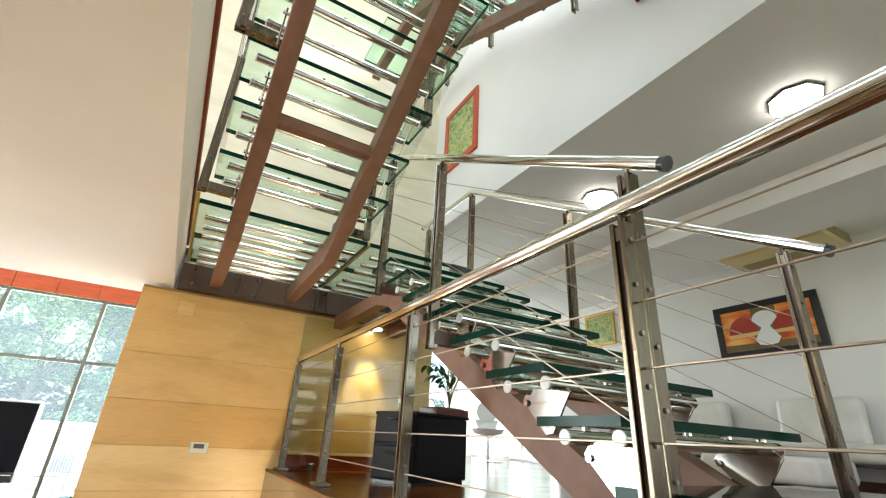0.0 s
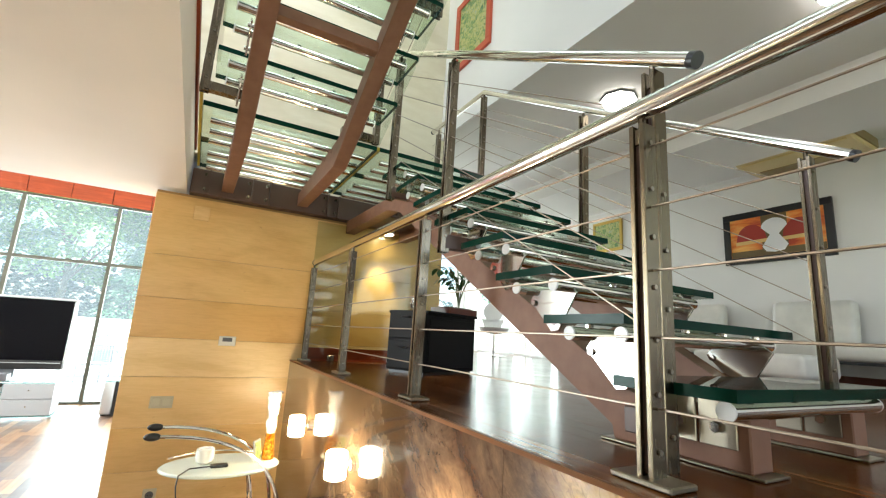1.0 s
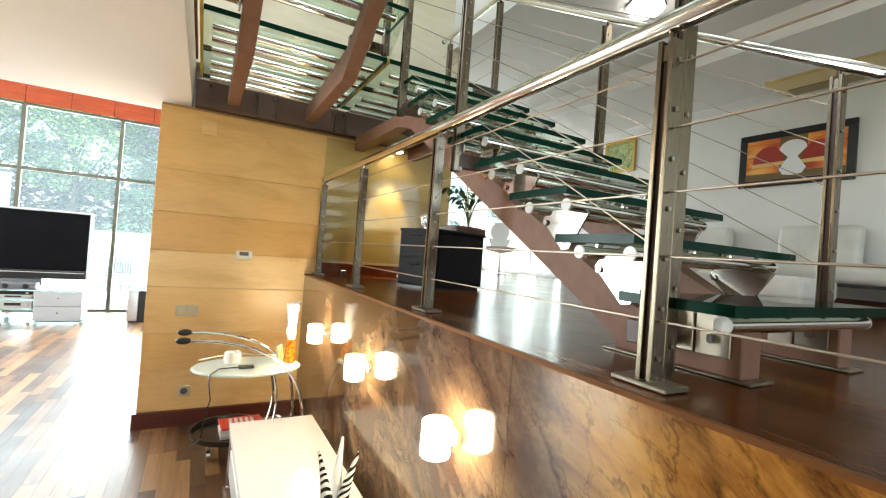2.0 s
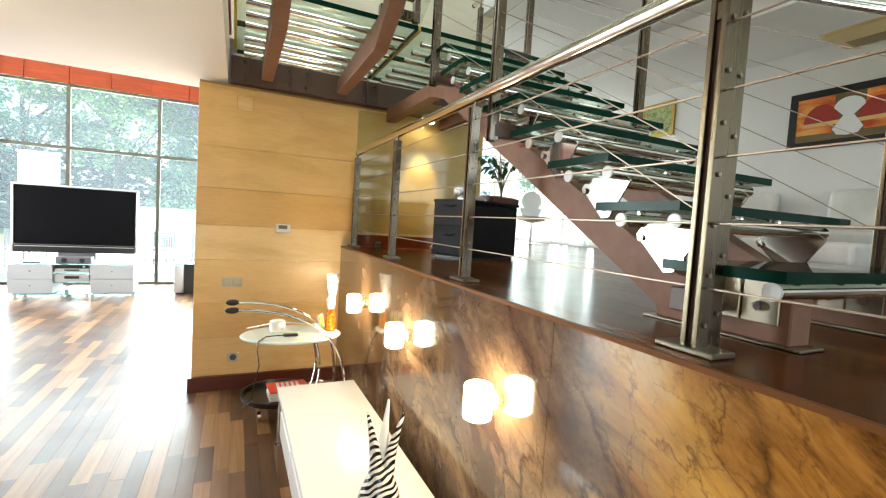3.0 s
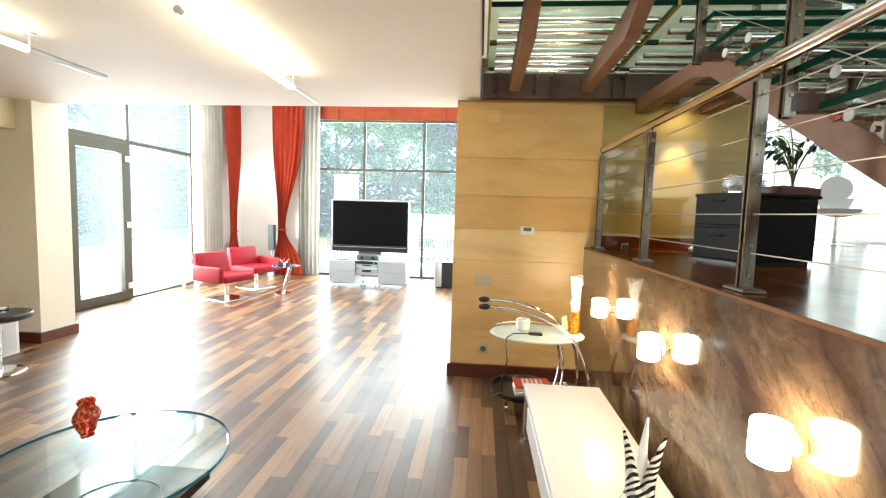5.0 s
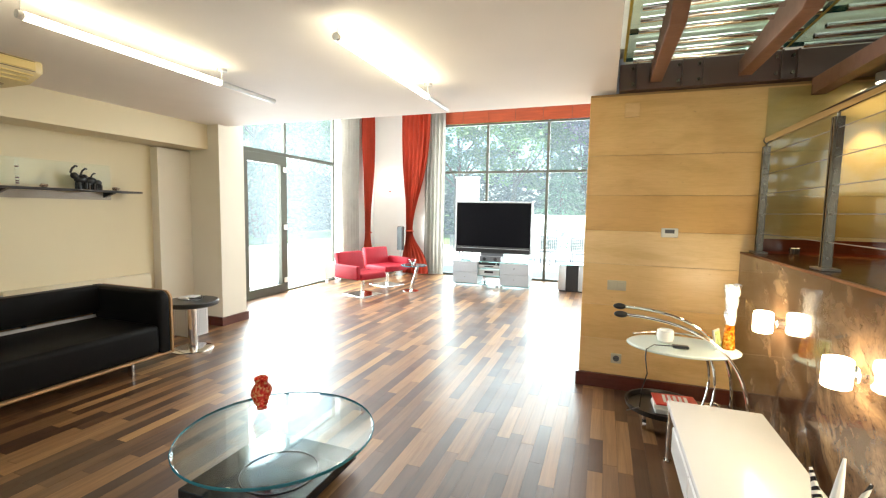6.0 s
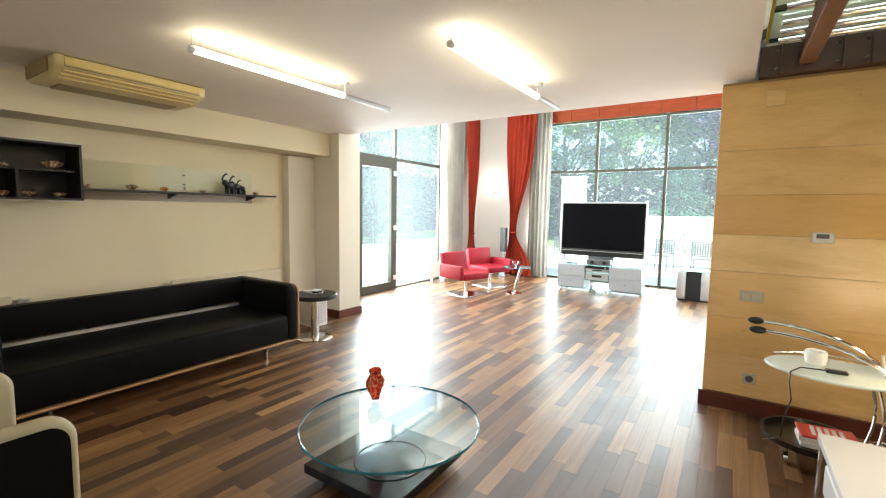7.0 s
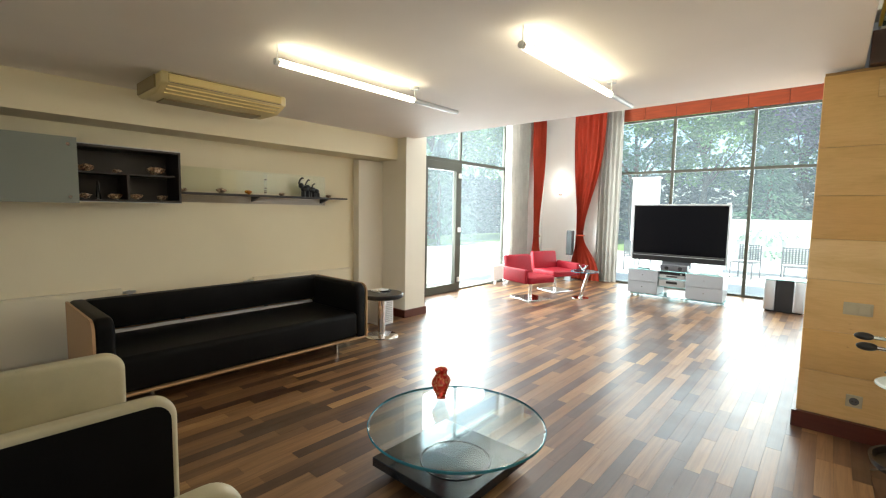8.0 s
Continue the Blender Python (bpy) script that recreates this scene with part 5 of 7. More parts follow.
def television():
    t = thing("television", "large switched-off flat television with a silver frame", "television")
    x0, x1, z0, z1, y = -2.18, -0.58, 0.68, 1.73, 9.72
    part("body", B(x0 + 0.02, x1 - 0.02, y + 0.05, y + 0.30, z0 + 0.05, z1 - 0.05, bevel=0.05), M_BLACK, t)
    bm = bmesh.new()
    box(bm, x0, x1, y, y + 0.06, z1 - 0.03, z1, 0.006)
    box(bm, x0, x0 + 0.03, y, y + 0.06, z0, z1 - 0.03, 0.006)
    box(bm, x1 - 0.03, x1, y, y + 0.06, z0, z1 - 0.03, 0.006)
    part("frame", bm, M_SILVER, t)
    part("screen", B(x0 + 0.03, x1 - 0.03, y + 0.02, y + 0.045, z0 + 0.13, z1 - 0.03), M_SCREEN, t, "black glass screen")
    part("speaker_bar", B(x0 + 0.03, x1 - 0.03, y - 0.004, y + 0.05, z0, z0 + 0.125, bevel=0.008), M_BLACK, t)
    part("speaker_strip", B(x0 + 0.05, x1 - 0.05, y - 0.010, y - 0.002, z0 + 0.09, z0 + 0.10, bevel=0.002), M_SILVER, t)
    part("stand", B(-1.62, -1.14, y + 0.02, y + 0.26, 0.565, z0 + 0.06, bevel=0.01), M_GREY, t)
    s = thing("tv_stand", "pale grey drawer television stand with glass shelves", "tv stand")
    ys, ye = 9.45, 9.93
    for xa, xb in ((-2.12, -1.60), (-1.14, -0.58)):
        part("cabinet", B(xa + 0.005, xb - 0.005, ys + 0.02, ye, 0.075, 0.515, bevel=0.004), M_GREYLAC, s)
        for z in (0.08, 0.30):
            d = part("drawer", B(xa, xb, ys, ys + 0.018, z, z + 0.212, bevel=0.004), M_GREYLAC, s)
            part("knob", T(((xa + xb) / 2, ys, z + 0.12), ((xa + xb) / 2, ys - 0.012, z + 0.12), 0.008, 12), M_CHROME, d)
    for z in (0.055, 0.235, 0.385, 0.52):
        w = (-2.15, -0.55) if z in (0.52, 0.055) else (-1.598, -1.142)
        part("glass_shelf", B(*w, ys + 0.01, ye, z, z + 0.012), M_SHELFGLASS, s, "greenish glass shelf")
    for x in (-2.05, -1.5, -1.2, -0.65):
        for y in (ys + 0.06, ye - 0.06):
            bm = bmesh.new()
            tube(bm, (x, y, 0.0), (x, y, 0.055), 0.022, 14)
            part("foot", bm, M_CHROME, s)
    for z, h, m, nm, lb in ((0.248, 0.12, M_SILVER, "amplifier", "silver audio amplifier on the lower glass shelf"), (0.398, 0.06, M_SILVER, "disc_player", "silver disc player on the middle glass shelf"), (0.462, 0.05, M_BLACK, "receiver", "slim black receiver stacked on the disc player")):
        d = thing(nm, lb, "audio device")
        part("body", B(-1.58, -1.16, ys + 0.02, ye - 0.04, z, z + h, bevel=0.004), m, d)
        part("display", B(-1.46, -1.28, ys + 0.014, ys + 0.021, z + h * 0.45, z + h * 0.8), M_BLACK, d)
        part("knob", T((-1.22, ys + 0.02, z + h / 2), (-1.22, ys, z + h / 2), min(0.02, h * 0.3), 16), M_SILVER, d)
    c = thing("centre_speaker", "grey centre loudspeaker on the television stand", "loudspeaker")
    part("body", B(-1.57, -1.13, ys + 0.0, ys + 0.18, 0.533, 0.64, bevel=0.01), M_GREY, c)
    for x in (-1.46, -1.24):
        part("cone", T((x, ys, 0.586), (x, ys - 0.006, 0.586), 0.035, 20), M_BLACK, c)
    p = thing("paper_stack", "loose white papers on the television stand", "papers")
    part("sheets", B(-0.95, -0.65, ys + 0.03, ys + 0.25, 0.533, 0.565, bevel=0.002), M_WHITE, p)
    r = thing("remote_control", "black remote control on the television stand", "remote control")
    part("body", B(-1.98, -1.76, ys + 0.06, ys + 0.11, 0.533, 0.552, bevel=0.005), M_BLACK, r)


def speakers():
    s = thing("subwoofer", "white and black floor loudspeaker with a glass top", "loudspeaker")
    for x in (-0.05, 0.33):
        bm = bmesh.new()
        box(bm, x, x + 0.15, 9.72, 10.02, 0.02, 0.52, 0.025, 3)
        part("side_panel", bm, M_SILVER, s)
    part("body", B(0.10, 0.33, 9.735, 10.0, 0.02, 0.52, bevel=0.004), M_BLACK, s)
    part("glass_top", B(-0.06, 0.49, 9.70, 10.04, 0.523, 0.535), M_SHELFGLASS, s)
    part("plinth", B(-0.02, 0.45, 9.75, 10.0, 0.0, 0.02), M_BLACK, s)
    t = thing("tower_speaker", "slim grey tower loudspeaker in the corner", "loudspeaker")
    part("body", B(-3.84, -3.70, 10.36, 10.48, 0.58, 1.14, bevel=0.012), M_GREY, t)
    part("grille", B(-3.83, -3.71, 10.352, 10.362, 0.60, 1.12, bevel=0.002), M_BLACK, t)
    part("pole", T((-3.77, 10.43, 0.02), (-3.77, 10.43, 0.585), 0.02, 12), M_SILVER, t)
    part("base", B(-3.87, -3.67, 10.32, 10.54, 0.0, 0.02, bevel=0.005), M_SILVER, t)
    part("control_box", B(-3.84, -3.70, 10.34, 10.40, 0.02, 0.16, bevel=0.006), M_SILVER, t)


def curtain(name, label, material, axis, a0, a1, at, z0, z1, waves, depth=0.05, tie=None):
    """Hanging cloth with folds; tie: (height, centre, width) where it is gathered."""
    c = thing(name, label, "curtain", "window curtains")
    bm = bmesh.new()
    nu, nv = waves * 10, 40
    rows = []
    for j in range(nv + 1):
        z = z0 + (z1 - z0) * j / nv
        lo, hi = a0, a1
        if tie:
            tz, tc, tw = tie
            k = math.exp(-((z - tz) / (0.55 if z < tz else 1.25)) ** 2) if z > tz else math.exp(-((z - tz) / 0.5) ** 2)
            lo, hi = a0 + (tc - tw / 2 - a0) * k, a1 + (tc + tw / 2 - a1) * k
        row = []
        for i in range(nu + 1):
            u = i / nu
            a = lo + (hi - lo) * u
            d = depth * (math.sin(u * waves * 2 * math.pi) + 0.35 * math.sin(u * waves * 4.7 + z * 1.3)) * (0.7 + 0.3 * math.sin(z * 0.9 + u * 5))
            row.append(bm.verts.new((a, at + d, z) if axis == "x" else (at + d, a, z)))
        rows.append(row)
    for p, q in zip(rows, rows[1:]):
        for i in range(nu):
            bm.faces.new((p[i], p[i + 1], q[i + 1], q[i]))
    bmesh.ops.solidify(bm, geom=bm.faces[:], thickness=0.004)
    part("cloth", bm, material, c)
    if tie:
        tz, tc, tw = tie
        bm = bmesh.new()
        pts = [((tc + (tw / 2 + 0.008) * math.cos(a), at + 0.055 * math.sin(a), tz) if axis == "x" else (at + 0.055 * math.sin(a), tc + (tw / 2 + 0.008) * math.cos(a), tz)) for a in [2 * math.pi * k / 16 for k in range(17)]]
        sweep(bm, pts, 0.016, 8)
        part("tieback", bm, material, c)


def wall_lamp_far():
    l = thing("wall_lamp", "lit white half-round glass wall lamp", "wall lamp")
    bm = bmesh.new()
    lathe(bm, [(0.05, 0), (0.085, 0.06), (0.105, 0.16), (0.11, 0.26), (0.10, 0.26), (0.07, 0.08)], (-4.25, YW - 0.22, 2.0), 24)
    part("shade", bm, M_OCT, l, "glowing white glass shade")
    part("wall_plate", B(-4.29, -4.21, YW - 0.16, YW - 0.121, 1.97, 2.07, bevel=0.006), M_CHROME, l)
    part("arm", T((-4.25, YW - 0.14, 2.0), (-4.25, YW - 0.22, 2.0), 0.012, 10), M_CHROME, l)


def terrace_radiator():
    r = thing("low_radiator", "low white panel radiator by the terrace window", "radiator")
    part("panel", B(-4.60, -4.56, 8.52, 9.2, 0.09, 0.40, bevel=0.006), M_SWITCH, r)
    for y in (8.62, 9.1):
        part("foot", B(-4.60, -4.56, y - 0.02, y + 0.02, 0.0, 0.09), M_SWITCH, r)


def marble_sconce(y):
    s = thing("wall_lamp", "lit opal glass cylinder wall lamp on the brown marble", "wall lamp", "wall lamps on the marble")
    x, z = 1.685, 0.885
    bm = bmesh.new()
    lathe(bm, [(0.040, -0.063), (0.049, -0.058), (0.051, -0.048), (0.051, 0.048), (0.049, 0.058), (0.040, 0.063)], (x, y, z), 36)
    part("shade", bm, M_SHADE, s, "glowing opal glass cylinder")
    part("arm", T((x + 0.049, y, z), (XM - 0.02, y, z), 0.009, 12), M_CHROME, s)
    part("wall_plate", T((XM - 0.022, y, z), (XM - 0.001, y, z), 0.035, 24), M_CHROME, s)


def bench():
    b = thing("bench", "low white lacquered bench on slim steel legs", "bench")
    x0, x1, y0, y1 = 1.17, 1.665, 1.55, 3.90
    part("top", B(x0, x1, y0, y1, 0.345, 0.385, bevel=0.006, seg=2), M_WHITE, b)
    for ya, yb in ((1.6, 2.36), (2.38, 3.12), (3.13, 3.62)):
        d = part("drawer", B(x0 - 0.005, x0 + 0.40, ya, yb, 0.20, 0.343, bevel=0.005), M_WHITE, b)
    for x in (x0 + 0.02, x1 - 0.04):
        for y in (y0 + 0.03, y1 - 0.02):
            bm = bmesh.new()
            tube(bm, (x, y, 0.0), (x, y, 0.345), 0.013, 12)
            tube(bm, (x, y, 0.0), (x, y, 0.012), 0.024, 14)
            part("leg", bm, M_CHROME, b)
    v = thing("zebra_vase", "black and white striped glass vase with two tall horns", "vase")
    c = Vector((1.40, 2.44, 0.386))
    bm = bmesh.new()
    lathe(bm, [(0.035, 0), (0.05, 0.01), (0.075, 0.05), (0.08, 0.09), (0.066, 0.14), (0.045, 0.19), (0.034, 0.225)], c, 32)
    part("body", bm, M_ZEBRA, v)
    for s, top in ((-1, 0.43), (0.35, 0.46), (1.2, 0.41)):
        bm = bmesh.new()
        pts, rs = [], []
        for k in range(9):
            u = k / 8
            pts.append(c + Vector((s * (0.018 + 0.045 * u ** 1.4), 0.012 * (1 if s == 0.35 else -1), 0.20 + (top - 0.20) * u)))
            rs.append(0.024 * (1 - u) + 0.004)
        sweep(bm, pts, rs, 10)
        part("horn", bm, M_ZEBRA if s != 0.35 else M_WHITE, v)


def trolley():
    t = thing("serving_trolley", "curved chrome trolley table with a white glass top and black tray", "trolley")
    c = Vector((1.285, 4.24, 0.0))
    bm = bmesh.new()
    lathe(bm, [(0.97, 0.0), (1.0, 0.006), (1.0, 0.014), (0.97, 0.020)], (0, 0, 0), 48)
    for v in bm.verts:
        v.co = Vector((c.x + v.co.x * 0.345, c.y + v.co.y * 0.245, 0.625 + v.co.z))
    faceted(part("top", bm, M_MILKGLASS, t, "white frosted glass top"))
    bm = bmesh.new()
    sweep(bm, [(c.x - 0.30 + 0.55 * k / 14, c.y + 0.21 * math.sin(math.pi * (0.12 + 0.76 * k / 14)), 0.675) for k in range(15)], 0.006, 8)
    part("guard_rail", bm, M_CHROME, t)
    bm = bmesh.new()
    lathe(bm, [(0.21, 0), (0.245, 0.012), (0.255, 0.05), (0.24, 0.05), (0.225, 0.018)], (c.x - 0.075, c.y + 0.17, 0.115), 44)
    part("tray", bm, M_BLACK, t, "round black tray")
    for dy in (-0.21, 0.21):
        bm = bmesh.new()
        pts = []
        for k in range(20):
            u = k / 19
            a = math.pi * 0.5 * u
            pts.append((c.x + 0.36 - 0.73 * (1 - math.cos(a)) ** 1.5, c.y + dy * (1 - 0.35 * u), 0.08 + 0.77 * math.sin(a)))
        sweep(bm, pts, 0.0105, 10)
        arm = part("arm", bm, M_CHROME, t, "curved chrome handle arm")
        e = Vector(pts[-1])
        bm = bmesh.new()
        bmesh.ops.create_uvsphere(bm, u_segments=18, v_segments=10, radius=0.03, matrix=Matrix.Translation(e + Vector((-0.025, 0, 0))) @ Matrix.Diagonal((1.5, 0.75, 0.75, 1)))
        part("grip", bm, M_BLACK, arm, "black oval grip")
        bm = bmesh.new()
        sweep(bm, [(c.x + 0.14 + 0.05 * math.sin(u * 3.0), c.y + dy * 0.4, 0.15 + 0.475 * u) for u in [k / 10 for k in range(11)]], 0.0075, 8)
        part("leg", bm, M_CHROME, t)
    bm = bmesh.new()
    sweep(bm, [(c.x + 0.19 + 0.075 * math.cos(a), c.y + 0.12 * math.sin(a), 0.20 + 0.04 * math.sin(2 * a)) for a in [2 * math.pi * k / 20 for k in range(21)]], 0.010, 8)
    part("bottle_ring", bm, M_CHROME, t)
    for x, y in ((c.x - 0.20, c.y + 0.05), (c.x - 0.20, c.y + 0.30), (c.x + 0.10, c.y + 0.17)):
        bm = bmesh.new()
        tube(bm, (x - 0.012, y, 0.036), (x + 0.012, y, 0.036), 0.036, 18)
        tube(bm, (x, y, 0.06), (x, y, 0.118), 0.012, 10)
        part("castor", bm, M_CHROME, t)
    m = thing("magazine", "stack of red and white magazines on the black tray", "magazines")
    for k, (mt, a) in enumerate(((M_WHITE, 3), (M_SWITCH, -2), (M_MAGRED, 5))):
        bm = bmesh.new()
        box(bm, -0.14, 0.14, -0.10, 0.10, 0, 0.030 if k < 2 else 0.012, 0.002)
        bmesh.ops.transform(bm, matrix=pose(c.x + 0.0, c.y + 0.13, 0.136 + 0.031 * k, 0, 0, a), verts=bm.verts[:])
        part("issue", bm, mt, m)
    bm = bmesh.new()
    for k in range(5):
        box(bm, c.x - 0.08 + 0.035 * k, c.x - 0.06 + 0.035 * k, c.y + 0.06, c.y + 0.20, 0.2105, 0.2115)
    part("cover_print", bm, M_WHITE, m)
    cup = thing("desk_speaker", "round white cup-shaped desk speaker on the trolley", "desk speaker")
    bm = bmesh.new()
    lathe(bm, [(0.03, 0), (0.05, 0.015), (0.056, 0.045), (0.052, 0.085), (0.045, 0.09), (0.04, 0.08)], (c.x - 0.10, c.y + 0.03, 0.646), 30)
    part("body", bm, M_WHITE, cup)
    ch = thing("phone_charger", "small black charger lying on the trolley top", "charger")
    part("body", B(c.x - 0.07, c.x + 0.03, c.y - 0.10, c.y - 0.055, 0.646, 0.664, bevel=0.006), M_BLACK, ch)
    cb = thing("power_cable", "thin black cable hanging from the trolley top", "cable")
    bm = bmesh.new()
    sweep(bm, [(c.x - 0.06, c.y - 0.08, 0.655), (c.x - 0.18, c.y - 0.10, 0.655), (c.x - 0.235, c.y - 0.2, 0.648), (c.x - 0.24, c.y - 0.23, 0.60), (c.x - 0.225, c.y - 0.24, 0.50), (c.x - 0.25, c.y - 0.24, 0.40), (c.x - 0.26, c.y - 0.26, 0.28), (c.x - 0.30, c.y + 0.3, 0.01)], 0.004, 6)
    part("wire", bm, M_BLACK, cb)
    f = thing("photo_frame", "small green-edged photo frame leaning on the trolley", "photo frame")
    bm = bmesh.new()
    box(bm, -0.05, 0.05, -0.006, 0.006, 0, 0.13, 0.003)
    bmesh.ops.transform(bm, matrix=pose(c.x + 0.21, c.y - 0.01, 0.648, -10, 0, 60), verts=bm.verts[:])
    part("frame", bm, M_SILVER, f)
    bm = bmesh.new()
    box(bm, -0.04, 0.04, -0.0085, -0.0065, 0.012, 0.118)
    bmesh.ops.transform(bm, matrix=pose(c.x + 0.21, c.y - 0.01, 0.648, -10, 0, 60), verts=bm.verts[:])
    part("picture", bm, M_GREENART, f)
    b = thing("wrapped_bottle", "amber bottle with crumpled silver foil wrapping on the trolley", "bottle")
    p = (c.x + 0.275, c.y + 0.03, 0.646)
    bm = bmesh.new()
    lathe(bm, [(0.036, 0), (0.040, 0.01), (0.036, 0.06), (0.030, 0.12), (0.029, 0.16)], p, 20)
    part("body", bm, M_AMBER, b)
    bm = bmesh.new()
    lathe(bm, [(0.029 + 0.020 * (k / 13) ** 2, 0.165 + 0.265 * k / 13) for k in range(14)] + [(0.045, 0.43), (0.026, 0.28)], p, 24)
    for v in bm.verts:
        if v.co.z > p[2] + 0.17:
            n = noise.noise_vector(v.co * 38)
            v.co += n * 0.016
    part("foil", bm, M_FOIL, b)


def wall_plate(name, label, cat, x, z, w, h, kind):
    p = thing(name, label, cat)
    y = YS - 0.0015
    body = part("cover", B(x, x + w, y - 0.010, y, z, z + h, bevel=0.003), (M_SWITCH if kind == "thermostat" else M_FACEPLATE) if kind != "panel" else M_STONE, p)
    if kind == "switch":
        for k in range(2):
            part("rocker", B(x + 0.012 + k * 0.068, x + 0.070 + k * 0.068, y - 0.016, y - 0.0101, z + 0.012, z + h - 0.012, bevel=0.003), M_FACEPLATE, p)
    if kind == "socket":
        bm = bmesh.new()
        tube(bm, (x + w / 2, y - 0.0102, z + h / 2), (x + w / 2, y - 0.0122, z + h / 2), 0.026, 24)
        part("socket_well", bm, M_GREY, p)
        for dx in (-0.009, 0.009):
            part("hole", T((x + w / 2 + dx, y - 0.0123, z + h / 2), (x + w / 2 + dx, y - 0.0130, z + h / 2), 0.004, 10), M_BLACK, p)
    if kind == "thermostat":
        part("body", B(x + 0.002, x + w - 0.002, y - 0.03, y - 0.0101, z + 0.002, z + h - 0.002, bevel=0.004), M_SWITCH, p)
        part("display", B(x + 0.025, x + w - 0.03, y - 0.0315, y - 0.0302, z + 0.034, z + h - 0.010), M_GREY, p)


sofa()
side_table()
radiator("radiator", 3.30, 4.70, 0.16, 0.70)
radiator("radiator", 0.60, 2.02, 0.16, 0.72)
wall_shelf()
air_conditioner("air_conditioner", "cream ceiling-hung air conditioner in front of the beam", -3.70, -3.12, 2.04, 3.05, ZC - 0.001)
tube_lamp(-1.96, 2.33, 3.53, 4.10)
tube_lamp(-0.63, 3.04, 4.32, 4.80)
coffee_table()
armchair(pose(-2.335, 1.555, 0), "cream leather tub armchair with black outer panels beside the sofa")
armchair(pose(-0.665, 1.475, 0), "cream leather tub armchair with black outer panels near the glass table")
red_chair((-3.30, 7.85, 0), -18)
red_chair((-3.38, 8.95, 0), -22, 1)
glass_side_table()
television()
speakers()
curtain("grey_curtain", "pale grey floor-length curtain beside the terrace window", M_GREYCLOTH, "y", 9.12, 9.88, -4.58, 0.02, 4.05, 7)
curtain("red_curtain", "bright red curtain gathered by a tieback in the corner", M_REDCLOTH, "y", 9.92, 10.52, -4.52, 0.02, 4.05, 5, tie=(0.98, 10.22, 0.16))
curtain("red_curtain", "bright red curtain gathered by a tieback beside the garden window", M_REDCLOTH, "x", -3.84, -3.12, 10.60, 0.02, 4.05, 6, tie=(1.03, -3.62, 0.17))
curtain("grey_curtain", "pale grey floor-length curtain beside the garden window", M_GREYCLOTH, "x", -3.30, -2.80, 10.74, 0.02, 4.05, 5)
wall_lamp_far()
terrace_radiator()
for y in (4.08, 3.17, 2.26):
    marble_sconce(y)
bench()
trolley()
wall_plate("light_switch", "double white light switch on the stone wall", "light switch", 0.805, 0.865, 0.150, 0.085, "switch")
wall_plate("wall_socket", "white wall socket low on the stone wall", "wall socket", 0.862, 0.225, 0.085, 0.085, "socket")
wall_plate("thermostat", "white wall thermostat with a grey display", "thermostat", 1.20, 1.335, 0.125, 0.075, "thermostat")
wall_plate("access_panel", "small square stone access panel high on the wall", "access panel", 0.875, 2.32, 0.115, 0.115, "panel")

# ---- platform room ----


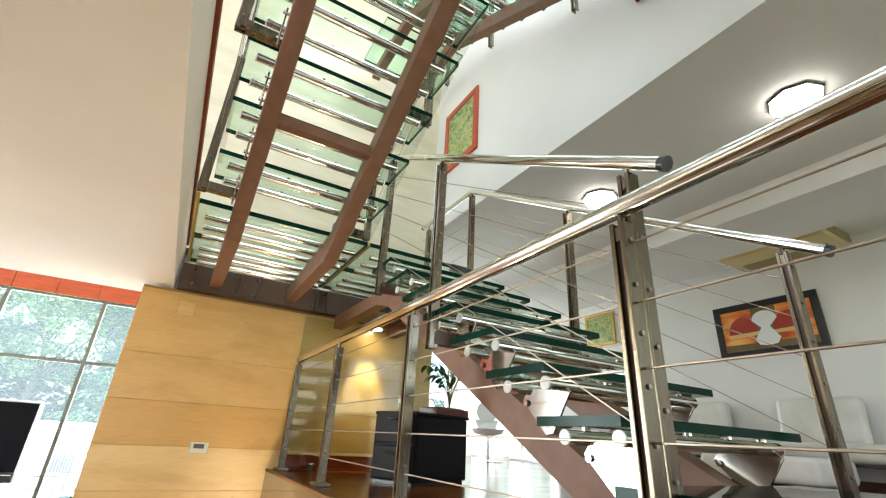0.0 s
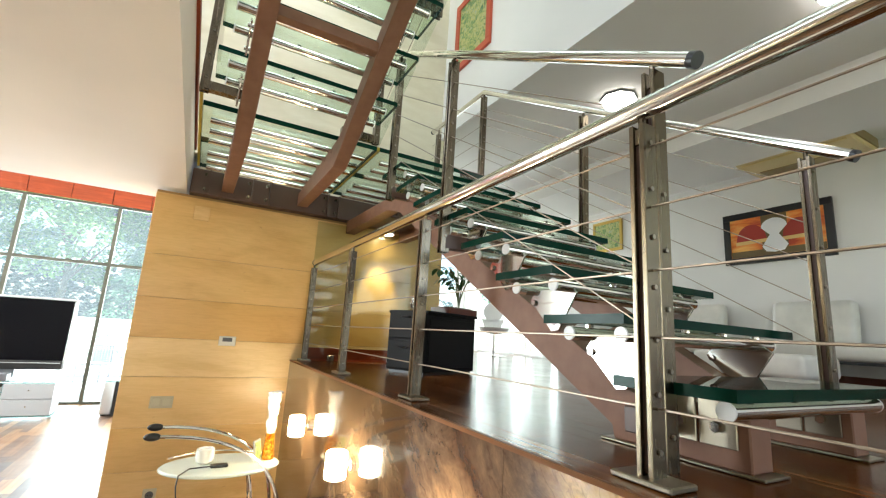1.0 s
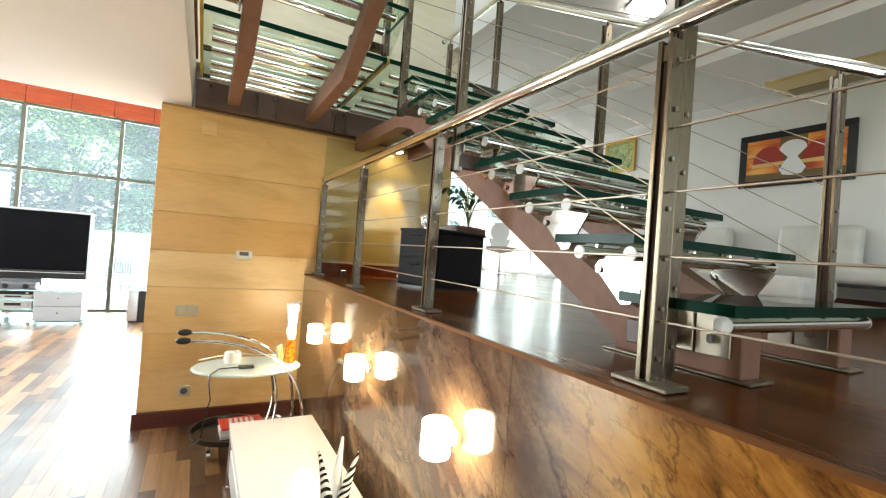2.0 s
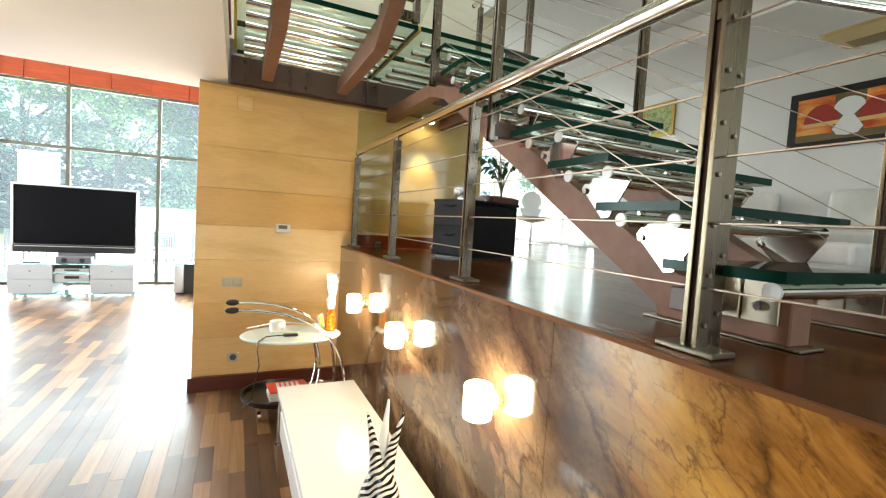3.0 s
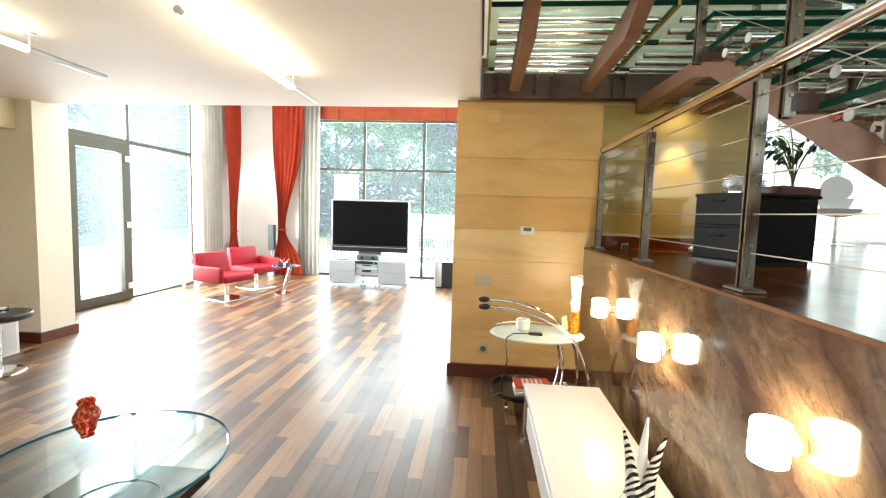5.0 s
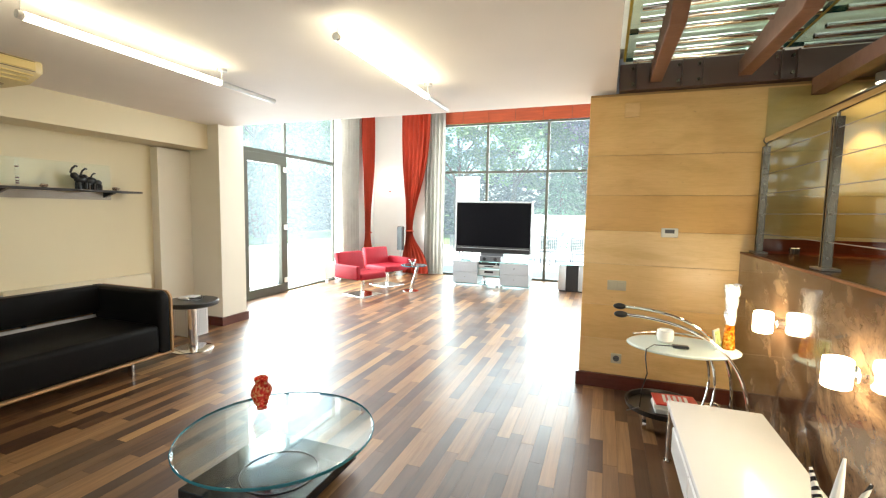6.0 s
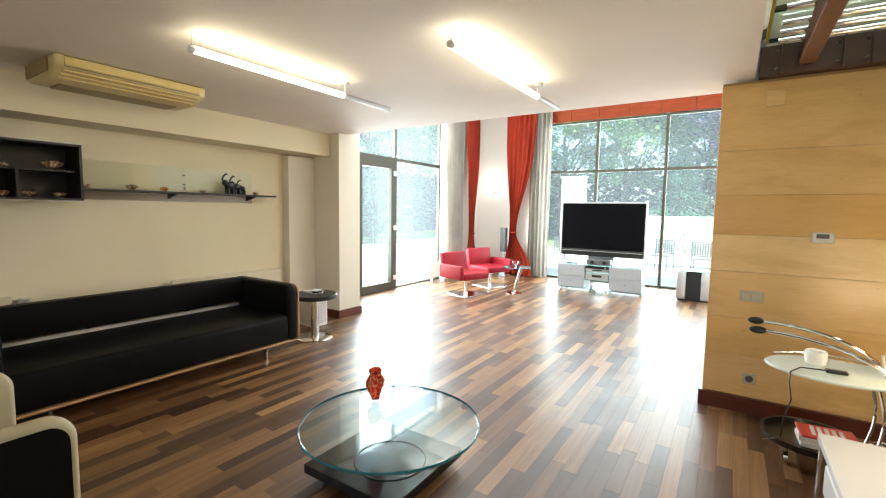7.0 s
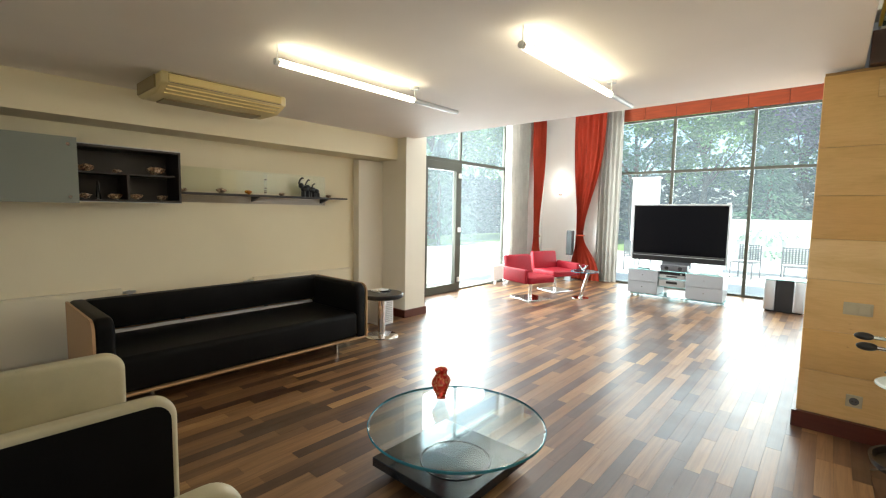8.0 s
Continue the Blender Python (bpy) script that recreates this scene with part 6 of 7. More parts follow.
def chest():
    """Black padded chest, turned a little, with two drawers on its short side."""
    c = thing("chest", "black leather-clad chest with two drawers on the platform", "chest")
    w, d, h = 0.60, 0.38, 0.445
    part("body", B(0, w, 0.012, d, 0.02, h - 0.022, bevel=0.006), M_CHEST, c)
    part("lid", B(-0.006, w + 0.006, -0.006, d + 0.006, h - 0.022, h, bevel=0.006), M_CHEST, c)
    for z in (0.03, 0.245):
        dr = part("drawer", B(-0.014, -0.0005, 0.02, d - 0.02, z, z + 0.20, bevel=0.005), M_CHEST, c)
        part("handle", T((-0.03, d / 2 - 0.04, z + 0.15), (-0.03, d / 2 + 0.04, z + 0.15), 0.006, 8), M_BLACK, dr)
    part("panel", B(0.03, w - 0.03, 0.002, 0.0115, 0.05, h - 0.05, bevel=0.004), M_CHEST, c)
    part("plinth", B(0.02, w - 0.02, 0.03, d - 0.02, 0.0, 0.02), M_BLACK, c)
    c.matrix_world = pose(2.42, 3.74, ZP, 0, 0, 22)
    top = ZP + 0.446
    b = thing("planter_tray", "dark red rectangular planter on the black chest", "planter")
    part("box", B(-0.19, 0.17, -0.10, 0.10, 0, 0.05, bevel=0.006), M_SKIRT, b)
    part("soil", B(-0.135, 0.135, -0.075, 0.075, 0.05, 0.056), M_GAP, b)
    b.matrix_world = pose(2.82, 4.05, top, 0, 0, 22)
    p = thing("potted_plant", "dark green leafy potted plant on the black chest", "plant")
    base = Vector((2.86, 4.06, top + 0.05))
    rng = random.Random(5)
    for k in range(9):
        a = -0.6 + 4.4 * k / 8 + rng.uniform(-0.2, 0.2)
        lean, hgt = rng.uniform(0.10, 0.26), rng.uniform(0.24, 0.42)
        pts = []
        for i in range(13):
            u = i / 12
            pts.append(base + Vector((lean * math.cos(a) * u ** 1.7, lean * math.sin(a) * u ** 1.7, hgt * (1.25 * u - 0.25 * u ** 4))))
        st = bmesh.new()
        sweep(st, pts, [0.005 - 0.003 * i / 12 for i in range(13)], 6)
        stem = part("stem", st, M_STEM, p)
        for i in range(6, 13):
            for side in (-1, 1):
                if rng.random() < 0.72:
                    part("leaf", leaf_mesh(pts[i], a + side * rng.uniform(0.5, 1.7), rng.uniform(-0.7, 0.3), rng.uniform(0.06, 0.10)), M_LEAF, stem)
    r = thing("silver_ornament", "crumpled silver globe ornament on the black chest", "ornament")
    bm = bmesh.new()
    bmesh.ops.create_icosphere(bm, subdivisions=3, radius=0.055, matrix=Matrix.Translation((2.44, 3.98, top + 0.068)))
    for v in bm.verts:
        v.co += noise.noise_vector(v.co * 45) * 0.009
    part("globe", bm, M_FOIL, r)
    part("foot", B(2.40, 2.48, 3.94, 4.02, top, top + 0.018, bevel=0.004), M_CHROME, r)
    s = thing("stone_figure", "small pale stone lying on the platform by the wall", "stone")
    bm = bmesh.new()
    bmesh.ops.create_icosphere(bm, subdivisions=3, radius=0.06)
    for v in bm.verts:
        v.co = Vector((2.62 + v.co.x * 1.4, 4.72 + v.co.y, ZP + 0.035 + v.co.z * 0.6)) + noise.noise_vector(v.co * 20) * 0.01
    part("body", bm, M_SWITCH, s)


def leaf_mesh(at, yaw, tilt, length):
    """A pointed folded leaf of eight faces."""
    bm = bmesh.new()
    m = Matrix.Translation(at) @ pose(0, 0, 0, 0, math.degrees(-tilt), math.degrees(yaw))
    rows = [(0.0, 0.0), (0.25, 0.20), (0.55, 0.24), (0.85, 0.12), (1.0, 0.0)]
    mid = [bm.verts.new(m @ Vector((u * length, 0, -0.25 * length * u * u))) for u, w in rows]
    for s in (-1, 1):
        edge = [bm.verts.new(m @ Vector((u * length, s * w * length, -0.25 * length * u * u + 0.10 * w * length))) for u, w in rows[1:-1]]
        line = [mid[0], *edge, mid[-1]]
        for i in range(4):
            f = [mid[i], mid[i + 1], line[i + 1], line[i]]
            f = list(dict.fromkeys(f))
            if len(f) > 2:
                bm.faces.new(f if s > 0 else f[::-1])
    return bm


def white_sofa():
    s = thing("sofa", "white leather sofa on thin chrome legs below the painting", "sofa")
    x0, x1, y0, y1 = 5.70, 6.50, 1.75, 4.65
    part("seat", B(x0, x1, y0, y1, ZP + 0.27, ZP + 0.42, bevel=0.05, seg=4), M_WLEATHER, s)
    for ya, yb in ((2.72, 3.42), (3.92, 4.60)):
        bm = bmesh.new()
        box(bm, x1 - 0.16, x1, ya, yb, ZP + 0.41, ZP + 0.85, 0.06, 4)
        for v in bm.verts:
            v.co.x += (v.co.z - ZP - 0.41) * 0.12
        part("back_cushion", bm, M_WLEATHER, s)
    part("frame", B(x0 + 0.05, x1 - 0.05, y0 + 0.05, y1 - 0.05, ZP + 0.245, ZP + 0.27), M_BLACK, s)
    for x in (x0 + 0.08, x1 - 0.08):
        for y in (y0 + 0.2, (y0 + y1) / 2, y1 - 0.2):
            part("leg", T((x, y, ZP), (x, y, ZP + 0.25), 0.014, 10), M_CHROME, s)
    f = thing("footstool", "low white leather footstool in front of the sofa", "footstool")
    part("cushion", B(4.75, 5.35, 2.5, 3.3, ZP + 0.12, ZP + 0.30, bevel=0.04, seg=3), M_WLEATHER, f)
    part("base", B(4.82, 5.28, 2.57, 3.23, ZP, ZP + 0.12), M_BLACK, f)


def framed(name, label, x, y0, y1, z0, z1, frame_m, art_m, border, side=-1):
    """A framed picture on a wall across x."""
    p = thing(name, label, "picture")
    xa, xb = (x - 0.03, x - 0.001) if side < 0 else (x + 0.001, x + 0.03)
    bm = bmesh.new()
    box(bm, xa, xb, y0, y1, z0, z0 + border, 0.003)
    box(bm, xa, xb, y0, y1, z1 - border, z1, 0.003)
    box(bm, xa, xb, y0, y0 + border, z0 + border, z1 - border, 0.003)
    box(bm, xa, xb, y1 - border, y1, z0 + border, z1 - border, 0.003)
    part("frame", bm, frame_m, p)
    c = part("canvas", B(xa + 0.012, xb - 0.004, y0 + border, y1 - border, z0 + border, z1 - border), art_m, p)
    return p, xa + 0.0115


def big_painting():
    y0, y1, z0, z1 = 2.86, 3.95, 2.565, 3.185
    p, xf = framed("painting", "orange abstract painting in a wide black frame", 6.6, y0, y1, z0, z1, M_BLACK, M_ORANGE, 0.075)
    ym, zm = (y0 + y1) / 2, (z0 + z1) / 2
    def shape(name, pts, m, lift):
        bm = bmesh.new()
        prism(bm, pts, "x", xf - 0.001 * lift, xf - 0.001 * lift + 0.0006)
        part(name, bm, m, p)
    shape("painted_strip", [(ym - 0.13, z0 + 0.076), (ym + 0.13, z0 + 0.076), (ym + 0.13, z1 - 0.076), (ym - 0.13, z1 - 0.076)], M_OLIVE, 1)
    shape("painted_strip", [(y0 + 0.08, z0 + 0.078), (y1 - 0.08, z0 + 0.078), (y1 - 0.08, z0 + 0.15), (y0 + 0.08, z0 + 0.15)], M_OLIVE, 2)
    for s in (-1, 1):
        cy = ym + s * 0.24
        shape("painted_disc", [(cy + 0.16 * math.cos(a), zm - 0.04 + 0.19 * math.sin(a)) for a in [math.pi * k / 14 for k in range(15)]], M_DEEPRED, 3)
        shape("painted_band", [(cy - 0.17, zm - 0.075), (cy + 0.17, zm - 0.085), (cy + 0.17, zm - 0.045), (cy - 0.17, zm - 0.035)], M_YELLOWPAINT, 4)
    pts = [(ym + 0.13 * math.cos(a), zm + 0.09 + 0.10 * math.sin(a)) for a in [math.pi * k / 10 for k in range(11)]]
    pts += [(ym - 0.045, zm), (ym - 0.13, zm - 0.13), (ym - 0.09, zm - 0.19), (ym, zm - 0.205), (ym + 0.09, zm - 0.19), (ym + 0.13, zm - 0.13), (ym + 0.045, zm)]
    shape("painted_goblet", pts, M_WHITE, 5)


def octagon_lamp(x, y):
    l = thing("ceiling_lamp", "lit octagonal white glass ceiling lamp", "ceiling lamp", "octagonal ceiling lamps")
    bm = bmesh.new()
    lathe(bm, [(0.09, 0), (0.135, 0.02), (0.148, 0.05), (0.148, 0.065)], (x, y, ZR - 0.075), 8)
    part("shade", bm, M_OCT, l, "glowing faceted glass")
    bm = bmesh.new()
    lathe(bm, [(0.156, 0), (0.16, 0.012), (0.14, 0.018)], (x, y, ZR - 0.017), 8)
    part("frame", bm, M_BLACK, l)


def white_shell_chair(at, turn):
    c = thing("shell_chair", "white moulded swivel chair with a round headrest in the far room", "chair", "white swivel chairs")
    bm = bmesh.new()
    lathe(bm, [(0.05, 0.36), (0.22, 0.40), (0.27, 0.47), (0.25, 0.46), (0.18, 0.42)], (0, 0, 0), 28)
    part("seat", bm, M_WHITE, c)
    bm = bmesh.new()
    prism(bm, [(-0.12, 0.42), (0.12, 0.42), (0.2, 0.62), (-0.2, 0.62)], "x", -0.26, -0.22, 0.01)
    part("backrest", bm, M_WHITE, c)
    bm = bmesh.new()
    tube(bm, (-0.27, 0, 0.74), (-0.22, 0, 0.74), 0.17, 32)
    part("headrest", bm, M_WHITE, c)
    part("pedestal", T((0, 0, 0.02), (0, 0, 0.38), 0.025, 14), M_CHROME, c)
    bm = bmesh.new()
    lathe(bm, [(0.22, 0), (0.22, 0.012), (0.03, 0.03)], (0, 0, 0), 28)
    part("base", bm, M_CHROME, c)
    c.matrix_world = pose(*at, 0, 0, turn)


def low_table():
    t = thing("glass_low_table", "small glass table with a black laptop beside the white sofa", "table")
    part("glass_top", B(5.1, 5.6, 1.25, 1.85, ZP + 0.50, ZP + 0.512), M_SHELFGLASS, t)
    for x, y in ((5.14, 1.29), (5.56, 1.29), (5.14, 1.81), (5.56, 1.81)):
        part("leg", T((x, y, ZP), (x, y, ZP + 0.50), 0.012, 10), M_CHROME, t)
    l = thing("laptop", "open black laptop on the small glass table", "laptop")
    part("base", B(5.2, 5.45, 1.40, 1.76, ZP + 0.513, ZP + 0.53, bevel=0.003), M_BLACK, l)
    bm = bmesh.new()
    box(bm, 0, 0.012, 0, 0.36, 0, 0.24, 0.003)
    bmesh.ops.transform(bm, matrix=pose(5.45, 1.40, ZP + 0.53, 0, 15, 0), verts=bm.verts[:])
    part("screen", bm, M_BLACK, l)


chest()
white_sofa()
big_painting()
framed("painting", "small green painting in a gilt frame", 6.6, 5.45, 6.02, 2.99, 3.49, M_GOLD, M_GREENART, 0.045)
framed("painting", "pale red print in a thin white frame", 6.6, 6.25, 6.65, 3.05, 3.45, M_WHITE, M_PINK, 0.03)
framed("painting", "green painting in a broad red wooden frame", XV, 4.14, 4.82, 4.33, 5.17, M_REDFRAME, M_GREENART, 0.075)
framed("painting", "pale painting in a brown wooden frame", XV, 1.6, 2.2, 4.36, 4.95, M_REDWOOD, M_PINK, 0.05)
octagon_lamp(4.0, 1.80)
octagon_lamp(3.97, 3.37)
air_conditioner("air_conditioner", "cream ceiling-hung air conditioner over the white sofa", 6.55, 5.85, 2.45, 3.45, ZR - 0.001)
white_shell_chair((5.45, 7.15, ZP), -120)
white_shell_chair((5.0, 7.9, ZP), -60)
low_table()
for y0, y1 in ((6.9, 7.4), (7.95, 8.4), (9.2, 9.7)):
    curtain("white_curtain", "white sheer curtain hanging at the side window", M_SHEER, "y", y0, y1, 6.50, ZP + 0.02, ZR - 0.02, 6, 0.03)
d = thing("downlight", "lit round downlight under the stair landing", "downlight")
part("ring", T((2.50, 4.84, 2.436), (2.50, 4.84, 2.4995), 0.062, 28), M_WHITE, d)
part("bulb", T((2.50, 4.84, 2.431), (2.50, 4.84, 2.4355), 0.048, 24), M_SPOT, d, "glowing lamp glass")
lamp("downlight_beam", "SPOT", look((2.50, 4.80, 2.425), (2.50, 4.985, 1.70)), 15, (1.0, 0.82, 0.55), spot=radians(48))

# ---- garden ----
ground = structure("ground", [(-160, 160, -160, 200, -0.4, -0.22)], M_GRASS, "mown green lawn around the house")
# pale paving runs on over the lawn, its colour giving the sunlit glare
terrace = structure("pavement", [(-13.0, 6.0, 11.25, 20.5, -0.3, -0.06)], M_PAVING, "pale stone terrace at the garden window, carried over the glaring lawn")
structure("pavement_side", [(-13.0, -5.0, 1.0, 11.248, -0.3, -0.06)], M_PAVING, "pale stone terrace at the glass door, carried over the glaring lawn")
gw = thing("garden_wall", "low white rendered garden wall", "wall")
part("wall", B(-3.2, 6.0, 22.0, 22.3, -0.22, 1.35), M_WALL, gw)
part("coping", B(-3.25, 6.05, 21.96, 22.34, 1.35, 1.42, bevel=0.01), M_WALL, gw)
gp = thing("garden_pillar", "tall white rendered garden pillar", "pillar")
part("wall", B(-5.6, -4.6, 20.0, 20.3, -0.22, 3.0), M_WALL, gp)
part("coping", B(-5.65, -4.55, 19.96, 20.34, 3.0, 3.06, bevel=0.01), M_WALL, gp)


def leaves(centre, radii, count, size, seed, droop=0.2):
    """Positions and faces of many small bent leaves within a lumpy crown."""
    rs = np.random.RandomState(seed)
    clumps = rs.normal(size=(max(16, count // 260), 3))
    clumps = clumps / np.linalg.norm(clumps, axis=1, keepdims=True) * rs.uniform(0.35, 1.0, (len(clumps), 1)) ** 0.6 * np.array(radii) + np.array(centre)
    reach = np.mean(radii) * rs.uniform(0.16, 0.34, len(clumps))
    which = rs.randint(0, len(clumps), count)
    out = rs.normal(size=(count, 3))
    out = out / np.linalg.norm(out, axis=1, keepdims=True) * rs.uniform(0.3, 1.0, (count, 1)) ** 0.5
    pos = clumps[which] + out * np.array((1.0, 1.0, 0.5)) * reach[which][:, None]
    a, t = rs.uniform(0, 6.283, count), rs.uniform(-0.9, 0.9, count)
    s = size * rs.uniform(0.6, 1.4, count)
    d = np.stack([np.cos(a) * np.cos(t), np.sin(a) * np.cos(t), np.sin(t) - droop], 1) * s[:, None]
    side = np.stack([-np.sin(a), np.cos(a), rs.uniform(-0.5, 0.5, count)], 1) * (s * 0.42)[:, None]
    verts = np.concatenate([pos, pos + d * 0.5 + side, pos + d, pos + d * 0.5 - side], 0)
    idx = np.arange(count)
    faces = np.stack([idx, idx + count, idx + 2 * count, idx + 3 * count], 1)
    return verts, faces


def tree(name, label, at, height, radii, count, size, leaf_m, seed):
    t = thing(name, label, "tree")
    rng = random.Random(seed)
    b = Vector(at)
    bm = bmesh.new()
    sweep(bm, [b + Vector((0.12 * math.sin(k * 1.3 + seed), 0.1 * math.cos(k * 1.1), height * 0.62 * k / 6)) for k in range(7)], [0.24 - 0.025 * k for k in range(7)], 10)
    for k in range(8):
        a = 6.283 * k / 8 + rng.uniform(-0.3, 0.3)
        z = height * rng.uniform(0.3, 0.6)
        reach = radii[0] * rng.uniform(0.5, 0.9)
        sweep(bm, [b + Vector((reach * u * math.cos(a), reach * u * math.sin(a), z + height * 0.3 * u)) for u in (0, 0.3, 0.6, 1.0)], [0.09, 0.07, 0.045, 0.02], 6)
    part("trunk", bm, M_BARK, t)
    v, f = leaves((at[0], at[1], at[2] + height * 0.68), radii, count, size, seed)
    me = bpy.data.meshes.new("crown")
    me.from_pydata(v.tolist(), [], f.tolist())
    me.materials.append(leaf_m)
    c = new("crown", me)
    c.parent = t
    tagged(c, kind="stuff")


TREES = ((-14, 27, 9, 4.0, 0), (-8.5, 29, 10, 4.2, 0), (-4.5, 27.5, 9, 3.6, 0), (-0.5, 30, 10, 4.2, 0), (3.5, 28, 9, 3.8, 0), (7.5, 30, 10, 4.2, 0),
         (1.0, 26.2, 11.6, 4.2, 1), (-16, 14, 9, 3.8, 0), (-18, 21, 10, 4.4, 0), (-15.5, 8, 8, 3.4, 0), (-20, 1.5, 10, 4.5, 0), (-24, 33, 11, 5.0, 0), (13, 34, 11, 5.0, 0), (15, 13, 9, 4.0, 0), (17, 19, 10, 4.4, 0))
for i, (x, y, h, r, purple) in enumerate(TREES):
    tree("tree", "purple-leaved tree behind the white garden wall" if purple else "leafy green garden tree at the edge of the lawn", (x, y, -0.22), h, (r, r, h * (0.29 if purple else 0.36)), 16000 if purple else 14000, 0.20 if purple else 0.19, M_PURPLE if purple else (M_CONIFER if i % 3 == 1 else M_FOLIAGE), 20 + i)


def conifer(at, height, r, seed, label):
    t = thing("conifer", label, "tree")
    part("trunk", T((*at, -0.22), (*at, height), 0.08, 8), M_BARK, t)
    rs = np.random.RandomState(seed)
    n = 7000
    u = rs.uniform(0, 1, n) ** 0.8
    a = rs.uniform(0, 6.283, n)
    rad = r * (1 - u) * (0.55 + 0.45 * rs.uniform(0, 1, n) ** 0.4) * (1 + 0.12 * np.sin(u * 40))
    pos = np.stack([at[0] + rad * np.cos(a), at[1] + rad * np.sin(a), 0.0 + u * height], 1)
    d = np.stack([np.cos(a), np.sin(a), rs.uniform(-0.6, 0.1, n)], 1) * rs.uniform(0.12, 0.28, (n, 1))
    s = np.stack([-np.sin(a), np.cos(a), np.zeros(n)], 1) * 0.05
    v = np.concatenate([pos - s, pos + s, pos + d], 0)
    idx = np.arange(n)
    me = bpy.data.meshes.new("crown")
    me.from_pydata(v.tolist(), [], np.stack([idx, idx + n, idx + 2 * n], 1).tolist())
    me.materials.append(M_CONIFER)
    c = new("crown", me)
    c.parent = t
    tagged(c, kind="stuff")


conifer((-1.3, 23.6), 4.5, 2.1, 3, "small green conifer behind the white garden wall")
conifer((-14.0, 17.3), 5.0, 2.3, 4, "blue-green conifer on the lawn beside the terrace")
hedge = thing("hedge", "long dense green hedge closing the garden", "hedge")
for i, (c, r) in enumerate((((-6, 33, 1.9), (26, 0.9, 2.4)), ((-21.5, 12, 1.9), (0.9, 22, 2.4)))):
    rs = np.random.RandomState(70 + i)
    n = 42000
    pos = np.array(c) + rs.uniform(-1, 1, (n, 3)) * np.array(r)
    a, t_ = rs.uniform(0, 6.283, n), rs.uniform(-0.8, 0.8, n)
    d = np.stack([np.cos(a) * np.cos(t_), np.sin(a) * np.cos(t_), np.sin(t_)], 1) * rs.uniform(0.25, 0.5, (n, 1))
    s = np.stack([-np.sin(a), np.cos(a), rs.uniform(-0.4, 0.4, n)], 1) * 0.16
    v = np.concatenate([pos, pos + d * 0.5 + s, pos + d, pos + d * 0.5 - s], 0)
    idx = np.arange(n)
    me = bpy.data.meshes.new("foliage")
    me.from_pydata(v.tolist(), [], np.stack([idx, idx + n, idx + 2 * n, idx + 3 * n], 1).tolist())
    me.materials.append(M_HEDGE_SHADE)
    o = new("foliage", me)
    o.parent = hedge
    tagged(o, kind="stuff")


def patio_chair(at, turn):
    c = thing("patio_chair", "dark grey woven patio chair on the terrace", "chair", "woven patio chairs")
    for x in (-0.25, 0.25):
        for y in (-0.24, 0.24):
            part("leg", T((x, y, 0), (x, y, 0.42 if y < 0 else 0.86), 0.018, 8), M_GREY, c)
    bm = bmesh.new()
    for k in range(9):
        box(bm, -0.25 + 0.06 * k, -0.22 + 0.06 * k, -0.24, 0.24, 0.40, 0.415)
        box(bm, -0.25, 0.25, -0.24 + 0.057 * k, -0.21 + 0.057 * k, 0.412, 0.424)
    part("seat", bm, M_GREY, c)
    bm = bmesh.new()
    for k in range(9):
        box(bm, -0.25 + 0.06 * k, -0.22 + 0.06 * k, 0.235, 0.247, 0.45, 0.86)
        box(bm, -0.25, 0.25, 0.228, 0.24, 0.46 + 0.046 * k, 0.485 + 0.046 * k)
    part("backrest", bm, M_GREY, c)
    c.matrix_world = pose(*at, 0, 0, turn)


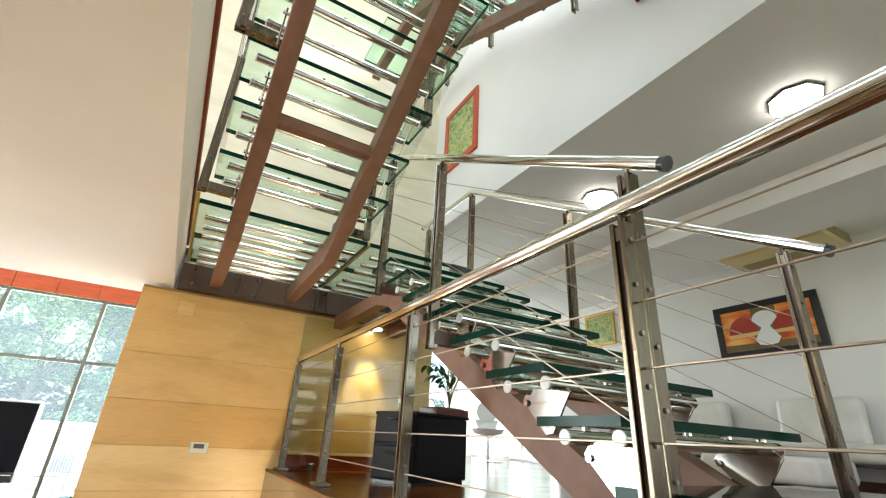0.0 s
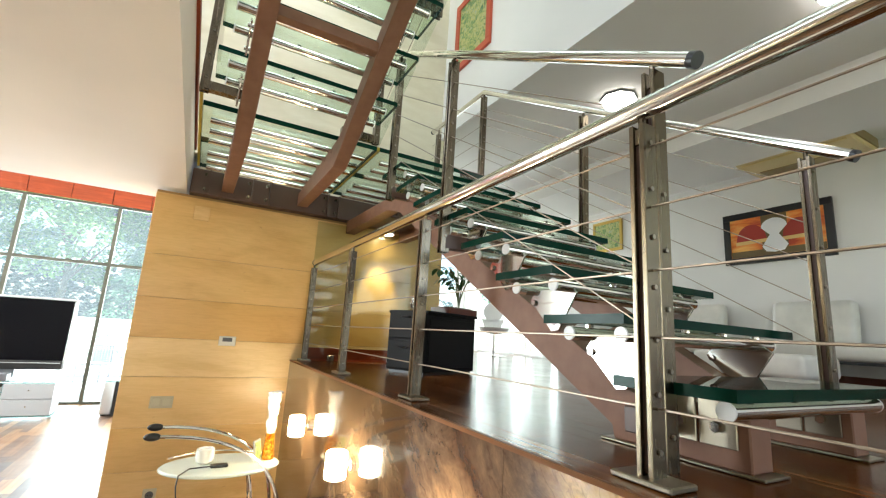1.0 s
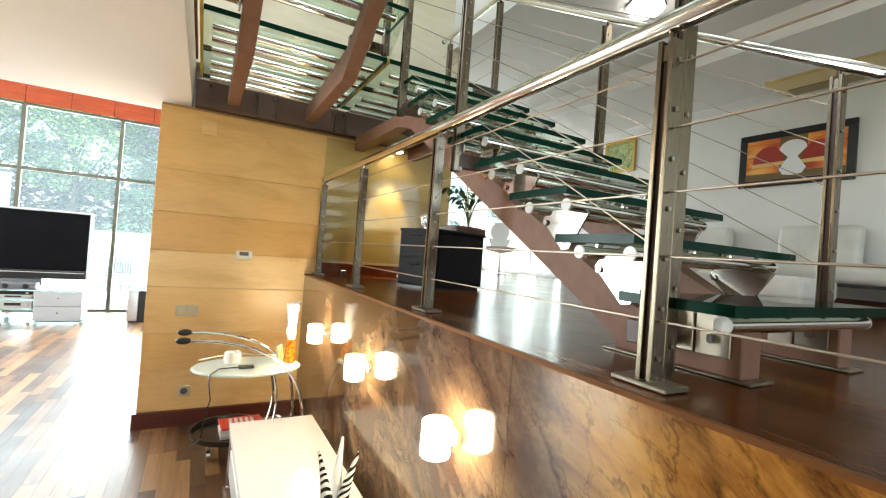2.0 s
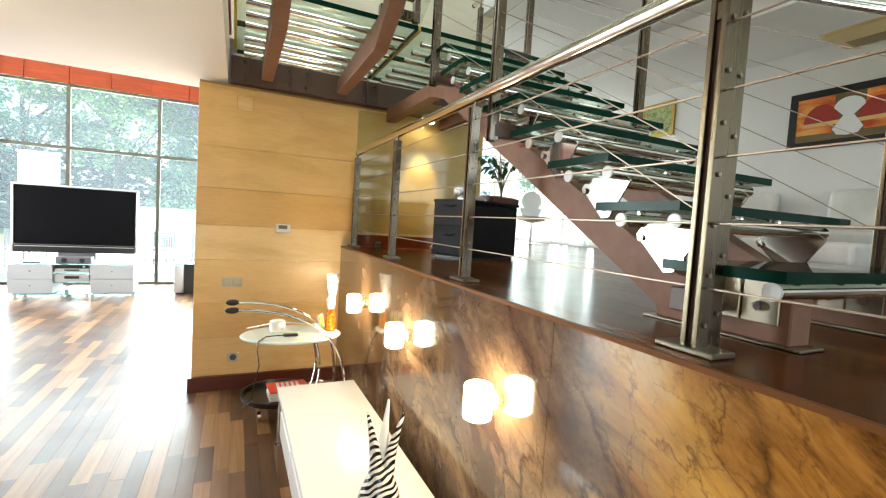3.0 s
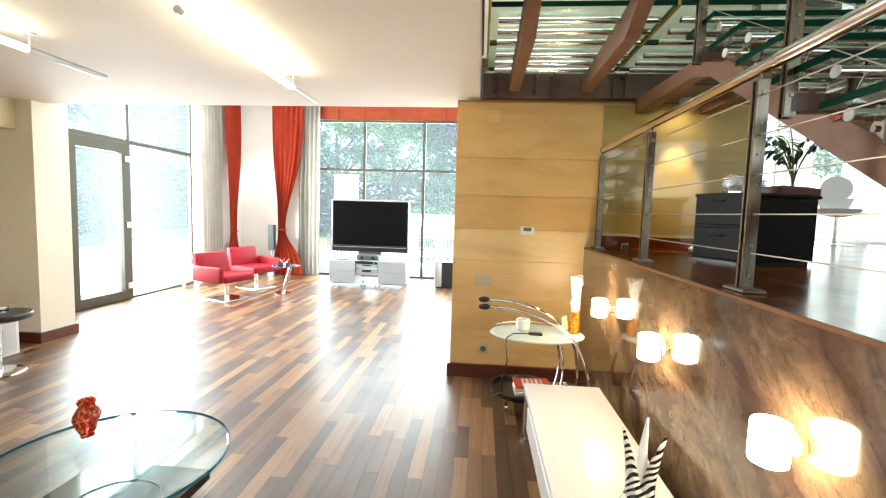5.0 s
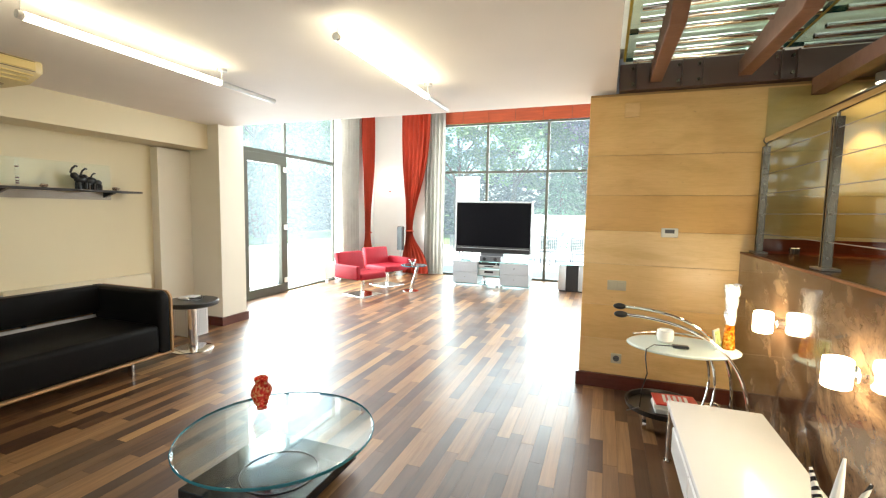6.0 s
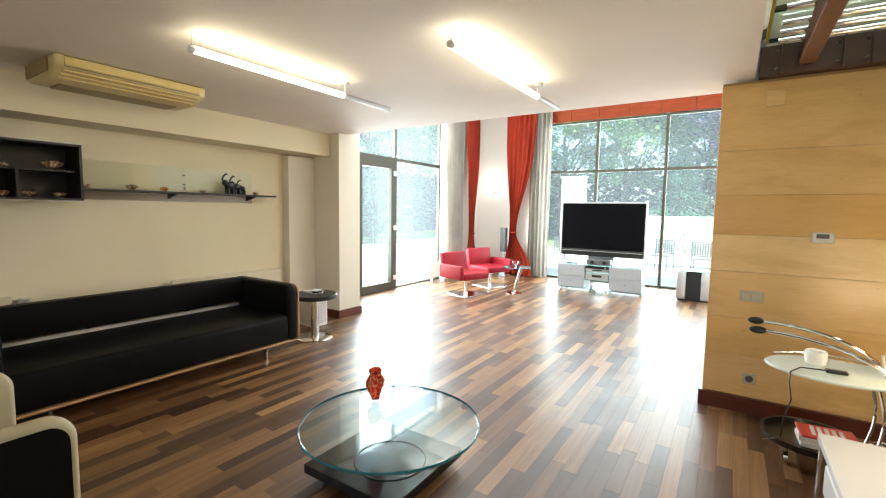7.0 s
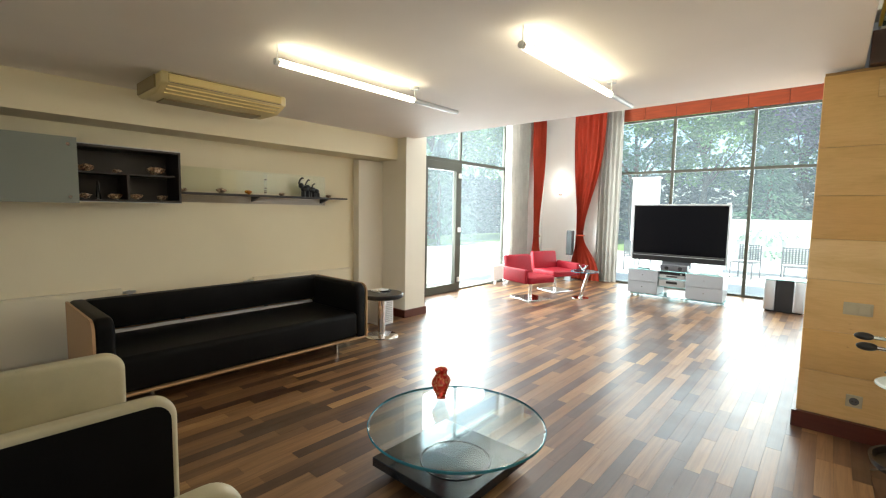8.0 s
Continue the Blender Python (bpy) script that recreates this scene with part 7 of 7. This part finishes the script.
for at, turn in (((0.15, 14.2, -0.06), 10), ((-0.9, 14.6, -0.06), -15), ((-3.4, 14.0, -0.06), 160)):
    patio_chair(at, turn)
tb = thing("patio_table", "white patio table on the terrace", "table")
part("tabletop", B(-1.6, 1.2, 15.0, 16.0, 0.66, 0.70, bevel=0.008), M_WHITE, tb)
for x in (-1.5, 1.1):
    for y in (15.1, 15.9):
        part("leg", T((x, y, -0.06), (x, y, 0.66), 0.03, 10), M_WHITE, tb)

# ---- floor boards ----


def boards(parent, x0, x1, y0, y1, z, width, lo, hi, near, m_one, m_many, seed):
    """Strip boards along y with staggered joints: those within near = (x0, x1, y0, y1) as pieces of their own, the rest joined."""
    rng = random.Random(seed)
    kinds = {}
    verts, faces = [], []
    n = int((x1 - x0) / width)
    for i in range(n):
        xa = x0 + i * width
        y = y0 - rng.uniform(0, hi)
        while y < y1:
            length = round(rng.uniform(lo, hi), 1)
            a, b = max(y, y0), min(y + length, y1)
            y += length
            if b - a < 0.03:
                continue
            lift = rng.uniform(0, 0.0004)
            if near[0] < xa < near[1] and near[2] < (a + b) / 2 < near[3]:
                key = round(b - a, 3)
                if key not in kinds:
                    bm = bmesh.new()
                    box(bm, 0.0005, width - 0.0005, 0.0005, b - a - 0.0005, -0.012, 0)
                    kinds[key] = mesh_of(bm, "plank", m_one, False)
                ob = new("plank", kinds[key])
                ob.location, ob.parent = (xa, a, z + lift), parent
            else:
                k = len(verts)
                for zz in (z - 0.012, z + lift):
                    verts += [(xa + 0.0005, a + 0.0005, zz), (xa + width - 0.0005, a + 0.0005, zz), (xa + width - 0.0005, b - 0.0005, zz), (xa + 0.0005, b - 0.0005, zz)]
                faces += [(k + 4, k + 5, k + 6, k + 7), (k, k + 1, k + 5, k + 4), (k + 1, k + 2, k + 6, k + 5), (k + 2, k + 3, k + 7, k + 6), (k + 3, k, k + 4, k + 7)]
    me = bpy.data.meshes.new("planks")
    me.from_pydata(verts, [], faces)
    me.materials.append(m_many)
    ob = new("planks", me)
    ob.parent = parent
    tagged(ob, kind="stuff")


boards(floor, -4.88, XM, -2.6, 11.0, 0.0, 0.085, 0.4, 1.1, (-1.9, 1.7, 1.9, 4.75), M_PLANK, M_PLANKS, 3)
boards(platform, XM + 0.0125, 6.6, -2.6, 10.0, ZP, 0.095, 0.6, 1.5, (1.75, 3.2, 1.4, 4.6), M_DPLANK, M_DPLANKS, 4)
